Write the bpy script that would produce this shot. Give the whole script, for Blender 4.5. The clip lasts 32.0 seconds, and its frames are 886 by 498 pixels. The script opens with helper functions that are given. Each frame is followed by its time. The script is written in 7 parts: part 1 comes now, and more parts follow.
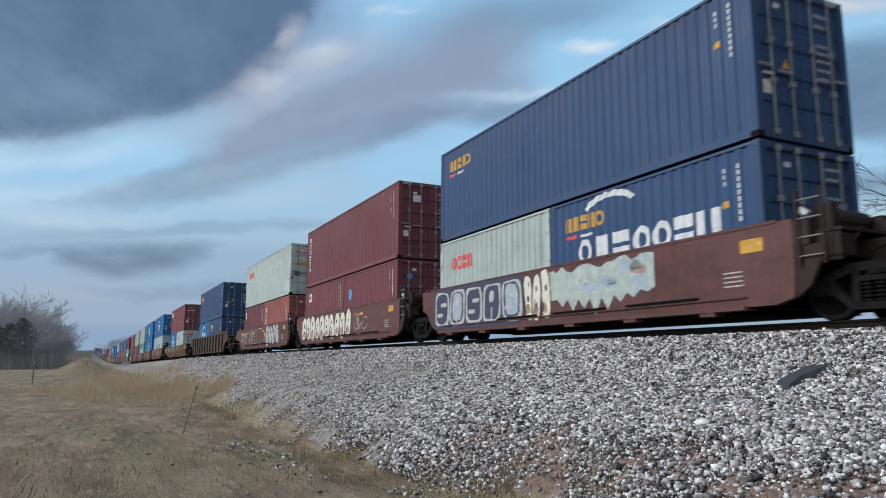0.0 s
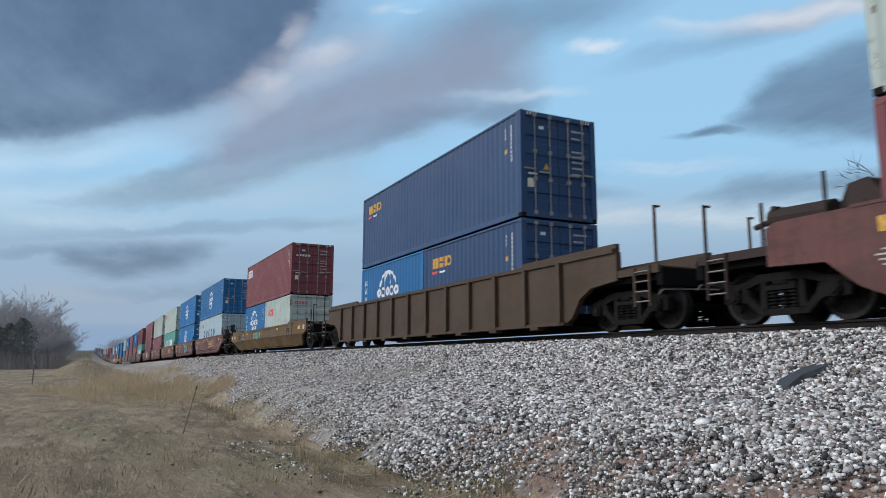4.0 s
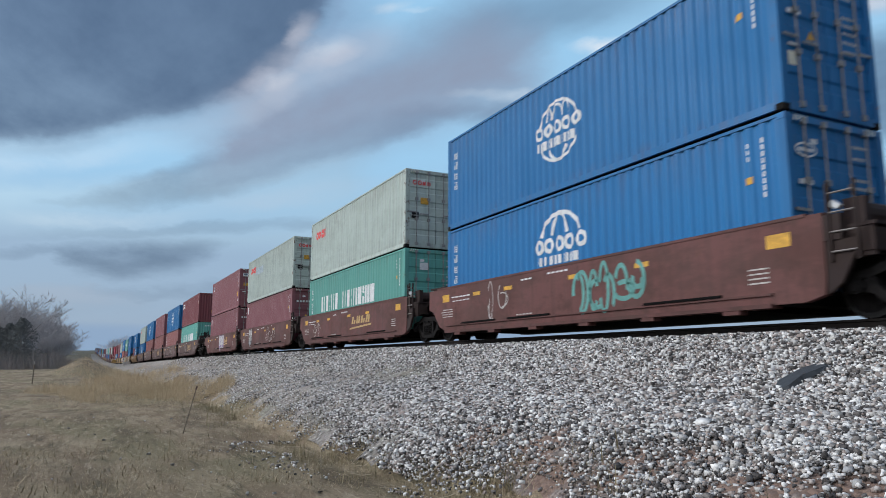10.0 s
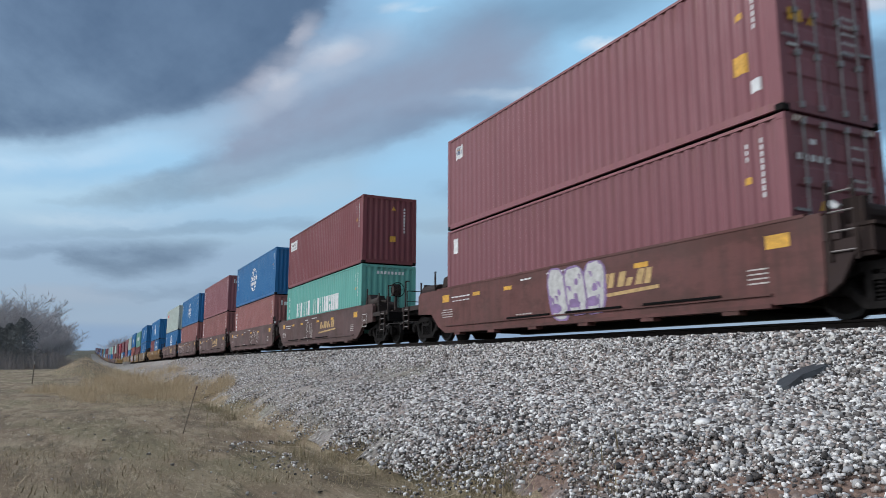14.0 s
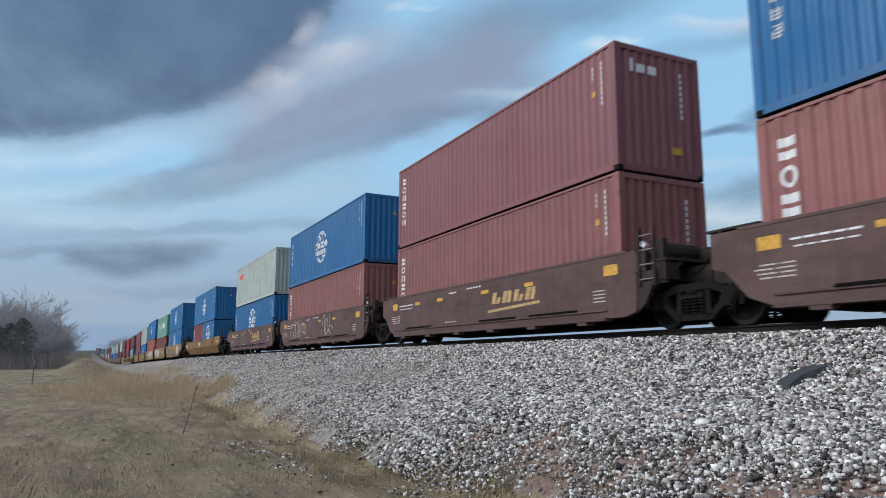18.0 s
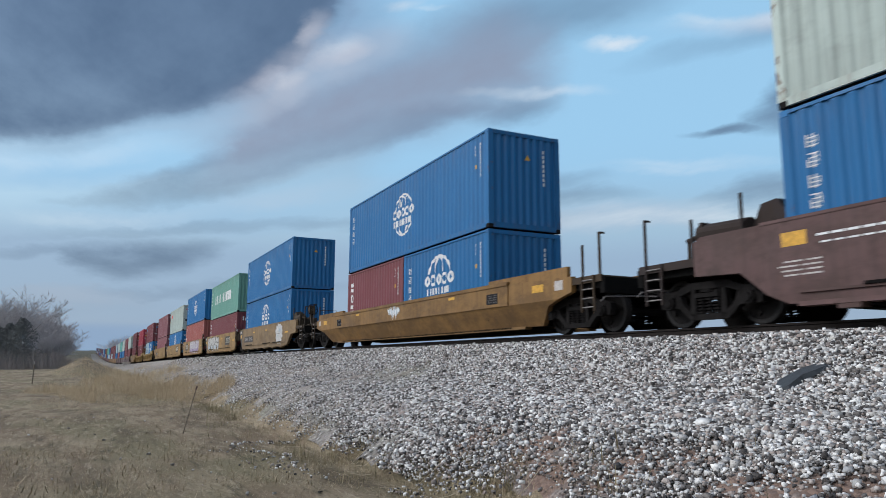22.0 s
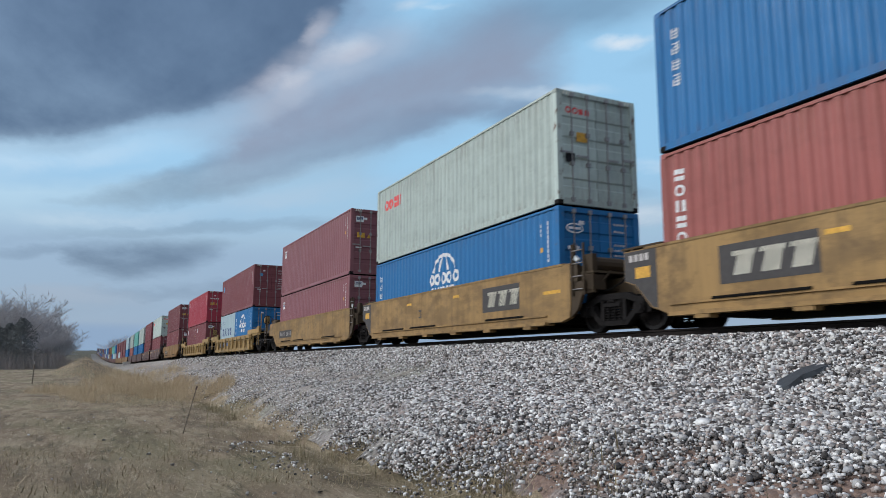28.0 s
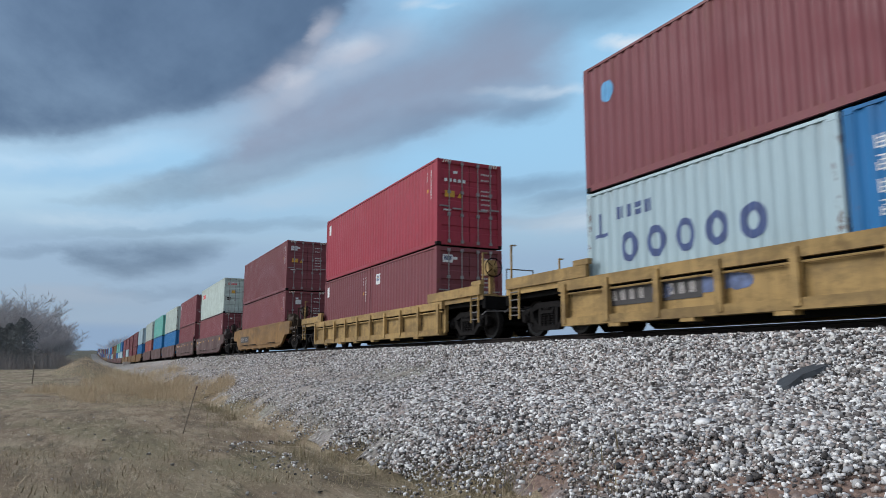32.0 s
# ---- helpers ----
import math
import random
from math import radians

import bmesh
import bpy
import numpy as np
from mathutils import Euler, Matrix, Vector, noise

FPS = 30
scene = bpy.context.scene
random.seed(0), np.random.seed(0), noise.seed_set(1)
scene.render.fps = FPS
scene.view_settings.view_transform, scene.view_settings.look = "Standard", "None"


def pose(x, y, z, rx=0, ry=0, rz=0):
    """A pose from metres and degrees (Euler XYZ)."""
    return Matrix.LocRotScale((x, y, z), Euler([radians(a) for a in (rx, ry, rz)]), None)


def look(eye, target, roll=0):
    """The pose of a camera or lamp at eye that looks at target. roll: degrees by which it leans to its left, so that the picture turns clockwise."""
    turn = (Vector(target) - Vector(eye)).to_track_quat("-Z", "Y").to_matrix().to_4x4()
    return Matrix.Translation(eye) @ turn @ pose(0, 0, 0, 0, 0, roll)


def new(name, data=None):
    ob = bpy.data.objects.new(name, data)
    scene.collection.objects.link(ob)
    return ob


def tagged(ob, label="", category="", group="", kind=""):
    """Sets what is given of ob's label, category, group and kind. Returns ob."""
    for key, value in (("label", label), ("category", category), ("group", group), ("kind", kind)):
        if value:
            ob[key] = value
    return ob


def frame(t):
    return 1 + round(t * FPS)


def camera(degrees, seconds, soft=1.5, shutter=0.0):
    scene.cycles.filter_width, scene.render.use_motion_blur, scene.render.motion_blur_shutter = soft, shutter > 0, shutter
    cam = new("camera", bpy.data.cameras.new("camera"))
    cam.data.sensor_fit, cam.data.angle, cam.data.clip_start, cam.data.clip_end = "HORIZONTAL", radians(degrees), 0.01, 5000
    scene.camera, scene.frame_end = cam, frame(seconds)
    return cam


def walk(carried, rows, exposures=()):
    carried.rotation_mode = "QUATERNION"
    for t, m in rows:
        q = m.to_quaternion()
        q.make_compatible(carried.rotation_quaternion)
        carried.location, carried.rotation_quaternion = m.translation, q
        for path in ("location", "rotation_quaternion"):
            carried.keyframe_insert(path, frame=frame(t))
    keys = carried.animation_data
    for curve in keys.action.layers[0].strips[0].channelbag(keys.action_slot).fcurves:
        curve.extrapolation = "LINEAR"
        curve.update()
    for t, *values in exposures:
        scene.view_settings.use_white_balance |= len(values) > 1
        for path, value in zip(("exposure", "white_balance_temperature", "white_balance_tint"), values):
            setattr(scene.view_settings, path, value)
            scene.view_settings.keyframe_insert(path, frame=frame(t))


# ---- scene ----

# ======================= camera =======================
EYE = (0.0, 0.0, 1.6)
YAW, PITCH, ROLL = 25.299, 8.925, -0.217
cam = camera(64.036, 32.0, soft=0.5, shutter=0.22)
_yaw, _pit = radians(YAW), radians(PITCH)
_aim = (EYE[0] + math.sin(_yaw) * math.cos(_pit), EYE[1] + math.cos(_yaw) * math.cos(_pit), EYE[2] + math.sin(_pit))
STAND = look(EYE, _aim, -ROLL)
walk(cam, [(0.0, STAND), (32.0, STAND)], exposures=[(0.0, 0.4), (32.0, 0.4)])

# ======================= world and light =======================
SUN_EL, SUN_AZ = 33.0, 300.0      # degrees; azimuth clockwise from +Y
world = bpy.data.worlds.new("sky")
scene.world = world
world.use_nodes = True
_wt = world.node_tree
_sky = _wt.nodes.new("ShaderNodeTexSky")
_sky.sky_type = "NISHITA"
_sky.sun_disc = False
_sky.sun_elevation = radians(SUN_EL)
_sky.sun_rotation = radians(SUN_AZ)
_sky.air_density, _sky.dust_density, _sky.ozone_density = 1.3, 0.4, 0.6
_bg = _wt.nodes["Background"]
_bg.inputs["Strength"].default_value = 0.10
_wt.links.new(_sky.outputs[0], _bg.inputs["Color"])
_sun = bpy.data.lights.new("sun", "SUN")
_sun.energy, _sun.angle, _sun.color = 1.75, radians(26), (1.0, 0.98, 0.96)
sun = new("sun", _sun)
sun.matrix_world = look((0, 0, 0), (-math.sin(radians(SUN_AZ)) * math.cos(radians(SUN_EL)), -math.cos(radians(SUN_AZ)) * math.cos(radians(SUN_EL)), -math.sin(radians(SUN_EL))))

# ======================= the line of the track =======================
SIDE = 9.582          # near side of the containers from the eye, across the track
HALF_W = 1.219        # half a container's width
RAIL_Z = 2.22         # rail head at the nearest place
_ZY = [-60, 0, 25, 50, 75, 100, 125, 150, 200, 247, 314, 400, 523, 680, 826, 1200, 1700]
_ZZ = [0.0, 0.0, -0.023, -0.13, -0.33, -0.61, -0.93, -1.27, -1.72, -1.98, -2.12, -1.75, -0.62, 1.7, 4.0, 10.0, 18.0]


def line_x(y):
    """The track's centre, across, at the distance y."""
    m = min(max(y, 0.0), 150.0)
    return SIDE + HALF_W - 3.377e-4 * m * m + 1.2155e-6 * m ** 3 - 0.0193 * max(y - 150.0, 0.0)


def line_z(y):
    """The rail head's height at the distance y: a smooth curve through the levels above."""
    y = min(max(y, _ZY[0]), _ZY[-1] - 1e-6)
    i = max(j for j in range(len(_ZY) - 1) if _ZY[j] <= y)
    def slope(j):
        a, b = max(j - 1, 0), min(j + 1, len(_ZY) - 1)
        return (_ZZ[b] - _ZZ[a]) / (_ZY[b] - _ZY[a])
    h = _ZY[i + 1] - _ZY[i]
    u = (y - _ZY[i]) / h
    return RAIL_Z + (_ZZ[i] * (2 * u ** 3 - 3 * u * u + 1) + slope(i) * h * (u ** 3 - 2 * u * u + u)
                     + _ZZ[i + 1] * (3 * u * u - 2 * u ** 3) + slope(i + 1) * h * (u ** 3 - u * u))


def gone(t):
    """Metres that the train has run by t seconds."""
    return 11.330 * t + 0.01392 * t * t


def on_line(y, up=0.0):
    """The pose on the track at the distance y, y axis along it, that many metres above the rail head."""
    dx, dz = (line_x(y + 2) - line_x(y - 2)) / 4, (line_z(y + 2) - line_z(y - 2)) / 4
    return pose(line_x(y), y, line_z(y) + up, math.degrees(math.atan(dz)), 0, -math.degrees(math.atan(dx)))


# ======================= materials =======================
def nodes_of(name):
    m = bpy.data.materials.new(name)
    m.use_nodes = True
    return m, m.node_tree.nodes, m.node_tree.links, m.node_tree.nodes["Principled BSDF"]


def mix(n, l, a, b, fac, kind="MIX"):
    k = n.new("ShaderNodeMix")
    k.data_type, k.blend_type = "RGBA", kind
    for sock, v in ((k.inputs[0], fac), (k.inputs[6], a), (k.inputs[7], b)):
        if hasattr(v, "is_output"):
            l.new(v, sock)
        else:
            sock.default_value = v
    return k.outputs[2]


def ramp(n, l, src, *stops):
    r = n.new("ShaderNodeValToRGB")
    e = r.color_ramp.elements
    while len(e) < len(stops):
        e.new(0.5)
    for q, (p, c) in zip(e, stops):
        q.position = p
        q.color = c if hasattr(c, "__len__") else (c, c, c, 1)
    l.new(src, r.inputs[0])
    return r.outputs[0]


def noise_tex(n, l, co, scale, detail=4.0, rough=0.6, stretch=None, kind="ShaderNodeTexNoise"):
    t = n.new(kind)
    if stretch:
        mp = n.new("ShaderNodeMapping")
        mp.inputs["Scale"].default_value = stretch
        l.new(co, mp.inputs[0])
        co = mp.outputs[0]
    l.new(co, t.inputs["Vector"])
    t.inputs["Scale"].default_value = scale
    if kind == "ShaderNodeTexNoise":
        t.inputs["Detail"].default_value, t.inputs["Roughness"].default_value = detail, rough
    return t.outputs["Fac" if kind == "ShaderNodeTexNoise" else "Distance"]


def c4(r, g, b):
    return (r, g, b, 1.0)


def bump(n, l, bsdf, height, strength=0.3, dist=0.01):
    b = n.new("ShaderNodeBump")
    b.inputs["Strength"].default_value, b.inputs["Distance"].default_value = strength, dist
    l.new(height, b.inputs["Height"])
    l.new(b.outputs[0], bsdf.inputs["Normal"])


_paints = {}


def paint(name, rgb, fade=0.35, rust=0.5, rough=0.5, dirt=0.35):
    """Weathered steel paint: faded patches, vertical streaks of grime, rust spots; each piece a little different."""
    if name in _paints:
        return _paints[name]
    m, n, l, b = nodes_of(name)
    co = n.new("ShaderNodeTexCoord").outputs["Object"]
    oi = n.new("ShaderNodeObjectInfo")
    add = n.new("ShaderNodeVectorMath")
    add.operation = "ADD"
    sc = n.new("ShaderNodeVectorMath")
    sc.operation = "SCALE"
    comb = n.new("ShaderNodeCombineXYZ")
    for k in range(3):
        l.new(oi.outputs["Random"], comb.inputs[k])
    l.new(comb.outputs[0], sc.inputs[0])
    sc.inputs["Scale"].default_value = 57.0
    l.new(co, add.inputs[0])
    l.new(sc.outputs[0], add.inputs[1])
    v = add.outputs[0]
    base = c4(*rgb)
    b.inputs["Specular IOR Level"].default_value = 0.28
    grey = sum(rgb) / 3
    pale = c4(*[min(1, c * 0.78 + grey * 0.14 + 0.025) for c in rgb])
    dark = c4(*[c * 0.55 + 0.012 for c in rgb])
    big = ramp(n, l, noise_tex(n, l, v, 0.55, 5, 0.6), (0.35, 0.0), (0.75, 1.0))
    f1 = n.new("ShaderNodeMath"); f1.operation = "MULTIPLY"; f1.inputs[1].default_value = fade
    l.new(big, f1.inputs[0])
    col = mix(n, l, base, pale, f1.outputs[0])
    streak = ramp(n, l, noise_tex(n, l, v, 3.0, 4, 0.65, (2.2, 2.2, 0.16)), (0.48, 0.0), (0.72, 1.0))
    f2 = n.new("ShaderNodeMath"); f2.operation = "MULTIPLY"; f2.inputs[1].default_value = dirt
    l.new(streak, f2.inputs[0])
    col = mix(n, l, col, dark, f2.outputs[0])
    spots = ramp(n, l, noise_tex(n, l, v, 5.0, 6, 0.75, (1, 1, 0.55)), (0.66 - 0.05 * rust, 0.0), (0.74, 1.0))
    f3 = n.new("ShaderNodeMath"); f3.operation = "MULTIPLY"; f3.inputs[1].default_value = rust
    l.new(spots, f3.inputs[0])
    col = mix(n, l, col, c4(0.11, 0.05, 0.028), f3.outputs[0])
    if not name.endswith("car_paint"):
        sz = n.new("ShaderNodeSeparateXYZ")
        l.new(co, sz.inputs[0])
        part_z = n.new("ShaderNodeMath"); part_z.operation = "DIVIDE"; part_z.inputs[1].default_value = 3.0
        l.new(sz.outputs[2], part_z.inputs[0])
        rim = ramp(n, l, part_z.outputs[0], (0.05, 1.0), (0.13, 0.0), (0.66, 0.0), (0.95, 1.0))
        drip = ramp(n, l, noise_tex(n, l, v, 2.4, 5, 0.7, (3.0, 3.0, 0.22)), (0.48, 0.0), (0.64, 1.0))
        both = n.new("ShaderNodeMath"); both.operation = "MULTIPLY"
        l.new(rim, both.inputs[0]); l.new(drip, both.inputs[1])
        am = n.new("ShaderNodeMath"); am.operation = "MULTIPLY"; am.inputs[1].default_value = 0.62 if grey > 0.3 else 0.45
        l.new(both.outputs[0], am.inputs[0])
        col = mix(n, l, col, c4(*[0.45 * c + k for c, k in zip(rgb, (0.07, 0.035, 0.012))]), am.outputs[0])
    if dirt > 0.5:
        # grime of the road: brown blotches and long smears
        for sc_, st, lo, hi, am in ((0.9, (0.3, 0.5, 1.4), 0.45, 0.58, 0.62), (2.6, (0.6, 0.6, 0.8), 0.53, 0.64, 0.7), (2.2, (1.6, 1.6, 0.12), 0.52, 0.66, 0.5)):
            g_ = ramp(n, l, noise_tex(n, l, v, sc_, 7, 0.72, st), (lo, 0.0), (hi, am * (1.0 if rust > 0.7 else 0.26)))
            col = mix(n, l, col, c4(*[c * 0.35 + k for c, k in zip(rgb, (0.022, 0.015, 0.011))]), g_)
    hv = n.new("ShaderNodeHueSaturation")
    mr = n.new("ShaderNodeMapRange")
    mr.inputs[3].default_value, mr.inputs[4].default_value = 0.88, 1.12
    l.new(oi.outputs["Random"], mr.inputs[0])
    l.new(mr.outputs[0], hv.inputs["Value"])
    l.new(col, hv.inputs["Color"])
    l.new(hv.outputs[0], b.inputs["Base Color"])
    rr = n.new("ShaderNodeMapRange")
    rr.inputs[3].default_value, rr.inputs[4].default_value = rough - 0.1, rough + 0.25
    l.new(big, rr.inputs[0])
    l.new(rr.outputs[0], b.inputs["Roughness"])
    bump(n, l, b, noise_tex(n, l, v, 9.0, 4, 0.6), 0.12, 0.01)
    _paints[name] = m
    return m


def plain(name, rgb, rough=0.7, metal=0.0, vary=0.25, scale=6.0, rel=0.2):
    """A surface of one colour with grain and mottling."""
    if name in _paints:
        return _paints[name]
    m, n, l, b = nodes_of(name)
    co = n.new("ShaderNodeTexCoord").outputs["Object"]
    f = noise_tex(n, l, co, scale, 6, 0.65)
    col = ramp(n, l, f, (0.25, c4(*[c * (1 - vary) for c in rgb])), (0.75, c4(*[min(1, c * (1 + vary)) for c in rgb])))
    l.new(col, b.inputs["Base Color"])
    b.inputs["Roughness"].default_value, b.inputs["Metallic"].default_value = rough, metal
    if max(rgb) < 0.03:
        b.inputs["Specular IOR Level"].default_value = 0.08
    bump(n, l, b, f, rel, 0.01)
    _paints[name] = m
    return m


PAINT = {
    "blue": ("blue_paint", (0.006, 0.118, 0.300)), "navy": ("navy_paint", (0.019, 0.058, 0.142)),
    "royal": ("royal_blue_paint", (0.005, 0.124, 0.318)), "maroon": ("maroon_paint", (0.152, 0.040, 0.049)),
    "orange": ("red_oxide_paint", (0.285, 0.085, 0.075)), "grey": ("pale_grey_green_paint", (0.40, 0.475, 0.445)),
    "white": ("pale_blue_white_paint", (0.350, 0.465, 0.515)), "teal": ("teal_paint", (0.10, 0.33, 0.29)),
    "plum": ("faded_plum_paint", (0.202, 0.076, 0.091)), "rose": ("faded_rose_paint", (0.252, 0.097, 0.095)), "green": ("green_paint", (0.125, 0.305, 0.255)), "red": ("red_paint", (0.27, 0.025, 0.045)),
    "brown": ("brown_car_paint", (0.112, 0.043, 0.040)), "umber": ("dusty_umber_car_paint", (0.100, 0.056, 0.054)),
    "dust": ("dusty_tan_car_paint", (0.205, 0.138, 0.072)), "tan": ("tan_yellow_car_paint", (0.345, 0.225, 0.082)), "yellow": ("yellow_car_paint", (0.275, 0.168, 0.062)), "olive": ("olive_brown_car_paint", (0.122, 0.074, 0.028)),
    "ochre": ("dull_ochre_car_paint", (0.205, 0.112, 0.036)), "rust": ("rusty_brown_car_paint", (0.056, 0.034, 0.020)),
}


def worn(k):
    """The same paint where it is knocked and rusty."""
    nm, rgb = PAINT[k]
    return paint("worn_" + nm, rgb, rust=2.4 if k in ("grey", "white") else 1.3, rough=0.6, dirt=0.45, fade=0.4)


def col(k):
    nm, rgb = PAINT[k]
    car = nm.endswith("car_paint")
    return paint(nm, rgb, rust=0.75 if car else 0.25, rough=0.65 if car else 0.52, dirt=0.65 if car else 0.55 if k in ("grey", "rose", "orange") else 0.34, fade=0.28 if car else 0.5 if k == "rose" else 0.26)


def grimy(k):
    """The same paint at about a sixth of its tone, with heavy rust and grime."""
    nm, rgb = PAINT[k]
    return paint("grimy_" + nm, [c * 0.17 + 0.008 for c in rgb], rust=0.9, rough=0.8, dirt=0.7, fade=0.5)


# Near-black: the shade under the cars is put into these steels' colour.
BLACK = plain("grimy_black_steel", (0.005, 0.0048, 0.0048), 0.85, 0.0)
STEEL = plain("shaded_cast_steel", (0.0115, 0.0105, 0.0105), 0.8, 0.0, 0.5, 9.0)
RIM = plain("rolled_wheel_rim", (0.024, 0.023, 0.023), 0.45, 0.4, 0.4, 12.0)
# Pale from wear; light that the rungs catch is in the colour too.
RUNG = plain("hand_worn_steel", (0.17, 0.155, 0.15), 0.55, 0.3, 0.35, 12.0)
TREAD = plain("bright_worn_steel", (0.45, 0.44, 0.43), 0.3, 0.9, 0.15)
RAILM = plain("rusty_rail_steel", (0.020, 0.017, 0.016), 0.85, 0.0)
WHITE = plain("white_marking", (0.60, 0.62, 0.63), 0.65, 0, 0.22, 8.0)
CREAM = plain("cream_marking", (0.62, 0.60, 0.50), 0.6, 0, 0.2)
AMBER = plain("yellow_marking", (0.52, 0.28, 0.03), 0.6, 0, 0.45, 14.0)
REDM = plain("red_marking", (0.62, 0.05, 0.05), 0.5, 0, 0.15)
DBLUE = plain("dark_blue_marking", (0.030, 0.058, 0.165), 0.55, 0, 0.2)
SKYM = plain("light_blue_marking", (0.06, 0.27, 0.50), 0.55, 0, 0.2)
BLACKM = plain("black_marking", (0.02, 0.02, 0.022), 0.6, 0, 0.2)
AQUAM = plain("aqua_marking", (0.09, 0.27, 0.25), 0.6, 0, 0.3)
PINKM = plain("pink_marking", (0.42, 0.10, 0.14), 0.6, 0, 0.3)
INK = {"w": WHITE, "c": CREAM, "y": AMBER, "r": REDM, "b": DBLUE, "s": SKYM, "k": BLACKM, "a": AQUAM, "p": PINKM, "n": plain("dark_navy_marking", (0.028, 0.034, 0.075), 0.6, 0, 0.35), "q": plain("dull_white_marking", (0.41, 0.41, 0.405), 0.7, 0, 0.35, 7.0), "f": plain("faded_white_marking", (0.40, 0.375, 0.36), 0.7, 0, 0.4, 9.0), "o": plain("faded_gold_marking", (0.40, 0.27, 0.115), 0.7, 0, 0.4, 9.0), "g": plain("faded_blue_grey_patch", (0.30, 0.37, 0.42), 0.6, 0, 0.3), "m": plain("pale_mint_spray", (0.36, 0.42, 0.39), 0.7, 0, 0.3, 5.0), "v": plain("violet_spray", (0.20, 0.13, 0.27), 0.7, 0, 0.4, 5.0), "e": plain("dull_peach_spray", (0.34, 0.22, 0.17), 0.7, 0, 0.4, 5.0), "t": plain("dark_brown_spray", (0.055, 0.036, 0.030), 0.7, 0, 0.4, 5.0), "u": plain("dull_blue_spray", (0.085, 0.115, 0.215), 0.7, 0, 0.5, 6.0), "d": plain("black_stencil_board", (0.035, 0.032, 0.032), 0.7, 0, 0.3, 8.0)}


# ======================= clouds =======================
def cloud_sheet():
    """A drifting layer of torn dusk clouds, far wider than the place, thin where the blue shows through."""
    r_out, high = 4700.0, 300.0
    verts, faces = [(0, 0, high)], []
    rings, seg = 40, 96
    for i in range(1, rings + 1):
        r = r_out * (i / rings) ** 1.6
        z = high * (1 - (r / r_out) ** 2) - 25 * (r / r_out) ** 8
        for j in range(seg):
            a = 2 * math.pi * j / seg
            verts.append((r * math.cos(a), r * math.sin(a), z))
    for j in range(seg):
        faces.append((0, 1 + j, 1 + (j + 1) % seg))
    for i in range(rings - 1):
        for j in range(seg):
            a, b = 1 + i * seg + j, 1 + i * seg + (j + 1) % seg
            faces.append((a, a + seg, b + seg, b))
    me = bpy.data.meshes.new("clouds")
    me.from_pydata(verts, [], faces)
    me.polygons.foreach_set("use_smooth", [True] * len(faces))
    m = bpy.data.materials.new("dusk_clouds")
    m.use_nodes = True
    n, l = m.node_tree.nodes, m.node_tree.links
    n.clear()
    co = n.new("ShaderNodeTexCoord").outputs["Object"]

    def math_node(op, a, b=None, clamp=False):
        k = n.new("ShaderNodeMath")
        k.operation, k.use_clamp = op, clamp
        for s, v in zip(k.inputs, (a, b)):
            if v is None:
                continue
            if hasattr(v, "is_output"):
                l.new(v, s)
            else:
                s.default_value = v
        return k.outputs[0]

    def dot(v, c):
        k = n.new("ShaderNodeVectorMath")
        k.operation = "DOT_PRODUCT"
        l.new(v, k.inputs[0])
        k.inputs[1].default_value = c
        return k.outputs["Value"]

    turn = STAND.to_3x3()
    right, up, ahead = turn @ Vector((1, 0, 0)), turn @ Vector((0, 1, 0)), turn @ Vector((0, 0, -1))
    # slow swirls that bend the outlines
    sw = n.new("ShaderNodeTexNoise")
    sw.inputs["Scale"].default_value, sw.inputs["Detail"].default_value, sw.inputs["Roughness"].default_value = 0.0042, 5.0, 0.62
    mp = n.new("ShaderNodeMapping")
    mp.inputs["Scale"].default_value = (1.0, 0.45, 2.0)
    mp.inputs["Rotation"].default_value = (0, 0, radians(-35))
    l.new(co, mp.inputs[0])
    l.new(mp.outputs[0], sw.inputs["Vector"])
    sub = n.new("ShaderNodeVectorMath"); sub.operation = "SUBTRACT"
    l.new(sw.outputs["Color"], sub.inputs[0]); sub.inputs[1].default_value = (0.5, 0.5, 0.5)
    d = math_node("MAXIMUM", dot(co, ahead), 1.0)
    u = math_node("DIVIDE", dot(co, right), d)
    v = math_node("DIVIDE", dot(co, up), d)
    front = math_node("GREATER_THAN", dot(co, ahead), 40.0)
    uv = n.new("ShaderNodeCombineXYZ")
    wob_x, wob_y = dot(sub.outputs[0], (0.06, 0.0, 0.0)), dot(sub.outputs[0], (0.0, 0.035, 0.0))
    fine = n.new("ShaderNodeTexNoise")
    fine.inputs["Scale"].default_value, fine.inputs["Detail"].default_value, fine.inputs["Roughness"].default_value = 0.010, 6.0, 0.6
    l.new(mp.outputs[0], fine.inputs["Vector"])
    wisp = fine.outputs["Fac"]
    lump = n.new("ShaderNodeTexNoise")
    lump.inputs["Scale"].default_value, lump.inputs["Detail"].default_value, lump.inputs["Roughness"].default_value = 11.0, 6.0, 0.58
    plane = n.new("ShaderNodeCombineXYZ")
    l.new(math_node("MULTIPLY", u, 0.55), plane.inputs[0])
    l.new(v, plane.inputs[1])
    l.new(plane.outputs[0], lump.inputs["Vector"])
    tear = n.new("ShaderNodeVectorMath"); tear.operation = "SUBTRACT"
    l.new(lump.outputs["Color"], tear.inputs[0]); tear.inputs[1].default_value = (0.5, 0.5, 0.5)
    rag = n.new("ShaderNodeVectorMath"); rag.operation = "SUBTRACT"
    l.new(fine.outputs["Color"], rag.inputs[0]); rag.inputs[1].default_value = (0.5, 0.5, 0.5)
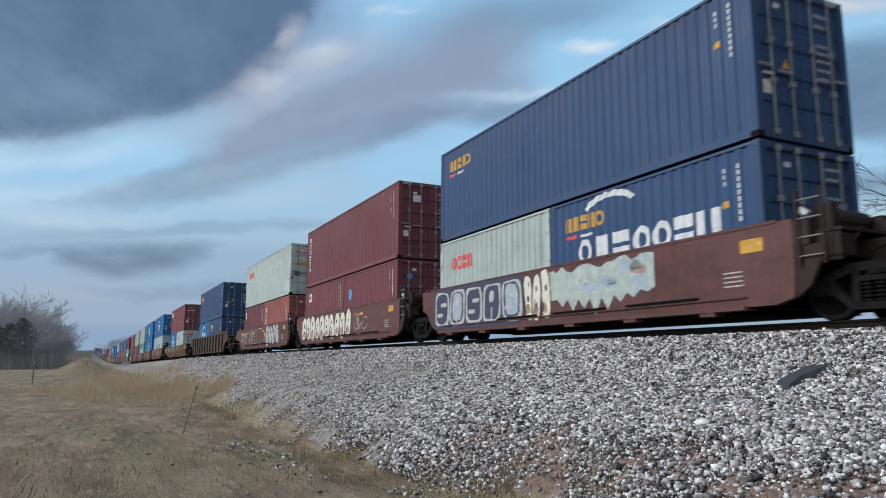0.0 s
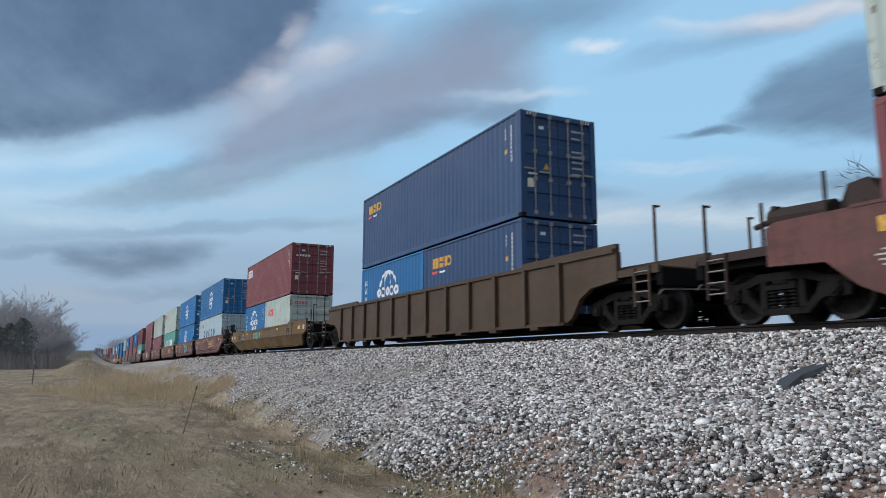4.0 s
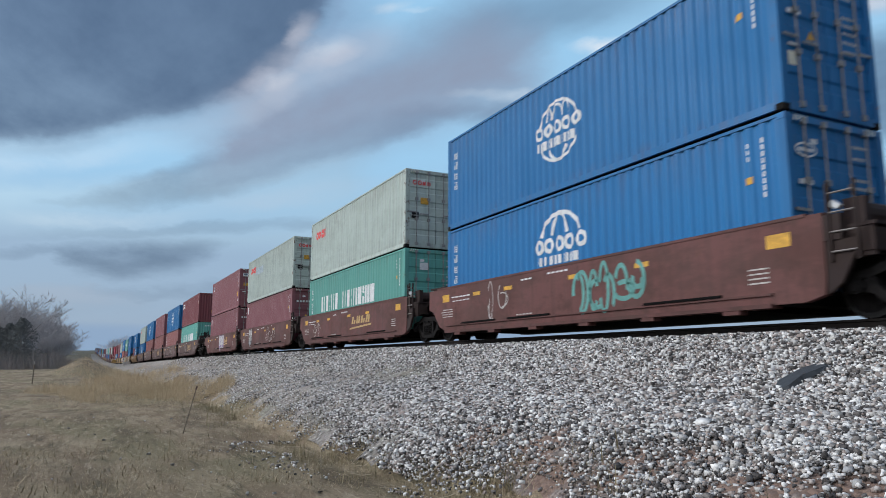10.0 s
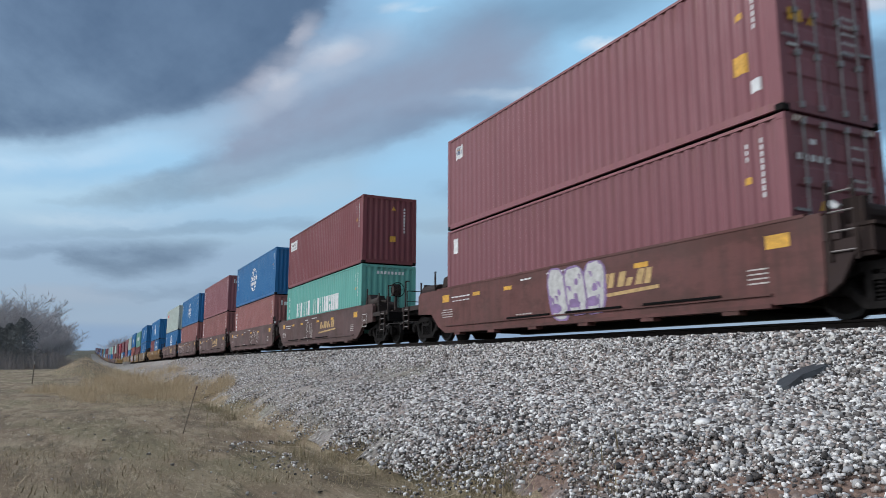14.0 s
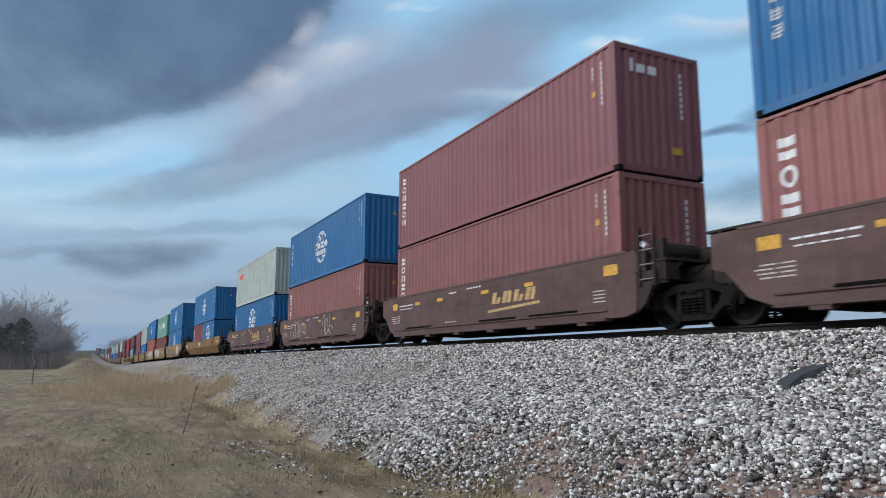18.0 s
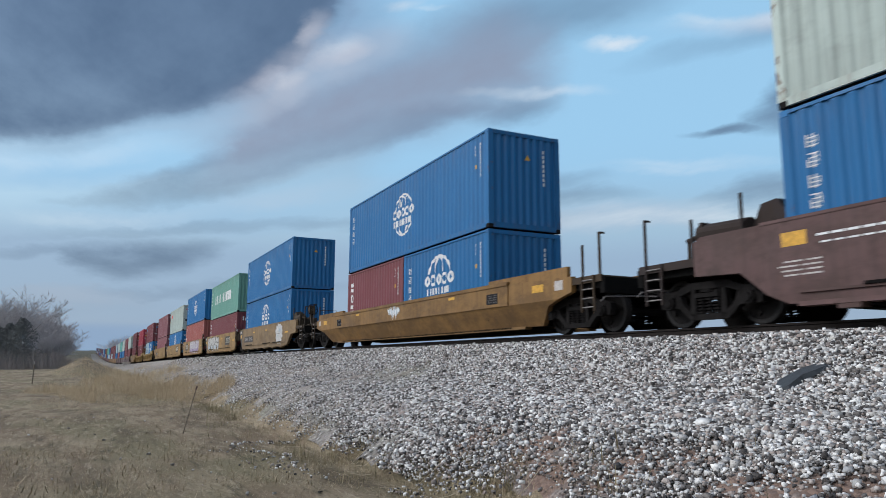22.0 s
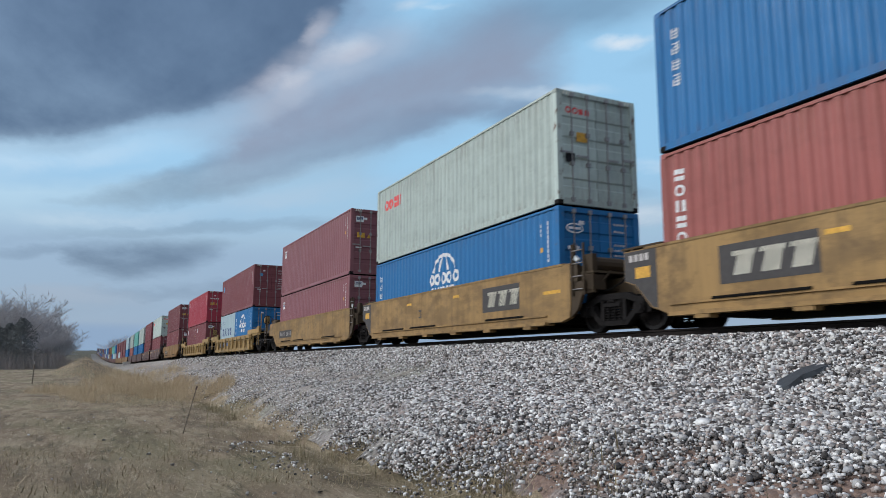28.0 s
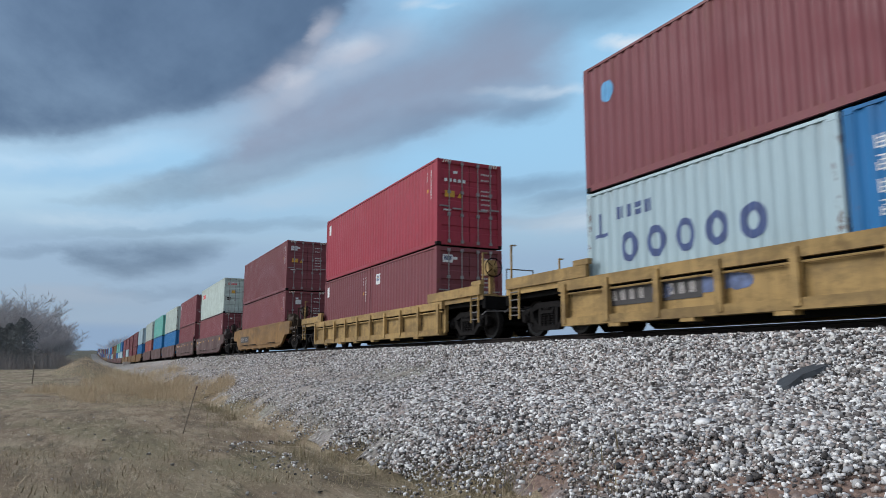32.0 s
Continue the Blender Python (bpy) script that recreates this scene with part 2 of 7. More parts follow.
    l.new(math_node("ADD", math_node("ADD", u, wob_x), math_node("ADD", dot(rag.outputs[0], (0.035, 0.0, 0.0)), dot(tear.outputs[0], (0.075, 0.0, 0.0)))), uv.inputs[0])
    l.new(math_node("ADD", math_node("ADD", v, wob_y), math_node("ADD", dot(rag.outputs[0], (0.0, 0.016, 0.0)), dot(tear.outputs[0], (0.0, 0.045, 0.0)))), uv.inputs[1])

    def blob(cx, cy, rx, ry, lean, soft=0.6, amount=1.0):
        """A long soft patch: centre and half sizes in parts of the distance, lean in degrees."""
        k = n.new("ShaderNodeMapping")
        k.vector_type = "TEXTURE"
        k.inputs["Location"].default_value = (cx, cy, 0)
        k.inputs["Rotation"].default_value = (0, 0, radians(lean))
        k.inputs["Scale"].default_value = (rx, ry, 1)
        l.new(uv.outputs[0], k.inputs[0])
        ln = n.new("ShaderNodeVectorMath"); ln.operation = "LENGTH"
        l.new(k.outputs[0], ln.inputs[0])
        mr = n.new("ShaderNodeMapRange")
        mr.interpolation_type = "SMOOTHSTEP"
        l.new(ln.outputs["Value"], mr.inputs[0])
        mr.inputs[1].default_value, mr.inputs[2].default_value = 1.0 + soft * 0.55, max(0.02, 1.0 - soft)
        mr.inputs[3].default_value, mr.inputs[4].default_value = 0.0, amount
        return mr.outputs[0]

    def most(items):
        acc = items[0]
        for k in items[1:]:
            acc = math_node("MAXIMUM", acc, k)
        return acc

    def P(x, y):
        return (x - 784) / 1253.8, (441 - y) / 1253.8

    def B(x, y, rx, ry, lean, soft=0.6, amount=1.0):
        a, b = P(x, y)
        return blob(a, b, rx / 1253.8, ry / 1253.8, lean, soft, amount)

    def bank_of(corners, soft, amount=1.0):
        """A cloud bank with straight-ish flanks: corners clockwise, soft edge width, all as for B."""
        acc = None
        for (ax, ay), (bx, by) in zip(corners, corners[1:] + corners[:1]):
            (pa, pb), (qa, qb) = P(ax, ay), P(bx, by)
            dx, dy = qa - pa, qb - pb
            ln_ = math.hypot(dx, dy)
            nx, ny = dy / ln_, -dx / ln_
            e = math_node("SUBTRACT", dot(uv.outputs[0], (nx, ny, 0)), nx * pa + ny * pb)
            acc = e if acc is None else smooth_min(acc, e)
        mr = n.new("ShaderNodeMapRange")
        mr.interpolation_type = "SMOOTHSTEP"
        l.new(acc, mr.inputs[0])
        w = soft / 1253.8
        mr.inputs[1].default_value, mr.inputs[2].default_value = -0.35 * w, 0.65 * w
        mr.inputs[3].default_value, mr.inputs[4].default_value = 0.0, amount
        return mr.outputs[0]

    def smooth_min(a, b):
        k = n.new("ShaderNodeMath")
        k.operation = "SMOOTH_MIN"
        l.new(a, k.inputs[0]); l.new(b, k.inputs[1])
        k.inputs[2].default_value = 0.012
        return k.outputs[0]

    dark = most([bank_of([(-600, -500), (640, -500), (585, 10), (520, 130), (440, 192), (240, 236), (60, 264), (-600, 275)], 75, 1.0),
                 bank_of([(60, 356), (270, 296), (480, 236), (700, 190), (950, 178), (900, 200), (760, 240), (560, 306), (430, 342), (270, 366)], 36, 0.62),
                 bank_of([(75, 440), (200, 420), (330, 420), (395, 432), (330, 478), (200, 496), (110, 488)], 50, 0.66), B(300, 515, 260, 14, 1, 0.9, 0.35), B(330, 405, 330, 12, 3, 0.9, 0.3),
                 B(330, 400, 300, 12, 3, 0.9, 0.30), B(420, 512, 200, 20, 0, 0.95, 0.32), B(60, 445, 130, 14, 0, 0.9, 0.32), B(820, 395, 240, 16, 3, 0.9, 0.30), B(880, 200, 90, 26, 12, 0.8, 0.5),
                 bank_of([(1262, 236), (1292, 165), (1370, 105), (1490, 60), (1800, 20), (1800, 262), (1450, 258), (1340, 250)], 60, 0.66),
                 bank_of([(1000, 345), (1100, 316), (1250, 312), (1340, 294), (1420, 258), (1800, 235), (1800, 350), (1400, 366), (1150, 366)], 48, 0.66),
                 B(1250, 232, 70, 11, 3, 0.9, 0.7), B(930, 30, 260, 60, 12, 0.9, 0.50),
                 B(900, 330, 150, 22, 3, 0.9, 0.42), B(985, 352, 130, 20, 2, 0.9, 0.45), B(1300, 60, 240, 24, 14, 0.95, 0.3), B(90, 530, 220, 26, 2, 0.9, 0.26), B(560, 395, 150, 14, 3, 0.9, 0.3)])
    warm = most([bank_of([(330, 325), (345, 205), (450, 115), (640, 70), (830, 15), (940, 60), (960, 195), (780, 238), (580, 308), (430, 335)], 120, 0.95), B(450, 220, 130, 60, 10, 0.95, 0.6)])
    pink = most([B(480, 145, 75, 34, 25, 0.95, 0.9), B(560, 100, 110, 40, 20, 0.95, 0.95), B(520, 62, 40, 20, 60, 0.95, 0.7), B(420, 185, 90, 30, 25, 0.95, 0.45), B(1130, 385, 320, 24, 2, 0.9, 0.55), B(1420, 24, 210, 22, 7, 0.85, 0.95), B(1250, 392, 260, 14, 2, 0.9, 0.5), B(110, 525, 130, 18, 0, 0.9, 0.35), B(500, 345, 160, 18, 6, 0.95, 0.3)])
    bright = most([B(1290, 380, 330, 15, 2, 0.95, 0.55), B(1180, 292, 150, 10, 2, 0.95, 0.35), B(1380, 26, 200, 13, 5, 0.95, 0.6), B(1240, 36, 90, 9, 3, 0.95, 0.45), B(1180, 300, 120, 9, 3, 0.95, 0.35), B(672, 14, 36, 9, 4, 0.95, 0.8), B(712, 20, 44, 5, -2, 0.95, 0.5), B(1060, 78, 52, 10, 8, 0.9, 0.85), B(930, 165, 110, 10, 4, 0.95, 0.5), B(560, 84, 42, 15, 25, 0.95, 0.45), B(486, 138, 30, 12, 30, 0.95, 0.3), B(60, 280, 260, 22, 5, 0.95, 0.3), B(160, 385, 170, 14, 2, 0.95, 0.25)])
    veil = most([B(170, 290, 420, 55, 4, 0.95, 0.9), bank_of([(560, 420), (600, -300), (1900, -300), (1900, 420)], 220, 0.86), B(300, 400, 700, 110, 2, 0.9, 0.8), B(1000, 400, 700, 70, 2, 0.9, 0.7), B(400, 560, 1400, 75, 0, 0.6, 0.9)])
    # the rest of the sky, out of these patches: loose banks
    bank = ramp(n, l, sw.outputs["Fac"], (0.44, 0.0), (0.62, 0.8))
    back = math_node("SUBTRACT", 1.0, front)
    texture = ramp(n, l, wisp, (0.25, 0.72), (0.72, 1.0))
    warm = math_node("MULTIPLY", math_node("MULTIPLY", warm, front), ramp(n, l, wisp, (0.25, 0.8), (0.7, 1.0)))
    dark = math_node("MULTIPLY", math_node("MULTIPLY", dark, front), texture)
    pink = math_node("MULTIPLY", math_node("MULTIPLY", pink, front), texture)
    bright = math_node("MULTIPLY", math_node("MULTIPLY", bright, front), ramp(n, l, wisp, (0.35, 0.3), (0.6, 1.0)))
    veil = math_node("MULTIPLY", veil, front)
    low = n.new("ShaderNodeMapRange")
    ln = n.new("ShaderNodeVectorMath"); ln.operation = "LENGTH"
    l.new(co, ln.inputs[0])
    l.new(ln.outputs["Value"], low.inputs[0])
    low.interpolation_type = "SMOOTHSTEP"
    low.inputs[1].default_value, low.inputs[2].default_value = 1700.0, 3600.0
    rest = math_node("MAXIMUM", math_node("MULTIPLY", math_node("MULTIPLY", bank, back), 0.95), math_node("MULTIPLY", back, 0.6))
    hz = n.new("ShaderNodeMapRange")
    hz.interpolation_type = "SMOOTHSTEP"
    l.new(ln.outputs["Value"], hz.inputs[0])
    hz.inputs[1].default_value, hz.inputs[2].default_value = 900.0, 1900.0
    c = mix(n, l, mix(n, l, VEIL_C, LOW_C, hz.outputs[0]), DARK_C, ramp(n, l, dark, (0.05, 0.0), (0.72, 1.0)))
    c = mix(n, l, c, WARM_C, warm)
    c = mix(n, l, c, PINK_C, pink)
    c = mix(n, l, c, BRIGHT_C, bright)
    # an unseen afterglow, added behind the eye, lights the place from one side
    far_off = n.new("ShaderNodeVectorMath"); far_off.operation = "NORMALIZE"
    l.new(co, far_off.inputs[0])
    glow = n.new("ShaderNodeMapRange")
    glow.interpolation_type = "SMOOTHSTEP"
    l.new(dot(far_off.outputs[0], (-0.93, 0.34, 0.1)), glow.inputs[0])
    glow.inputs[1].default_value, glow.inputs[2].default_value = -0.25, 0.85
    c = mix(n, l, c, mix(n, l, REST_C, GLOW_C, glow.outputs[0]), back)
    c = mix(n, l, c, HAZE_C, math_node("MULTIPLY", low.outputs[0], 0.85))
    alpha = most([math_node("MULTIPLY", hz.outputs[0], 0.92), dark, warm, pink, bright, veil, rest, low.outputs[0]])
    em = n.new("ShaderNodeEmission")
    l.new(c, em.inputs["Color"])
    em.inputs["Strength"].default_value = 1.0
    tr = n.new("ShaderNodeBsdfTransparent")
    mx = n.new("ShaderNodeMixShader")
    l.new(alpha, mx.inputs[0])
    l.new(tr.outputs[0], mx.inputs[1])
    l.new(em.outputs[0], mx.inputs[2])
    out = n.new("ShaderNodeOutputMaterial")
    l.new(mx.outputs[0], out.inputs["Surface"])
    m.cycles.emission_sampling = "NONE"
    me.materials.append(m)
    ob = new("backdrop_clouds", me)
    return tagged(ob, "torn grey and pinkish dusk clouds drifting over blue sky", "clouds", kind="structure")


VEIL_C, DARK_C, WARM_C = c4(0.262, 0.478, 0.680), c4(0.072, 0.120, 0.203), c4(0.203, 0.232, 0.318)
PINK_C, BRIGHT_C = c4(0.43, 0.44, 0.505), c4(0.60, 0.66, 0.72)
LOW_C = c4(0.232, 0.332, 0.466)
HAZE_C, REST_C, GLOW_C = c4(0.205, 0.292, 0.420), c4(0.245, 0.285, 0.345), c4(1.58, 1.62, 1.70)
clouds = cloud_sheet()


# ======================= mesh tools =======================
_mesh = {}


def mesh_of(key, mat, build):
    """One mesh for each key, so that alike pieces share it. build(bm) fills it."""
    key = (key, mat.name)
    if key not in _mesh:
        bm = bmesh.new()
        build(bm)
        bmesh.ops.recalc_face_normals(bm, faces=bm.faces)
        me = bpy.data.meshes.new(str(key[0] if isinstance(key[0], str) else key[0][0]))
        bm.to_mesh(me)
        bm.free()
        me.materials.append(mat)
        _mesh[key] = me
    return _mesh[key]


def part(name, me, parent, m=None, label=""):
    ob = new(name, me)
    ob.parent = parent
    if m is not None:
        ob.matrix_basis = m
    if label:
        ob["label"] = label
    return ob


def box(bm, x0, x1, y0, y1, z0, z1):
    v = [bm.verts.new(p) for p in ((x0, y0, z0), (x1, y0, z0), (x1, y1, z0), (x0, y1, z0), (x0, y0, z1), (x1, y0, z1), (x1, y1, z1), (x0, y1, z1))]
    for f in ((0, 3, 2, 1), (4, 5, 6, 7), (0, 1, 5, 4), (1, 2, 6, 5), (2, 3, 7, 6), (3, 0, 4, 7)):
        bm.faces.new([v[i] for i in f])


def prism(bm, outline, x0, x1):
    """An outline in (y, z), drawn out from x0 to x1."""
    a = [bm.verts.new((x0, y, z)) for y, z in outline]
    b = [bm.verts.new((x1, y, z)) for y, z in outline]
    bm.faces.new(a)
    bm.faces.new(b[::-1])
    k = len(a)
    for i in range(k):
        bm.faces.new((a[i], b[i], b[(i + 1) % k], a[(i + 1) % k]))


def rod(bm, p, q, r, n=6):
    p, q = Vector(p), Vector(q)
    d = (q - p).normalized()
    u = d.orthogonal().normalized()
    w = d.cross(u)
    ra = [bm.verts.new(p + r * (math.cos(2 * math.pi * i / n) * u + math.sin(2 * math.pi * i / n) * w)) for i in range(n)]
    rb = [bm.verts.new(q + r * (math.cos(2 * math.pi * i / n) * u + math.sin(2 * math.pi * i / n) * w)) for i in range(n)]
    for i in range(n):
        bm.faces.new((ra[i], ra[(i + 1) % n], rb[(i + 1) % n], rb[i]))
    bm.faces.new(ra[::-1])
    bm.faces.new(rb)


def ridged(bm, length, height, depth, pitch, at, axis="y"):
    """A corrugated wall, closed behind, along y (outside at -x) or along x (outside at -y)."""
    n = max(1, round(length / pitch))
    p = length / n
    line = []
    for i in range(n):
        a = -length / 2 + i * p
        line += [(a, 0.0), (a + 0.26 * p, 0.0), (a + 0.5 * p, depth), (a + 0.76 * p, depth)]
    line.append((length / 2, 0.0))
    lo, hi = [], []
    for s, d in line:
        xy = (at + d, s) if axis == "y" else (s, at + d)
        lo.append(bm.verts.new((*xy, 0.0)))
        hi.append(bm.verts.new((*xy, height)))
    for i in range(len(lo) - 1):
        bm.faces.new((lo[i], lo[i + 1], hi[i + 1], hi[i]))


# ======================= containers =======================
BODY_W = 2.438


def ridge_depth(y, length):
    """How far the side wall lies back at y."""
    ln = length - 0.32
    n = max(1, round(ln / 0.278))
    p = ln / n
    u = ((y + ln / 2) / p) % 1.0
    if u < 0.26:
        return 0.0
    if u < 0.5:
        return 0.036 * (u - 0.26) / 0.24
    if u < 0.76:
        return 0.036
    return 0.036 * (1 - u) / 0.24


class Marks:
    """Flat marks of paint laid on a side wall (y, z), which follow its ridges, or on an end (x, z)."""

    def __init__(self, length, face="side"):
        self.length, self.face, self.bm = length, face, {}

    def put(self, ink, pts):
        bm = self.bm.setdefault(ink, bmesh.new())
        vs = []
        for s, z in pts:
            if self.face == "side":
                vs.append(bm.verts.new((-BODY_W / 2 + 0.008 + ridge_depth(s, self.length) - 0.007, s, z)))
            elif self.face == "flat":
                vs.append(bm.verts.new((self.length, s, z)))
            else:
                vs.append(bm.verts.new((s, self.length, z)))
        bm.faces.new(vs)

    def bar(self, ink, s0, s1, z0, z1, slant=0.0):
        if self.face != "side":
            self.put(ink, [(s0, z0), (s1, z0), (s1 + slant, z1), (s0 + slant, z1)])
            return
        n = max(1, math.ceil(abs(s1 - s0) / 0.034))
        for i in range(n):
            a, b = s0 + (s1 - s0) * i / n, s0 + (s1 - s0) * (i + 1) / n
            self.put(ink, [(a, z0), (b, z0), (b, z1), (a, z1)])

    def arc(self, ink, s, z, rs, rz, w, a0=0, a1=360):
        side = self.face == "side"
        n = max(8, int(radians(abs(a1 - a0)) * max(rs, rz) / (0.035 if side else 0.07)))
        m = max(1, math.ceil(w / 0.035)) if side else 1
        for i in range(n):
            a, b = radians(a0 + (a1 - a0) * i / n), radians(a0 + (a1 - a0) * (i + 1) / n)
            for k in range(m):
                p, q = w * (k / m - 0.5), w * ((k + 1) / m - 0.5)
                self.put(ink, [(s + (rs + d) * math.cos(c), z + (rz + d) * math.sin(c)) for d, c in ((p, a), (q, a), (q, b), (p, b))])

    def patch(self, ink, s, z, rs, rz, rnd, lumps=14):
        """A filled uneven round."""
        self.put(ink, [(s + rs * rnd.uniform(0.82, 1.1) * math.cos(6.283 * i / lumps), z + rz * rnd.uniform(0.85, 1.08) * math.sin(6.283 * i / lumps)) for i in range(lumps)])

    def done(self, parent, name="marking"):
        for ink, bm in self.bm.items():
            me = bpy.data.meshes.new(name)
            bm.to_mesh(me)
            bm.free()
            me.materials.append(INK[ink])
            ob = part(name, me, parent)
            if len(me.polygons) > 1:
                tagged(ob, kind="stuff")


def blocks(mk, ink, s, z0, z1, widths, gap, rings=()):
    """A row of plain shapes from s on towards the front (smaller y): bars, and rings where the mark has round ones."""
    for i, w in enumerate(widths):
        if i in rings:
            t = min(w, z1 - z0) * 0.27
            mk.arc(ink, s - w / 2, (z0 + z1) / 2, w / 2 - t / 2, (z1 - z0) / 2 - t / 2, t)
        elif w > 0.1:
            t, hh, k = w * 0.38, z1 - z0, i % 3
            if k == 0:
                mk.bar(ink, s, s - t, z0, z1)
                mk.bar(ink, s - w + t, s - w, z0, z1)
            elif k == 1:
                mk.bar(ink, s - w * 0.12, s - w * 0.88, z0, z1)
            else:
                mk.bar(ink, s, s - w, z0, z0 + hh * 0.42)
                mk.bar(ink, s, s - w, z0 + hh * 0.58, z1)
        else:
            mk.bar(ink, s, s - w, z0, z1)
        s -= w + gap
    return s


def codes(mk, length, h):
    """Small rows of identification at the front of a side: plain bars, and a warning sticker."""
    f = -length / 2
    for i in range(9):
        mk.bar("w", f + 0.49, f + 0.445, h - 0.32 - 0.115 * i - 0.085, h - 0.32 - 0.115 * i)
    for i in range(3):
        mk.bar("w", f + 0.79, f + 0.75, h - 0.35 - 0.115 * i - 0.08, h - 0.35 - 0.115 * i)
    mk.bar("y", f + 0.86, f + 0.70, h - 1.05, h - 0.93)


def upright_shape(mk, i, s, z, a, b):
    """One of a column of plain letter-like shapes: half width a, half height b."""
    t = a * 0.55
    if i % 3 == 0:
        mk.bar("w", s + a, s - a, z + b * 0.15, z + b)
        mk.bar("w", s + a, s - a, z - b, z - b * 0.25)
    elif i % 3 == 1:
        mk.arc("w", s, z, a - t * 0.4, b - t * 0.4, t * 0.8)
    else:
        mk.bar("w", s + a, s + a - t * 1.4, z - b, z + b)
        mk.bar("w", s - a + t * 1.4, s - a, z - b, z + b)


def side_marks(parent, length, h, style):
    if not style:
        return
    mk = Marks(length)
    r = length / 2
    for s in style.split():
        if s == "codes":
            codes(mk, length, h)
        elif s == "globe":
            cs, cz = 0.15 if length > 8 else 0.0, h * 0.53
            for k in (-1, 0, 1):
                mk.arc("w", cs + k * 0.34, cz + 0.05, 0.26 - 0.12 * abs(k), 0.58, 0.06, 25, 155)
            mk.arc("w", cs, cz, 0.80, 0.72, 0.07, 12, 168)
            mk.arc("w", cs, cz - 0.06, 0.80, 0.70, 0.07, 205, 335)
            mk.arc("w", cs, cz - 0.06, 0.42, 0.70, 0.08, 215, 325)
            blocks(mk, "w", cs + 0.95, cz - 0.10, cz + 0.24, (0.34, 0.36, 0.30, 0.34, 0.36), 0.045, (0, 1, 2, 3, 4))
            blocks(mk, "w", cs + 0.85, cz - 0.40, cz - 0.17, (0.16, 0.18, 0.07, 0.17, 0.17, 0.07, 0.18, 0.18), 0.05)
        elif s == "roundtop":
            cs, cz = 0.15 if length > 8 else 0.2, h * 0.60
            mk.arc("w", cs, cz + 0.05, 0.78, 0.62, 0.10, 10, 170)
            mk.arc("w", cs, cz + 0.05, 0.30, 0.60, 0.09, 10, 170)
            blocks(mk, "w", cs + 1.05, cz - 0.26, cz + 0.12, (0.36, 0.40, 0.34, 0.36, 0.40), 0.05, (0, 1, 2, 3, 4))
            blocks(mk, "w", cs + 0.95, cz - 0.54, cz - 0.33, (0.18, 0.19, 0.07, 0.18, 0.18, 0.07, 0.19, 0.19), 0.055)
        elif s == "chars":
            for i in range(4):
                z, c = h - 0.60 - 0.32 * i, r - 0.54
                mk.bar("w", c + 0.015, c - 0.015, z - 0.12, z + 0.10)
                for k in range(3 + i % 2):
                    q = 0.09 - 0.02 * ((k + i) % 2)
                    mk.bar("w", c + q, c - q, z - 0.10 + 0.065 * k, z - 0.08 + 0.065 * k)
                mk.bar("w", c + 0.10, c + 0.075, z - 0.11, z + (0.02 if i % 2 else 0.09))
                mk.bar("w", c - 0.08, c - 0.105, z - 0.06, z + (0.09 if i % 2 else 0.04))
        elif s == "redrow":
            k = 1.0 if length > 8 else 0.8
            blocks(mk, "r", r - 0.75, h - 0.95, h - 0.55, (0.40 * k, 0.40 * k, 0.34 * k, 0.10 * k, 0.2 * k), 0.05, (0, 1))
        elif s == "yellowrow":
            blocks(mk, "y", r - 0.55, h - 0.75, h - 0.42, (0.24, 0.24, 0.24, 0.24, 0.28), 0.04, (4,))
            mk.bar("r", r - 0.6, r - 1.0, h - 0.92, h - 0.84)
            mk.bar("w", r - 1.1, r - 1.55, h - 0.92, h - 0.86)
        elif s == "widewhite":
            x = blocks(mk, "w", r - 2.1, h * 0.42, h * 0.67, (0.50, 0.50, 0.13, 0.50, 0.50), 0.10)
            blocks(mk, "w", x - 0.45, h * 0.42, h * 0.67, (0.50, 0.50, 0.13, 0.50, 0.50, 0.13, 0.50, 0.50), 0.10)
        elif s == "bluerow":
            if length > 8:
                blocks(mk, "b", r - 3.0, h * 0.40, h * 0.645, (0.66, 0.70, 0.60, 0.66, 0.70), 0.62, (0, 1, 2, 3, 4))
                blocks(mk, "b", r - 1.3, h * 0.74, h * 0.83, (0.22, 0.22, 0.22, 0.22), 0.08)
            else:
                blocks(mk, "b", r - 1.1, h * 0.36, h * 0.60, (0.50, 0.54, 0.48, 0.50, 0.54), 0.26, (0, 1, 2, 3, 4))
                blocks(mk, "b", r - 1.0, h * 0.72, h * 0.82, (0.2, 0.2, 0.2, 0.2), 0.08)
            mk.bar("b", r - 0.25, r - 0.7, h * 0.60, h * 0.63)
            mk.bar("b", r - 0.42, r - 0.47, h * 0.63, h * 0.80)
        elif s == "whiterow":
            mk.arc("w", 0.9, h * 0.78, 0.9, 0.45, 0.14, 30, 150)
            blocks(mk, "w", 2.0, h * 0.40, h * 0.62, (0.50, 0.56, 0.52), 0.06, (0,))
            blocks(mk, "w", 0.15, h * 0.40, h * 0.62, (0.50, 0.52, 0.50, 0.56), 0.06, (0, 1))
        elif s == "upright":
            for i in range(6):
                upright_shape(mk, i, r - 0.46, h - 0.50 - 0.30 * i, 0.11, 0.11)
        elif s == "bigupright":
            for i in range(3):
                upright_shape(mk, (0, 4, 3)[i], r - 0.55, h - 0.62 - 0.46 * i, 0.16, 0.18)
        elif s == "square":
            mk.bar("w", r - 0.5, r - 1.0, h - 0.75, h - 0.35)
            mk.bar("b", r - 0.55, r - 0.95, h - 0.62, h - 0.40)
            mk.bar("y", r - 0.62, r - 0.82, h - 0.50, h - 0.45)
        elif s == "panel":
            mk.bar("w", r - 0.4, r - 1.6, h - 0.85, h - 0.35)
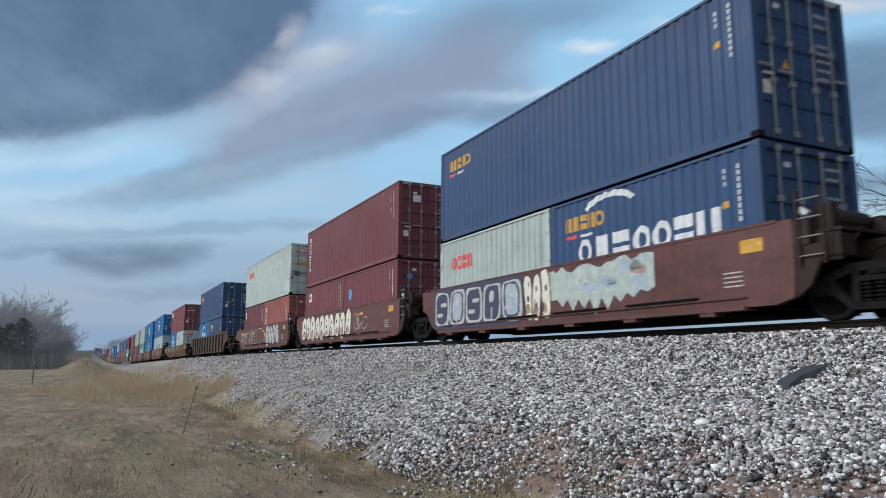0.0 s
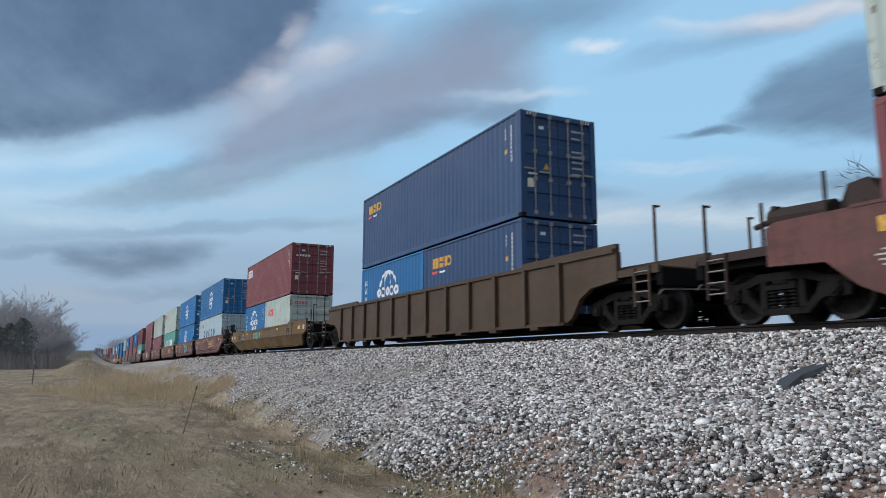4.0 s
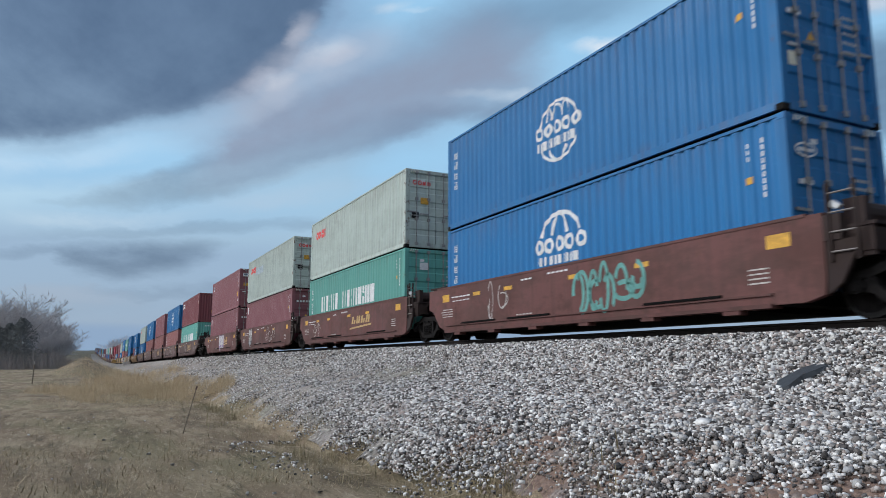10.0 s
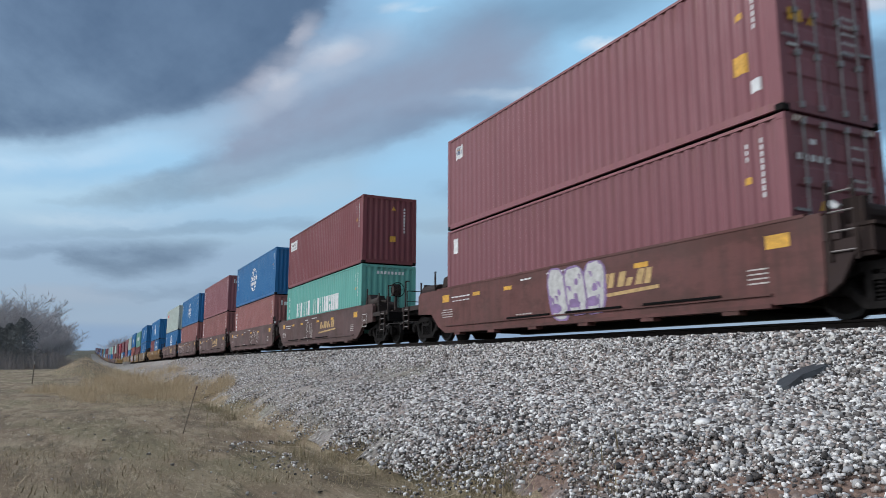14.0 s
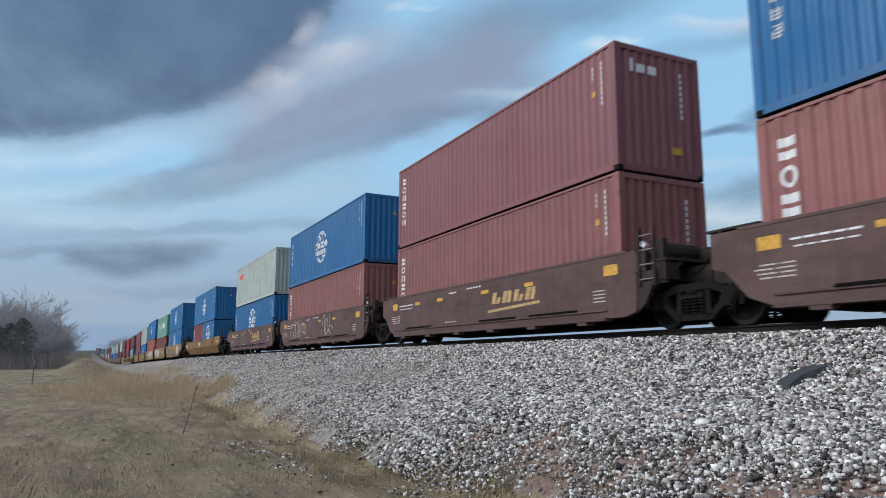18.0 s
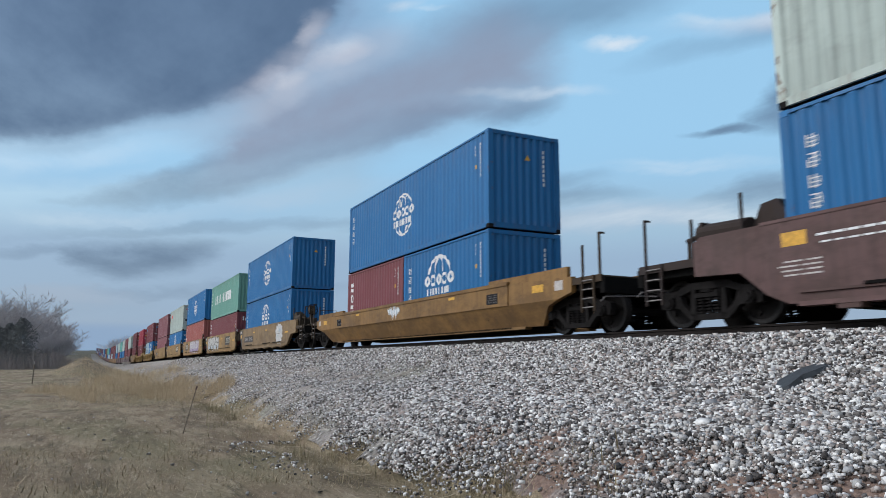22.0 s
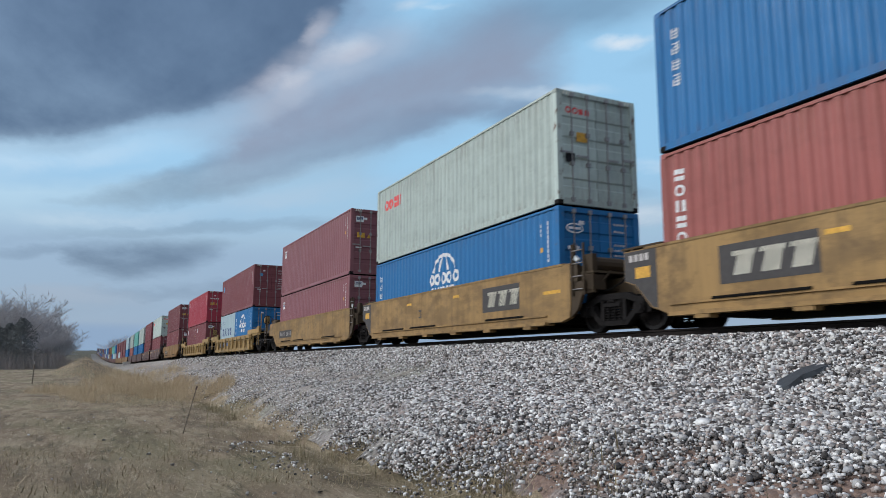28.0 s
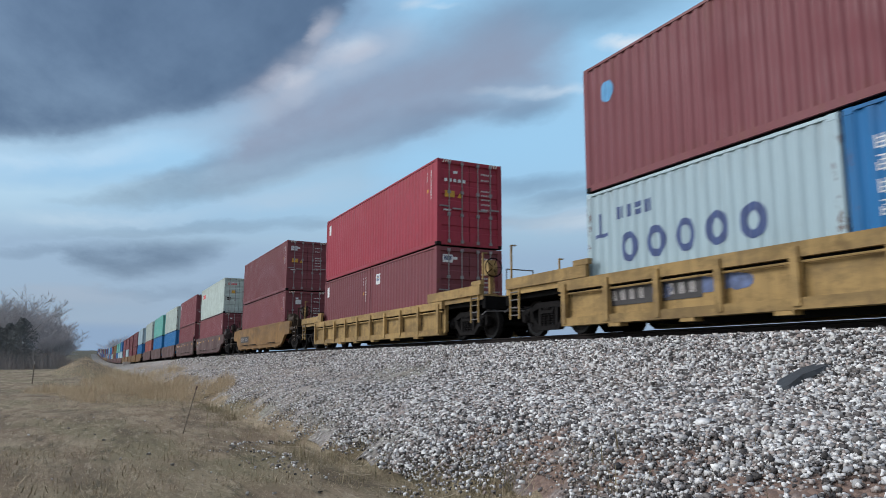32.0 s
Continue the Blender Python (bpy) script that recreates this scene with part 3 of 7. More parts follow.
            mk.bar("b", r - 0.5, r - 1.5, h - 0.78, h - 0.70)
            mk.bar("k", r - 0.6, r - 1.4, h - 0.60, h - 0.48)
        elif s == "slab":
            mk.bar("w", r - 0.42, r - 0.70, h - 0.75, h - 0.30)
        elif s == "bluedot":
            mk.arc("s", r - 0.8, h * 0.66, 0.11, 0.13, 0.22)
        elif s == "bluespot":
            mk.arc("s", r - 0.8, h - 0.75, 0.11, 0.13, 0.22)
        elif s == "yellowtag":
            mk.bar("y", -r + 0.95, -r + 0.65, h * 0.30, h * 0.42)
            mk.bar("w", -r + 0.62, -r + 0.40, h * 0.16, h * 0.24)
        elif s == "bluestain":
            mk.bar("g", r - 2.6, r - 4.6, h * 0.60, h * 0.76)
    mk.done(parent)


def zebra(root, f, h):
    """Slanted warning stripes on the header corners of tall containers."""
    if h < 2.7:
        return
    mk = Marks(-f + 0.001, "end")
    for s in (-1, 1):
        for i in range(4):
            a = s * (1.0 - 0.085 * i)
            mk.bar("c", a - 0.02, a + 0.02, h - 0.115, h - 0.02, 0.03)
    mk.done(root, "warning_stripes")


def door_end(root, h, mat, detail, style):
    """Two leaves with shallow ribs, four locking rods, handles and small bars of writing, on the front."""
    f = root["half"]
    for side in (-1, 1):
        def leaf(bm, side=side):
            x0, x1 = (-1.10, -0.012) if side < 0 else (0.012, 1.10)
            z = 0.17
            n = 5
            hh = (h - 0.30) / n
            pts = []
            for i in range(n):
                pts += [(-f + 0.035, z), (-f + 0.035, z + hh * 0.55), (-f + 0.062, z + hh * 0.62), (-f + 0.062, z + hh * 0.93)]
                z += hh
            pts += [(-f + 0.035, z), (-f + 0.10, z), (-f + 0.10, 0.17)]
            prism(bm, pts, x0, x1)
        d = part("door", mesh_of(("door", f, h, side), mat, leaf), root)
        if not detail:
            continue
        for k in (0.30, 0.78):
            def lock(bm, k=k, side=side):
                x = side * k
                rod(bm, (x, -f - 0.002, 0.10), (x, -f - 0.002, h - 0.06), 0.018, 6)
                for z in (0.14, h - 0.11, h * 0.36, h * 0.62):
                    box(bm, x - 0.05, x + 0.05, -f - 0.03, -f + 0.04, z - 0.05, z + 0.05)
                box(bm, min(x, x + side * 0.34 - 0.02), max(x, x + side * 0.34 - 0.02), -f - 0.035, -f - 0.012, h * 0.42 + 0.06 * (k > 0.5), h * 0.42 + 0.045 + 0.06 * (k > 0.5))
            part("locking_rod", mesh_of(("lock", f, h, side, k), ROD, lock), d)
    if not detail or not style:
        return
    zebra(root, f, h)
    mk = Marks(-f + 0.029, "end")
    for s in style.split():
        if s == "bars":
            for i, (w, z) in enumerate(((0.42, 0.86), (0.30, 0.79), (0.34, 0.66), (0.40, 0.61), (0.34, 0.56), (0.38, 0.50), (0.30, 0.44))):
                p, j = 0.44, i
                while p < 0.44 + w - 0.03:
                    q = min(0.44 + w, p + (0.05, 0.09, 0.06)[j % 3])
                    mk.bar("q", p, q, h * z, h * z + 0.052)
                    p, j = q + 0.022, j + 1
            mk.bar("w", -0.62, -0.46, h * 0.84, h * 0.84 + 0.09)
            mk.bar("w", -0.98, -0.70, h * 0.40, h * 0.40 + 0.05)
        elif s == "sq":
            mk.bar("w", -0.98, -0.62, h * 0.80, h * 0.80 + 0.26)
            mk.bar("b", -0.94, -0.66, h * 0.80 + 0.08, h * 0.80 + 0.22)
        elif s == "yel":
            mk.bar("y", -0.92, -0.56, h * 0.56, h * 0.56 + 0.22)
            mk.put("y", [(-0.46, h * 0.56), (-0.28, h * 0.56), (-0.37, h * 0.56 + 0.17)])
        elif s == "tri":
            mk.put("y", [(-0.50, h * 0.46), (-0.30, h * 0.46), (-0.40, h * 0.46 + 0.18)])
        elif s == "plate":
            mk.bar("c", -1.00, -0.80, h * 0.28, h * 0.28 + 0.24)
        elif s == "red":
            for i in range(4):
                if i < 2:
                    mk.arc("r", -0.85 + i * 0.20, h * 0.83, 0.07, 0.07, 0.045)
                else:
                    mk.bar("r", -0.92 + i * 0.19, -0.92 + i * 0.19 + 0.13, h * 0.83 - 0.08, h * 0.83 + 0.06)
        elif s == "dark":
            mk.bar("k", -0.96, -0.68, h * 0.37, h * 0.37 + 0.24)
            mk.bar("y", -0.62, -0.28, h * 0.56, h * 0.56 + 0.24)
        elif s == "wht":
            mk.bar("w", -0.62, -0.28, h * 0.74, h * 0.74 + 0.26)
        elif s == "spot":
            mk.arc("s", -0.72, h * 0.76, 0.06, 0.06, 0.12)
        elif s == "lines":
            for i in range(5):
                mk.bar("w", -0.95 + 0.17 * i, -0.95 + 0.17 * i + 0.11, h * 0.74, h * 0.74 + 0.11)
        elif s == "oval":
            mk.arc("w", -0.74, h * 0.80, 0.24, 0.11, 0.035)
            mk.bar("w", -0.92, -0.56, h * 0.80 - 0.03, h * 0.80 + 0.03)
            mk.bar("w", -0.95, -0.62, h * 0.60, h * 0.60 + 0.08)
    mk.done(root)


def blank_end(root, h, mat, detail, style):
    f = root["half"]
    def wall(bm):
        ridged(bm, 2.20, h - 0.30, 0.045, 0.24, -f + 0.012, "x")
        for v in bm.verts:
            v.co.z += 0.17
    part("end_wall", mesh_of(("end_wall", f, h), mat, wall), root)
    if not detail or not style:
        return
    mk = Marks(-f + 0.006, "end")
    for s in style.split():
        if s == "col":
            for i in range(8):
                mk.bar("w", 0.62, 0.69, h - 0.55 - i * 0.14, h - 0.45 - i * 0.14)
        elif s == "tri":
            mk.put("y", [(0.0, h * 0.72), (0.2, h * 0.72), (0.1, h * 0.72 + 0.17)])
        elif s == "word":
            for i, (a, b, hh) in enumerate(((-0.80, -0.70, 0.30), (-0.62, -0.38, 0.20), (-0.30, -0.05, 0.20))):
                mk.bar("w", a, b, h - 0.62, h - 0.62 + hh)
        elif s == "yel":
            mk.bar("y", 0.30, 0.62, h * 0.18, h * 0.18 + 0.16)
        elif s == "yel2":
            mk.bar("y", 0.0, 0.26, h * 0.33, h * 0.33 + 0.24)
            mk.put("y", [(0.06, h * 0.8), (0.26, h * 0.8), (0.16, h * 0.8 + 0.17)])
        elif s == "toprow":
            for i in range(8):
                mk.bar("w", -0.55 + i * 0.16, -0.45 + i * 0.16, h - 0.40, h - 0.28)
        elif s == "redrow":
            for i in range(4):
                if i < 2:
                    mk.arc("r", 0.05 + i * 0.19, h * 0.72, 0.07, 0.07, 0.045)
                else:
                    mk.bar("r", -0.02 + i * 0.19, 0.11 + i * 0.19, h * 0.72 - 0.08, h * 0.72 + 0.06)
    mk.done(root)


ROD = plain("galvanised_rod", (0.25, 0.24, 0.24), 0.5, 0.5, 0.3)
NAMES = {"plum": "faded plum red", "rose": "faded dusty red", "blue": "blue", "navy": "dark navy blue", "royal": "deep blue", "maroon": "maroon", "orange": "faded red oxide", "grey": "pale grey-green", "white": "pale blue-white",
         "teal": "teal green", "green": "dark green", "red": "bright red", "brown": "dark brown", "umber": "dusty umber", "yellow": "dusty yellow", "tan": "pale yellow", "dust": "dusty tan", "olive": "olive brown", "ochre": "dull ochre", "rust": "rusty brown"}
LOADS = []      # every moving thing: (object, place along the train, height above the rail head)


def container(at, up, length, h, colour, style="codes", front="door", fstyle="bars", detail=True, where=""):
    mat = col(colour)
    half = length / 2
    feet = 40 if length > 8 else 20
    root = new("shipping_container")
    root["half"] = half
    tagged(root, f"{NAMES[colour]} corrugated steel {feet}-foot shipping container {where}", "shipping container", "containers on the train")
    for s in (-1, 1):
        def wall(bm, s=s):
            ridged(bm, length - 0.32, h - 0.235, 0.036, 0.278, -BODY_W / 2 + 0.008)
            for v in bm.verts:
                v.co.z += 0.16
                v.co.x *= -s
        part("side_wall", mesh_of(("side_wall", length, h, s), mat, wall), root)
        part("bottom_rail", mesh_of(("bottom_rail", length, s), mat, lambda bm, s=s: box(bm, min(s * 1.16, s * 1.217), max(s * 1.16, s * 1.217), -half + 0.16, half - 0.16, 0.022, 0.16)), root)
        part("top_rail", mesh_of(("top_rail", length, h, s), mat, lambda bm, s=s: box(bm, min(s * 1.16, s * 1.217), max(s * 1.16, s * 1.217), -half + 0.16, half - 0.16, h - 0.066, h - 0.012)), root)
    part("roof", mesh_of(("roof", length, h), mat, lambda bm: box(bm, -1.17, 1.17, -half + 0.1, half - 0.1, h - 0.07, h - 0.035)), root)
    part("floor", mesh_of(("floor", length), BLACK, lambda bm: box(bm, -1.15, 1.15, -half + 0.1, half - 0.1, 0.01, 0.15)), root)

    def post(bm):
        box(bm, -0.08, 0.08, -0.08, 0.08, 0.115, h - 0.115)

    def casting(bm):
        box(bm, -0.081, 0.081, -0.089, 0.089, 0.0, 0.118)
        bmesh.ops.bevel(bm, geom=list(bm.edges), offset=0.012, segments=1, affect="EDGES")

    for sx in (-1, 1):
        for sy in (-1, 1):
            p = part("corner_post", mesh_of(("post", h), worn(colour), post), root, Matrix.Translation((sx * 1.139, sy * (half - 0.08), 0)))
            if detail:
                for z in (0.0, h - 0.118):
                    part("corner_casting", mesh_of("casting", STEEL if z == 0 else mat, casting), p, Matrix.Translation((0, sy * -0.009, z)))
    for z, nm in ((0.02, "sill"), (h - 0.13, "header")):
        for sy in (-1, 1):
            part(nm, mesh_of((nm, half, h, sy), mat, lambda bm, z=z, sy=sy: box(bm, -1.06, 1.06, min(sy * (half - 0.1), sy * (half - 0.005)), max(sy * (half - 0.1), sy * (half - 0.005)), z, z + (0.15 if z < 1 else 0.12))), root)
    (door_end if front == "door" else blank_end)(root, h, mat, detail, fstyle)
    part("rear_wall", mesh_of(("rear_wall", half, h), mat, lambda bm: box(bm, -1.07, 1.07, half - 0.07, half - 0.03, 0.14, h - 0.1)), root)
    side_marks(root, length, h, style)
    LOADS.append((root, at, up, detail))
    return root


# ======================= well cars =======================
FLOOR_UP = 0.46
WHEEL_R = 0.457
WHEELS = []     # (wheelset, place along the train)


def x0x1(s, a, b):
    return sorted((s * a, s * b))


def truck(parent, y, at, spin):
    """A two-axle truck: a bolster with two side frames, springs and wheelsets."""
    def frame_mesh(bm):
        for s in (-1, 1):
            x0, x1 = sorted((s * 0.95, s * 1.09))
            prism(bm, [(-1.18, 0.46), (-1.18, 0.60), (-1.02, 0.66), (-0.76, 0.68), (-0.44, 0.80), (0.44, 0.80), (0.76, 0.68), (1.02, 0.66), (1.18, 0.60), (1.18, 0.46),
                       (1.06, 0.55), (0.74, 0.56), (0.40, 0.67), (-0.40, 0.67), (-0.74, 0.56), (-1.06, 0.55)], x0, x1)
            for e in (-1, 1):
                prism(bm, [(e * 0.78, 0.57), (e * 0.84, 0.36), (e * 0.70, 0.34), (e * 0.44, 0.12), (e * 0.30, 0.12), (e * 0.30, 0.22), (e * 0.40, 0.24), (e * 0.62, 0.44), (e * 0.66, 0.57)], x0, x1)
                prism(bm, [(e * 0.30, 0.20), (e * 0.42, 0.20), (e * 0.40, 0.68), (e * 0.30, 0.68)], x0, x1)
                prism(bm, [(e * 1.02, 0.56), (e * 1.04, 0.34), (e * 1.16, 0.36), (e * 1.18, 0.56)], x0, x1)
                rod(bm, (s * 0.90, e * 0.92, 0.457), (s * 1.15, e * 0.92, 0.457), 0.125, 12)
                rod(bm, (s * 1.15, e * 0.92, 0.457), (s * 1.185, e * 0.92, 0.457), 0.080, 10)
                box(bm, *x0x1(s, 0.93, 1.11), min(e * 0.80, e * 1.04), max(e * 0.80, e * 1.04), 0.56, 0.615)
            box(bm, x0, x1, -0.34, 0.34, 0.12, 0.225)
            # spring nest: three coils before the bolster's end
            for k in (-0.19, 0.0, 0.19):
                rod(bm, (s * 1.03, k, 0.22), (s * 1.03, k, 0.52), 0.045, 6)
                for i in range(5):
                    rod(bm, (s * 1.03, k, 0.235 + 0.058 * i), (s * 1.03, k, 0.263 + 0.058 * i), 0.083, 8)
            box(bm, *x0x1(s, 0.9, 1.12), -0.27, 0.27, 0.52, 0.60)
            rod(bm, (s * 1.12, -0.12, 0.63), (s * 1.12, 0.12, 0.63), 0.03, 6)
        box(bm, -1.05, 1.05, -0.22, 0.22, 0.50, 0.70)
        box(bm, -0.35, 0.35, -0.30, 0.30, 0.66, 0.80)
        for e in (-1, 1):
            rod(bm, (-0.70, e * 0.36, 0.36), (0.70, e * 0.36, 0.36), 0.05, 6)
            for s in (-1, 1):
                box(bm, s * 0.76 - 0.05, s * 0.76 + 0.05, e * 0.40 - 0.04, e * 0.40 + 0.05, 0.28, 0.52)
    t = part("truck", mesh_of("truck", STEEL, frame_mesh), parent, Matrix.Translation((0, y, 0)), "grimy cast steel truck with springs")
    for e in (-0.92, 0.92):
        def wheels(bm):
            rod(bm, (-0.95, 0, 0), (0.95, 0, 0), 0.085, 8)
            for s in (-1, 1):
                rod(bm, (s * 0.715, 0, 0), (s * 0.80, 0, 0), WHEEL_R, 32)
                rod(bm, (s * 0.690, 0, 0), (s * 0.715, 0, 0), WHEEL_R + 0.026, 32)
                ring = [[bm.verts.new((s * x, r * math.cos(i * math.pi / 16), r * math.sin(i * math.pi / 16))) for i in range(32)] for x, r in ((0.802, 0.452), (0.815, 0.448), (0.815, 0.375), (0.802, 0.37))]
                for a, b in zip(ring, ring[1:]):
                    for i in range(32):
                        bm.faces.new((a[i], a[(i + 1) % 32], b[(i + 1) % 32], b[i]))
                rod(bm, (s * 0.825, 0, 0), (s * 0.87, 0, 0), 0.14, 12)
                for k in range(3):
                    a = k * 2.094
                    box(bm, s * 0.83 - 0.006, s * 0.83 + 0.006, 0.26 * math.cos(a) - 0.04, 0.26 * math.cos(a) + 0.04, 0.26 * math.sin(a) - 0.04, 0.26 * math.sin(a) + 0.04)
        me = mesh_of("wheelset", STEEL, wheels)
        if len(me.materials) == 1:
            me.materials.append(RIM)
            for f in me.polygons:
                c = f.center
                if abs(c.x) > 0.70 and math.hypot(c.y, c.z) > 0.40:
                    f.material_index = 1
        w = part("wheelset", me, t, Matrix.Translation((0, e, WHEEL_R)))
        if spin:
            WHEELS.append((w, at + y + e))


def ladder(parent, mat, x, y, z0, z1, w=0.42, n=4, along="y"):
    def stiles(bm):
        for s in (0, w):
            q = (0, s, 0) if along == "y" else (s, 0, 0)
            box(bm, q[0] - 0.02, q[0] + 0.02, q[1] - 0.02, q[1] + 0.02, 0, z1 - z0)

    def rung(bm):
        rod(bm, (0, 0, 0), (0, w, 0) if along == "y" else (w, 0, 0), 0.015, 5)
    lad = part("ladder", mesh_of(("ladder", z1 - z0, w, along), mat, stiles), parent, Matrix.Translation((x, y, z0)))
    for i in range(n):
        part("rung", mesh_of(("rung", w, along), RUNG, rung), lad, Matrix.Translation((0, 0, (z1 - z0) * (i + 0.5) / n)))


def rail_post(parent, mat, x, y, z0, z1, hook=True):
    def build(bm):
        box(bm, -0.022, 0.022, -0.022, 0.022, 0, z1 - z0)
        if hook:
            box(bm, -0.022, 0.14, -0.02, 0.02, z1 - z0, z1 - z0 + 0.035)
    part("handrail_post", mesh_of(("rail_post", z1 - z0, hook), mat, build), parent, Matrix.Translation((x, y, z0)))


def brake_stand(parent, mat, x, y, z):
    def stand(bm):
        box(bm, -0.05, 0.05, -0.05, 0.05, 0, 0.85)
        prism(bm, [(-0.13, 0.60), (-0.15, 0.80), (-0.08, 1.02), (0.08, 1.02), (0.13, 0.86), (0.10, 0.58)], -0.15, 0.15)
        rod(bm, (0, -0.20, 0.80), (0, -0.12, 0.80), 0.06, 8)
        rod(bm, (0.10, 0.0, 0.62), (0.16, 0.05, 0.0), 0.015, 5)
        box(bm, -0.16, 0.16, -0.10, 0.10, 0, 0.05)
    b = part("brake_stand", mesh_of("brake_stand", mat, stand), parent, Matrix.Translation((x, y, z)))

    def wheel(bm):
        for i in range(16):
            a, c = i * math.pi / 8, (i + 1) * math.pi / 8
            rod(bm, (0.27 * math.cos(a), 0, 0.27 * math.sin(a)), (0.27 * math.cos(c), 0, 0.27 * math.sin(c)), 0.017, 5)
        for i in range(5):
            a = i * 2 * math.pi / 5
            rod(bm, (0, 0, 0), (0.27 * math.cos(a), -0.03, 0.27 * math.sin(a)), 0.012, 4)
    part("brake_wheel", mesh_of("brake_wheel", BLACK, wheel), b, Matrix.Translation((0, -0.17, 0.80)))


def car_end(root, mat, dark, s, well, reach, at, kind, detail, brake):
    """The platform past the well, on its truck, with sill, coupler, rails and ladder. s: -1 at the front, 1 at the rear."""
    y0, y1 = well, reach
    ty = s * (well + 1.62 if reach - well > 2.8 else well + 1.5)
    def sill(bm):
        a, b = sorted((s * (y0 - 0.4), s * (y1 - 0.55)))
        box(bm, -0.42, 0.42, a, b, 0.72, 1.12)
        a, b = sorted((s * (y1 - 0.7), s * (y1 - 0.55)))
        box(bm, -1.35, 1.35, a, b, 0.80, 1.14)
        a, b = sorted((s * (y0 + 0.02), s * (y0 + 0.10)))
        box(bm, -1.30, 1.30, a, b, 0.62, 1.45)
        a, b = sorted((s * (y0 + 0.05), s * (y1 - 0.66)))
        box(bm, -1.25, 1.25, a, b, 0.93, 1.10)
    trim = mat if kind == "ribbed" else dark
    plate = {"smooth": 7.85, "angled": 10.05, "ribbed": 9.9 if reach > 11 else 7.0}[kind]
    part("end_sill", mesh_of(("end_sill", s, y0, y1), BLACK, sill), root)
    def deck(bm):
        a, b = sorted((s * plate, s * (y1 - 0.62)))
        for x in (-1.38, 1.33):
            box(bm, x, x + 0.05, a, b, 1.05, 1.20)
        n = max(4, round((b - a) / 0.16))
        for i in range(n):
            y = a + (b - a) * i / n
            box(bm, -1.33, 1.33, y + 0.02, y + (b - a) / n - 0.02, 1.15, 1.185)
    part("end_platform", mesh_of(("deck", s, plate, y1), trim, deck), root)
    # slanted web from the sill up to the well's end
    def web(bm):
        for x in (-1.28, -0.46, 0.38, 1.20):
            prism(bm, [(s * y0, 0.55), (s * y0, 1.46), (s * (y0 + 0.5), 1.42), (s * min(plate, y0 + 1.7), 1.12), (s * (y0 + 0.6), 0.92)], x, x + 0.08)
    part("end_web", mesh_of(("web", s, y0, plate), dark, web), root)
    def knuckle(bm):
        a, b = sorted((s * (y1 - 0.6), s * (y1 - 0.02)))
        box(bm, -0.10, 0.10, a, b, 0.78, 0.98)
        a, b = sorted((s * (y1 - 0.28), s * (y1 + 0.06)))
        box(bm, -0.20, 0.16, a, b, 0.72, 1.04)
        bmesh.ops.bevel(bm, geom=list(bm.edges), offset=0.025, segments=1, affect="EDGES")
    part("coupler", mesh_of(("coupler", s, y1), STEEL, knuckle), root)
    if detail:
        def hose(bm):
            pts = [(0.35, s * (y1 - 0.45), 0.8), (0.30, s * (y1 - 0.2), 0.5), (0.15, s * (y1 - 0.02), 0.42)]
            for p, q in zip(pts, pts[1:]):
                rod(bm, p, q, 0.025, 5)
        part("air_hose", mesh_of(("hose", s, y1), BLACK, hose), root)
        def lever(bm):
            pts = [(-1.42, s * (y1 - 0.60), 0.62), (-1.30, s * (y1 - 0.60), 0.72), (-0.25, s * (y1 - 0.50), 0.76), (-0.12, s * (y1 - 0.30), 0.74)]
            for p, q in zip(pts, pts[1:]):
                rod(bm, p, q, 0.016, 5)
        part("uncoupling_lever", mesh_of(("lever", s, y1), RUNG, lever), root)
        ladder(root, trim, -1.40, s * (y1 - 0.85) - (0.42 if s > 0 else 0), 0.42, 1.2)
        tall = 2.35 if kind == "ribbed" else 2.1
        rail_post(root, trim, -1.30, s * (y1 - 0.75), 1.2, tall)
        rail_post(root, trim, 1.30, s * (y1 - 0.75), 1.2, tall)
        if kind != "ribbed":
            rail_post(root, dark, -1.22, s * (plate + 0.25), 1.2, 1.95, False)
        def hoop(bm):
            y = s * (y1 - 0.72)
            pts = [(-0.55, y, 1.18), (-0.55, y, 1.95), (0.35, y, 1.95), (0.35, y, 1.18)]
            for p, q in zip(pts, pts[1:]):
                rod(bm, p, q, 0.017, 5)
            rod(bm, (-0.55, y, 1.56), (0.35, y, 1.56), 0.014, 5)
        if brake:
            part("grab_hoop", mesh_of(("hoop", s, y1), dark, hoop), root)
            brake_stand(root, trim, -0.85, s * (y1 - 1.10), 1.2)
        if kind == "smooth":
            yt, zt = s * (plate - 0.75), 1.32
            def tank(bm):
                rod(bm, (-1.15, yt, zt + 0.20), (-0.15, yt, zt + 0.20), 0.19, 14)
                for x in (-1.0, -0.3):
                    rod(bm, (x, yt, zt + 0.20), (x + 0.03, yt, zt + 0.20), 0.205, 14)
                    box(bm, x - 0.02, x + 0.06, yt - 0.12, yt + 0.12, zt - 0.25, zt + 0.05)
            part("air_reservoir", mesh_of(("tank", yt), dark, tank), root)
            def valve(bm):
                c = yt - s * -0.48
                box(bm, -0.92, -0.62, c - 0.12, c + 0.12, 1.2, zt + 0.26)
                box(bm, -0.98, -0.56, c - 0.07, c + 0.07, zt + 0.02, zt + 0.16)
                rod(bm, (-0.77, c, zt + 0.24), (-0.77, c, zt + 0.36), 0.07, 8)
                for x, z in ((-1.1, 0.10), (-1.1, -0.02), (0.3, 0.12)):
                    rod(bm, (-0.77, c, zt + z), (x, c, zt + z), 0.02, 5)
                    rod(bm, (x, c, zt + z), (x, yt, zt + z - 0.05), 0.02, 5)
            part("control_valve", mesh_of(("valve", yt), dark, valve), root)
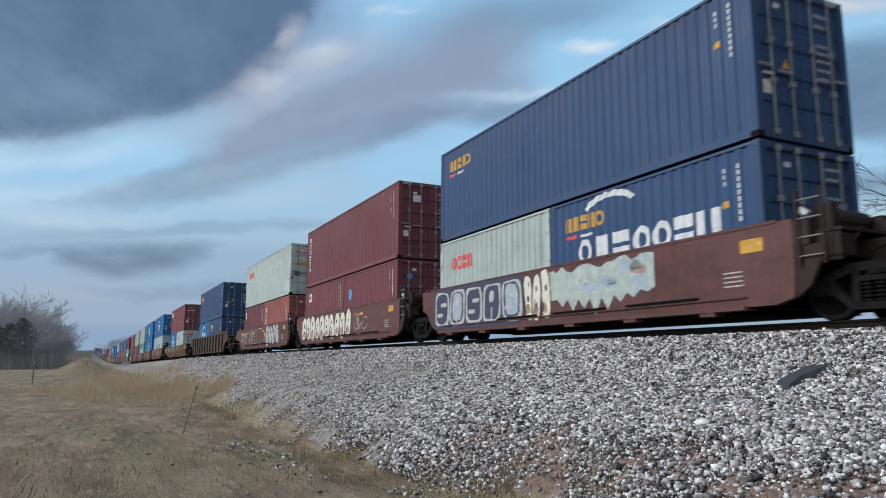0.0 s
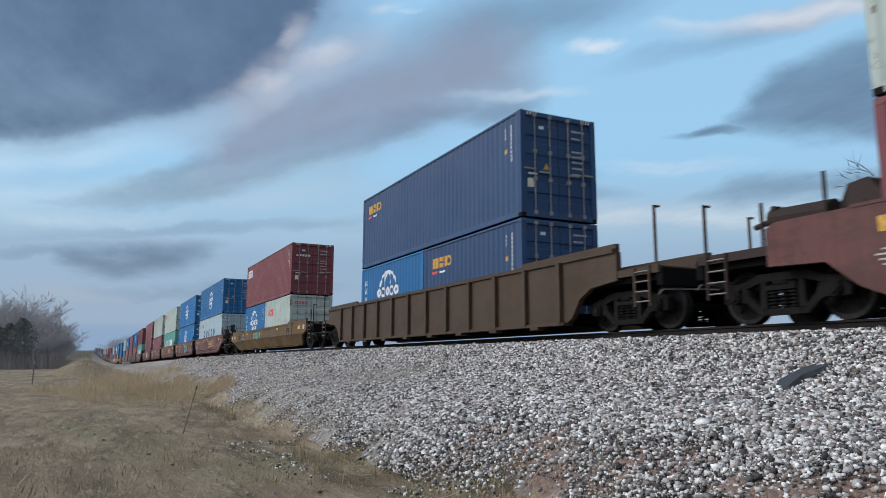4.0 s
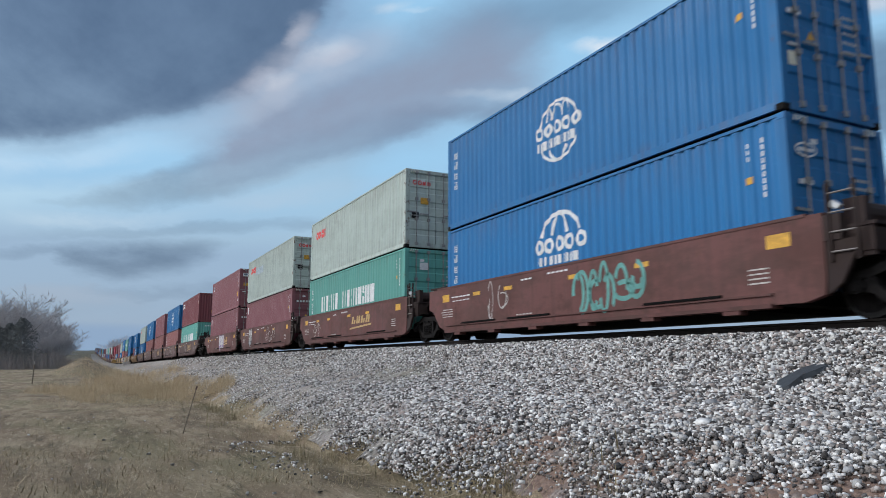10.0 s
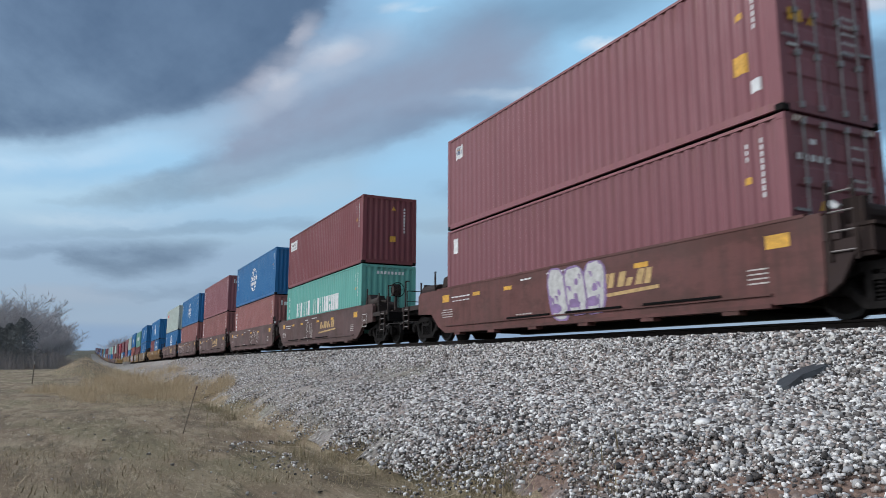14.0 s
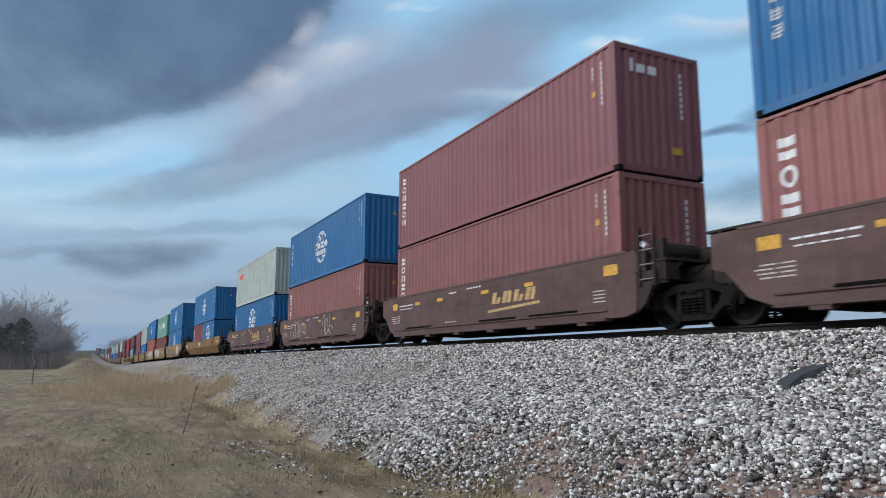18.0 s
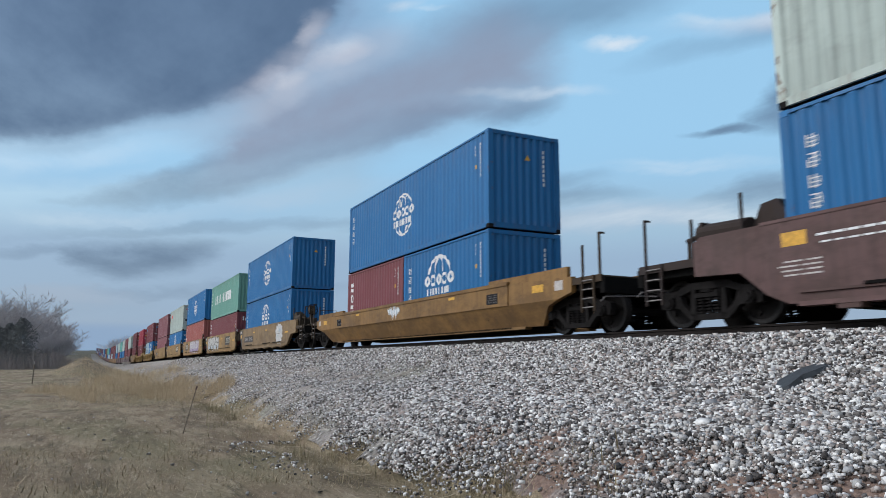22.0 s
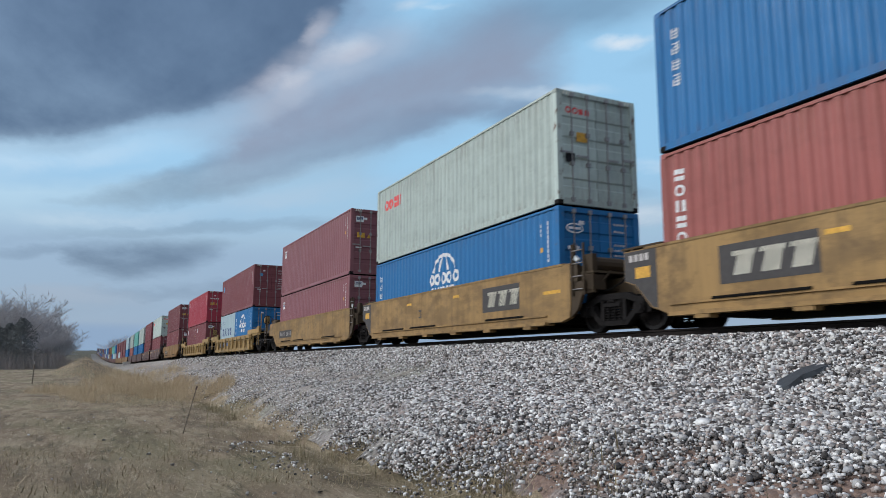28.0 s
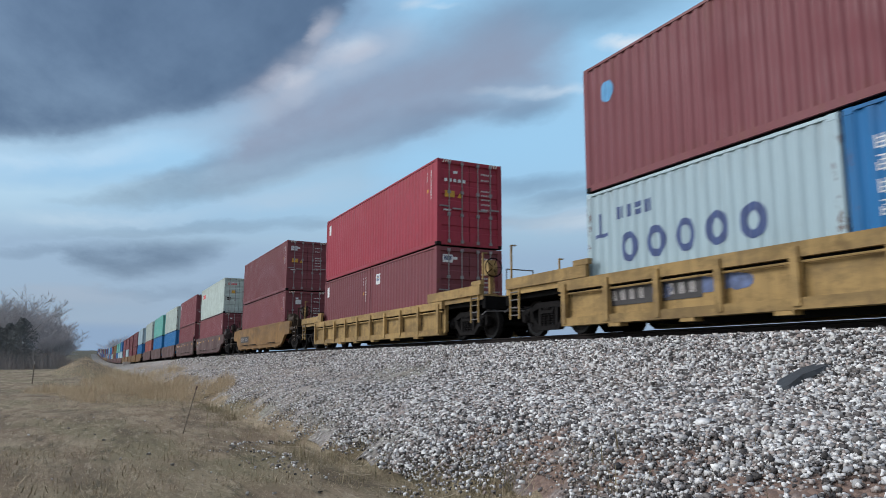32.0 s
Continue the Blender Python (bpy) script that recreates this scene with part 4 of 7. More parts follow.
            yg = s * (plate - 1.35)
            part("gear_box", mesh_of(("gear_box", yg), dark, lambda bm: (prism(bm, [(yg - 0.30, 1.30), (yg - 0.36, 1.70), (yg - 0.12, 2.02), (yg + 0.20, 1.98), (yg + 0.36, 1.66), (yg + 0.30, 1.30)], -1.05, -0.70), rod(bm, (-1.12, yg, 1.60), (-0.62, yg, 1.60), 0.11, 10))), root)
            part("relay_valve", mesh_of(("relay_valve", yg), dark, lambda bm: (box(bm, -0.45, 0.10, yg - 0.16, yg + 0.16, 1.30, 1.74), rod(bm, (-0.18, yg, 1.72), (-0.18, yg, 1.98), 0.10, 10), rod(bm, (0.05, yg, 1.5), (0.75, yg, 1.5), 0.05, 6))), root)
            part("crosswalk", mesh_of(("crosswalk", yg), dark, lambda bm: (box(bm, -1.30, 1.30, yg - 0.45, yg + 0.45, 1.24, 1.31), box(bm, -1.30, -1.24, yg - 0.45, yg + 0.45, 0.95, 1.24))), root)
            part("brake_cylinder", mesh_of(("end_cylinder", s, plate), dark, lambda bm: (rod(bm, (-1.06, s * (plate - 0.95), 1.62), (-1.06, s * (plate + 0.15), 1.66), 0.18, 14), rod(bm, (-1.06, s * (plate + 0.15), 1.66), (-1.02, s * (plate + 0.55), 1.60), 0.05, 8), box(bm, -1.20, -0.92, s * (plate - 0.3) - 0.06, s * (plate - 0.3) + 0.06, 1.18, 1.50), box(bm, -1.20, -0.92, s * (plate + 0.05) - 0.04, s * (plate + 0.05) + 0.04, 1.18, 1.86))), root)
            rail_post(root, dark, -1.26, yg + s * 0.42, 1.3, 2.2, False)
    truck(root, ty, at, detail)


def joint_end(root, mat, dark, s, well, reach, at, own_truck, detail):
    """The end of an articulated unit: a narrow neck over the truck that it shares, with a platform, steps and brake gear."""
    end = 7.0 if s > 0 else 6.72
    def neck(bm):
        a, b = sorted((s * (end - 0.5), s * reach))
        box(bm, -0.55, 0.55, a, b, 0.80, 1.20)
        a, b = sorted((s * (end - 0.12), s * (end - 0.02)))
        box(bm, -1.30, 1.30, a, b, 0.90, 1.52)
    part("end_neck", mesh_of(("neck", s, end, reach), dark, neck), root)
    if s > 0:
        part("end_platform", mesh_of(("jdeck", end), dark, lambda bm: (box(bm, -1.34, 1.34, 6.2, 7.0, 1.50, 1.545), box(bm, -1.34, 1.34, 6.95, 7.02, 1.2, 1.5))), root)
        if detail:
            part("step_grating", mesh_of("step_grating", dark, lambda bm: [box(bm, -1.25 + 0.28 * i, -1.05 + 0.28 * i, 6.15, 7.3, 1.62, 1.66) for i in range(9)] + [box(bm, -1.3, 1.3, 6.3, 6.36, 1.55, 1.62), box(bm, -1.3, 1.3, 6.9, 6.96, 1.55, 1.62)]), root)
    else:
        part("end_platform", mesh_of(("jdeck", end), dark, lambda bm: (box(bm, -1.30, 1.30, -7.45, -6.72, 1.28, 1.33), box(bm, -1.28, -1.2, -7.4, -6.72, 0.85, 1.28))), root)
        if detail:
            part("corner_bracket", mesh_of("corner_bracket", dark, lambda bm: (prism(bm, [(-6.72, 0.34), (-6.95, 0.50), (-7.2, 0.95), (-7.2, 1.12), (-6.72, 1.12)], -1.38, -1.30), box(bm, -1.40, -1.30, -7.0, -6.72, 1.12, 1.50))), root)
            ladder(root, dark, -1.41, -7.25, 0.80, 1.95, 0.42, 4)
            rail_post(root, dark, -1.33, -6.80, 1.3, 2.0, False)
            part("brake_cylinder", mesh_of("brake_cylinder", dark, lambda bm: (rod(bm, (-1.05, -7.05, 1.52), (-0.2, -7.05, 1.52), 0.17, 12), box(bm, -1.15, -1.02, -7.22, -6.88, 1.33, 1.74))), root)
            part("valve_box", mesh_of("valve_box", dark, lambda bm: (box(bm, 0.1, 0.65, -7.2, -6.9, 1.33, 1.66), box(bm, 0.8, 1.2, -7.15, -6.95, 1.33, 1.55))), root)
            def hose(bm):
                pts = [(-1.0, -6.75, 1.15), (-1.05, -7.1, 0.92), (-0.95, -7.5, 0.90), (-0.85, -7.85, 1.05), (-0.8, -8.1, 1.3)]
                for p, q in zip(pts, pts[1:]):
                    rod(bm, p, q, 0.022, 5)
            part("air_hose", mesh_of("joint_hose", BLACK, hose), root)
            for x, z in ((-1.20, 1.0), (-1.12, 1.10), (-0.6, 0.98)):
                def pipe(bm, x=x, z=z):
                    rod(bm, (x, -6.72, z), (x, -7.35, z - 0.06), 0.022, 5)
                    rod(bm, (x, -7.35, z - 0.06), (x + 0.3, -7.45, z + 0.25), 0.022, 5)
                part("brake_pipe", mesh_of(("brake_pipe", x), dark, pipe), root)
            part("valve", mesh_of("joint_valve", dark, lambda bm: (box(bm, -1.30, -0.95, -7.42, -7.10, 0.92, 1.24), rod(bm, (-1.18, -7.26, 1.22), (-1.18, -7.26, 1.28), 0.07, 8))), root)
            part("gusset", mesh_of("gusset", dark, lambda bm: prism(bm, [(-6.72, 1.33), (-6.72, 1.60), (-7.0, 1.66), (-7.40, 1.52), (-7.40, 1.33)], -0.15, 0.05)), root)
            # a small white piece beside the ladder, not a lamp
            part("cap_light", mesh_of("white_cap", WHITE, lambda bm: prism(bm, [(-6.92, 1.57), (-6.98, 1.62), (-6.86, 1.72), (-6.80, 1.64)], -1.36, -1.28)), root)
    if own_truck:
        truck(root, s * reach, at, detail)


# how the side plates end, seen from the side: along, up
END_LINE = {
    ("smooth", "joint", 1): [(5.85, 0.25), (6.30, 0.40), (6.75, 0.86), (7.05, 0.95), (7.05, 1.55)],
    ("smooth", "joint", -1): [(6.35, 0.25), (6.68, 0.34), (6.72, 0.60), (6.72, 1.55)],
    ("smooth", "end", 0): [(6.0, 0.25), (6.4, 0.42), (6.9, 0.82), (7.9, 0.86), (7.9, 1.46), (7.75, 1.55)],
    ("angled", 1.32, 0): [(8.5, 0.22), (9.1, 0.66), (10.1, 0.90), (10.1, 1.25), (7.4, 1.32)],
    ("ribbed", 1.60, 0): [(8.2, 0.22), (8.4, 0.32), (8.7, 0.72), (9.1, 0.92), (9.95, 1.0), (9.95, 1.60)],
    ("ribbed", 1.10, 0): [(6.9, 0.20), (7.0, 0.26), (7.0, 1.10)],
}


def well_car(at, kind, colour, front, rear, detail=True, marks="", well=6.3, reach=10.0):
    """kind: smooth or ribbed or low sides. front, rear: "joint" for an articulated end, "end" for a coupled one."""
    mat = col(colour)
    root = new("well_car")
    what = {"smooth": "smooth-sided", "angled": "angular-sided", "ribbed": "ribbed-sided"}[kind]
    tagged(root, f"{NAMES[colour]} {what} double-stack well car rolling on the rails", "rail car", "well cars of the train")
    top, low = (1.55, 0.25) if kind == "smooth" else (1.32, 0.22) if kind == "angled" else (1.60, 0.22) if colour == "rust" else (1.10, 0.20)
    w = well
    for s in (-1, 1):
        def side(bm, s=s):
            x0, x1 = sorted((s * 1.27, s * 1.40)) if kind != "ribbed" or w > 7 else sorted((s * 1.25, s * 1.345))
            out = [(s_ * y, z) for s_, e in ((1, rear), (-1, front)) for y, z in (END_LINE[(kind, e if kind == "smooth" else top, s_ if e == "joint" and kind == "smooth" else 0)][::s_])]
            prism(bm, out, x0, x1)
            if kind == "angled":
                bmesh.ops.bisect_plane(bm, geom=list(bm.verts) + list(bm.edges) + list(bm.faces), plane_co=(0, 0, 0.78), plane_no=(0, 0, 1))
                for v in bm.verts:
                    if v.co.z < 0.775:
                        v.co.x -= s * (0.78 - v.co.z) * 0.56
        sp = part("side_plate", mesh_of(("side", kind, w, top, s, front, rear), mat, side), root)
        def chord(bm, s=s):
            x0, x1 = sorted((s * 1.27, s * (1.412 if kind == "smooth" else 1.455)))
            e = w + 0.15 if kind == "smooth" else 7.4 if kind == "angled" else 9.9 if w > 7 else 6.95
            box(bm, x0, x1, -e, e, top - (0.16 if kind == "ribbed" and w < 7 else 0.02), top + (0.03 if kind == "smooth" else 0.075))
            if kind == "ribbed" and w < 7:
                rod(bm, (s * 1.42, -e, top - 0.235), (s * 1.42, e, top - 0.235), 0.022, 6)
            if kind == "angled":
                prism(bm, [(-e, top + 0.02), (-e, 0.78), (e, 0.78), (e, top + 0.02)], min(s * 1.40, s * 1.43), max(s * 1.40, s * 1.43))
        part("top_chord", mesh_of(("chord", kind, w, top, s), mat, chord), root)
        def flange(bm, s=s):
            x0, x1 = sorted((s * 1.20, s * 1.47)) if kind != "angled" else sorted((s * 0.92, s * 1.12))
            e = w - 0.5 if kind != "ribbed" else w - 0.1 if w > 7 else 6.8
            box(bm, x0, x1, -e, e, low - 0.05, low + (0.13 if kind == "ribbed" and w < 7 else 0.02))
        part("bottom_flange", mesh_of(("flange", kind, w, low, s), mat, flange), root)
        if detail and s < 0 and kind != "angled":
            n = int(w)
            for i in range(n):
                y = -w + 1.3 + (2 * w - 2.6) * i / (n - 1)
                part("bracket", mesh_of(("bracket", colour), mat, lambda bm: box(bm, -1.46, -1.25, -0.17, 0.17, 0.10, 0.24)), root, Matrix.Translation((0.30 if kind == "angled" else 0, y, low - 0.22)))
        if detail and s < 0 and kind == "smooth":
            xo = -1.40
            part("side_lip", mesh_of(("lip", kind, w, low), mat, lambda bm: box(bm, xo - 0.035, xo + 0.004, -w + 0.5, w - 0.5, low + 0.15, low + 0.185)), root)
            # Black strips on the face stand for the shade in long step slots.
            for i in range(4):
                y = -w + 1.2 + (2 * w - 2.4) * (i + 0.5) / 4
                if (i * 7 + int(at)) % 5:
                    part("side_step", mesh_of("side_step", BLACK, lambda bm: (box(bm, -0.03, 0.0, -0.95, 0.95, 0.0, 0.045), box(bm, -0.055, -0.03, -0.95, 0.95, 0.0, 0.012))), root, Matrix.Translation((xo - 0.003, y, low + 0.188)))
        if kind == "ribbed" and w < 7 and s < 0:
            # A black strip on the panel paints the shadow below the top chord.
            part("chord_gap", mesh_of(("gap", top), BLACK, lambda bm: box(bm, -1.349, -1.33, -6.9, 6.9, top - 0.235, top - 0.16)), root)
        if kind == "ribbed":
            n = 12 if w > 7 else 10
            for i in range(n):
                y = -w + 0.25 + (2 * w - 0.5) * i / (n - 1) if w > 7 else -6.7 + 13.4 * i / (n - 1)
                if detail or s < 0:
                    part("rib", mesh_of(("rib", top, s), mat, lambda bm, s=s: box(bm, min(s * 1.39, s * 1.50), max(s * 1.39, s * 1.50), -0.07, 0.07, low, top)), sp, Matrix.Translation((0, y, 0)))
    part("underframe", mesh_of(("underframe", w), BLACK, lambda bm: box(bm, -1.12, 1.12, -w + 1.15, w - 1.15, 0.195, 0.238)), root)
    n = 7 if detail else 3
    for i in range(n):
        y = -w + 0.4 + (2 * w - 0.8) * i / (n - 1)
        part("floor_beam", mesh_of(("floor_beam", kind == "angled"), BLACK, lambda bm: box(bm, -1.02 if kind == "angled" else -1.32, 1.02 if kind == "angled" else 1.32, -0.2, 0.2, 0.24, FLOOR_UP - 0.004)), root, Matrix.Translation((0, y, 0)))
    if kind == "ribbed" and w < 7:
        for s in (-1, 1):
            for x in (-1.45, 1.35):
                a, b = sorted((s * 5.9, s * 9.3))
                part("end_beam", mesh_of(("raised", s, x), mat, lambda bm, a=a, b=b, x=x: (box(bm, x, x + 0.10, a, b, 1.19, 1.46), box(bm, x - 0.01, x + 0.11, a - 0.1, a + 0.45, 1.46, 1.58))), root)
    if kind == "angled" or (kind == "ribbed" and w > 7):
        for s in (-1, 1):
            for x in (-1.36, 1.26):
                a, b = sorted((s * 6.3, s * 9.9))
                part("end_hood", mesh_of(("hood", s, top, x), mat, lambda bm, a=a, b=b, x=x: box(bm, x, x + 0.10, a, b, top - 0.06, top + 0.18)), root)
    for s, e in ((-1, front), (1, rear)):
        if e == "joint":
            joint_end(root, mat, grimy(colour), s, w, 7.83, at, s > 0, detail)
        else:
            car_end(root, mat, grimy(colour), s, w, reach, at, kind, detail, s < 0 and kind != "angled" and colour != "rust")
    if detail and marks is not None:
        car_marks(root, kind, w, top, low, marks, colour)
    LOADS.append((root, at, 0.0, detail))
    return root


def car_marks(root, kind, w, top, low, marks, colour):
    x = -1.404 if kind != "angled" else -1.434
    if kind == "ribbed" and w < 7:
        x = -1.351
    mk = Marks(x, "flat")
    for s in marks.split():
        if s == "std":
            for y in (-w + 0.35, w - 0.45):
                mk.bar("y", y - 0.22, y + 0.22, top - 0.42, top - 0.20)
            for y in (-w * 0.45, -w * 0.1, w * 0.35, w * 0.62):
                mk.bar("y", y - 0.2, y + 0.2, top - 0.36, top - 0.26)
            for i in range(4):
                mk.bar("f", -w + 0.55, -w + 0.95, low + 0.35 + 0.075 * i, low + 0.375 + 0.075 * i)
                mk.bar("f", w - 0.9, w - 0.55 - 0.08 * (i % 2), low + 0.42 + 0.07 * i, low + 0.445 + 0.07 * i)
                mk.bar("f", w - 0.50 - 0.08 * (i % 2), w - 0.25 + 0.05 * (i % 3), low + 0.42 + 0.07 * i, low + 0.445 + 0.07 * i)
            for i in range(5):
                mk.bar("w", w - 2.0 + 0.24 * i, w - 1.80 + 0.24 * i, top - 0.33, top - 0.295)
                mk.bar("w", w - 1.95 + 0.22 * i, w - 1.78 + 0.22 * i, top - 0.44, top - 0.415)
                mk.bar("w", -0.4 + 0.17 * i, -0.28 + 0.17 * i, top - 0.15, top - 0.11)
                mk.bar("f", w - 5.2 + 0.15 * i, w - 5.09 + 0.15 * i, low + 0.26, low + 0.29)
                if i < 3:
                    mk.bar("w", 1.1 + 0.17 * i, 1.23 + 0.17 * i, top - 0.19, top - 0.15)
        elif s == "swoosh":
            for i in range(4):
                y = -1.0 - 0.55 * i
                mk.bar("o", y - 0.20, y, low + 0.62, low + 0.92, -0.10)
                mk.bar("o", y - 0.42, y - 0.25, low + 0.62, low + (0.92 if i % 2 else 0.78), -0.08)
            mk.put("o", [(-3.3, low + 0.50), (-0.8, low + 0.40), (-0.8, low + 0.47), (-3.3, low + 0.57)])
        elif s == "frame":
            for a0, a1, b0, b1 in ((0.0, 0.5, 0.0, 0.03), (0.0, 0.5, 0.47, 0.5), (0.0, 0.03, 0.0, 0.5), (0.47, 0.5, 0.0, 0.5), (0.15, 0.35, 0.22, 0.28)):
                mk.bar("f", -7.25 + a0, -7.25 + a1, low + 0.45 + b0, low + 0.45 + b1)
        elif s == "ends":
            # reflective tape, stencils and data panels near both ends of an angular car
            for e in (-1, 1):
                mk.length = -1.405
                c = e * 8.75
                mk.bar("y", c - 0.24, c + 0.24, 1.0, 1.18)
                mk.bar("f", e * 9.62 - 0.16, e * 9.62 + 0.16, 0.98, 1.20)
                mk.length = x
                mk.bar("k", e * 6.6 - 0.30, e * 6.6 + 0.30, 0.86, 1.14)
                for i in range(4):
                    mk.bar("f", e * 6.6 - 0.24, e * 6.6 + 0.18, 0.90 + 0.06 * i, 0.925 + 0.06 * i)
                mk.bar("y", e * 4.2 - 0.2, e * 4.2 + 0.2, 1.16, 1.24)
            mk.length = x
        elif s == "plaque":
            mk.bar("d", -4.6, -2.7, low + 0.42, low + 1.08)
            for i in range(3):
                mk.bar("c", -4.45 + 0.56 * i, -4.45 + 0.56 * i + 0.34, low + 0.55, low + 0.94, -0.12)
                mk.bar("c", -4.45 + 0.56 * i - 0.12, -4.45 + 0.56 * i + 0.36, low + 0.87, low + 0.95, -0.02)
        elif s == "plaque2":
            mk.bar("d", 2.7, 4.6, low + 0.42, low + 1.08)
            for i in range(3):
                mk.bar("c", 2.85 + 0.56 * i, 2.85 + 0.56 * i + 0.34, low + 0.55, low + 0.94, -0.12)
                mk.bar("c", 2.85 + 0.56 * i - 0.12, 2.85 + 0.56 * i + 0.36, low + 0.87, low + 0.95, -0.02)
        elif s == "numbers":
            z = low + (0.40 if kind == "smooth" else 0.30)
            mk.bar("d", w - 3.6, w - 0.9, z, z + 0.40)
            for i in range(9):
                if i != 4:
                    mk.bar("f", w - 3.45 + 0.27 * i, w - 3.45 + 0.27 * i + 0.15, z + 0.10, z + 0.31, 0.02)
        elif s == "darkend":
            mk.put("d", [(6.12, low + 0.12), (6.28, 0.41), (6.74, 0.87), (7.04, 0.96), (7.04, 1.53), (6.12, 1.53)])
            mk.length = x - 0.002
            mk.bar("y", 6.30, 6.72, 0.98, 1.20)
            for i in range(4):
                mk.bar("f", 6.34 + 0.15 * i, 6.44 + 0.15 * i, 1.32, 1.46)
            mk.length = x
            mk.bar("y", -w - 0.05, -w + 0.65, 0.92, 1.00)
            mk.bar("y", -1.3, -0.9, top - 0.34, top - 0.26)
            mk.bar("y", 2.2, 2.6, top - 0.34, top - 0.26)
            for a0, a1, b0, b1 in ((0.0, 0.05, 0.0, 0.26), (0.05, 0.2, 0.21, 0.26), (0.05, 0.2, 0.0, 0.05)):
                mk.bar("d", 1.4 + a0, 1.4 + a1, low + 0.50 + b0, low + 0.50 + b1)
        elif s == "bluepatch":
            rnd = random.Random(3)
            for i in range(7):
                mk.length = x - 0.001 * i
                mk.patch("u", 1.9 + 0.30 * i, low + 0.50 + 0.05 * (i % 2), 0.30, 0.15, rnd, 14)
        elif s.startswith("tag_"):
            _, style, seed, a, b = s.split("_")
            mk.length = x - 0.003
            graffiti(mk, style, int(seed), float(a), float(b), low + 0.06 if kind != "angled" else 0.80, top - 0.03)
            mk.length = x
    mk.done(root)


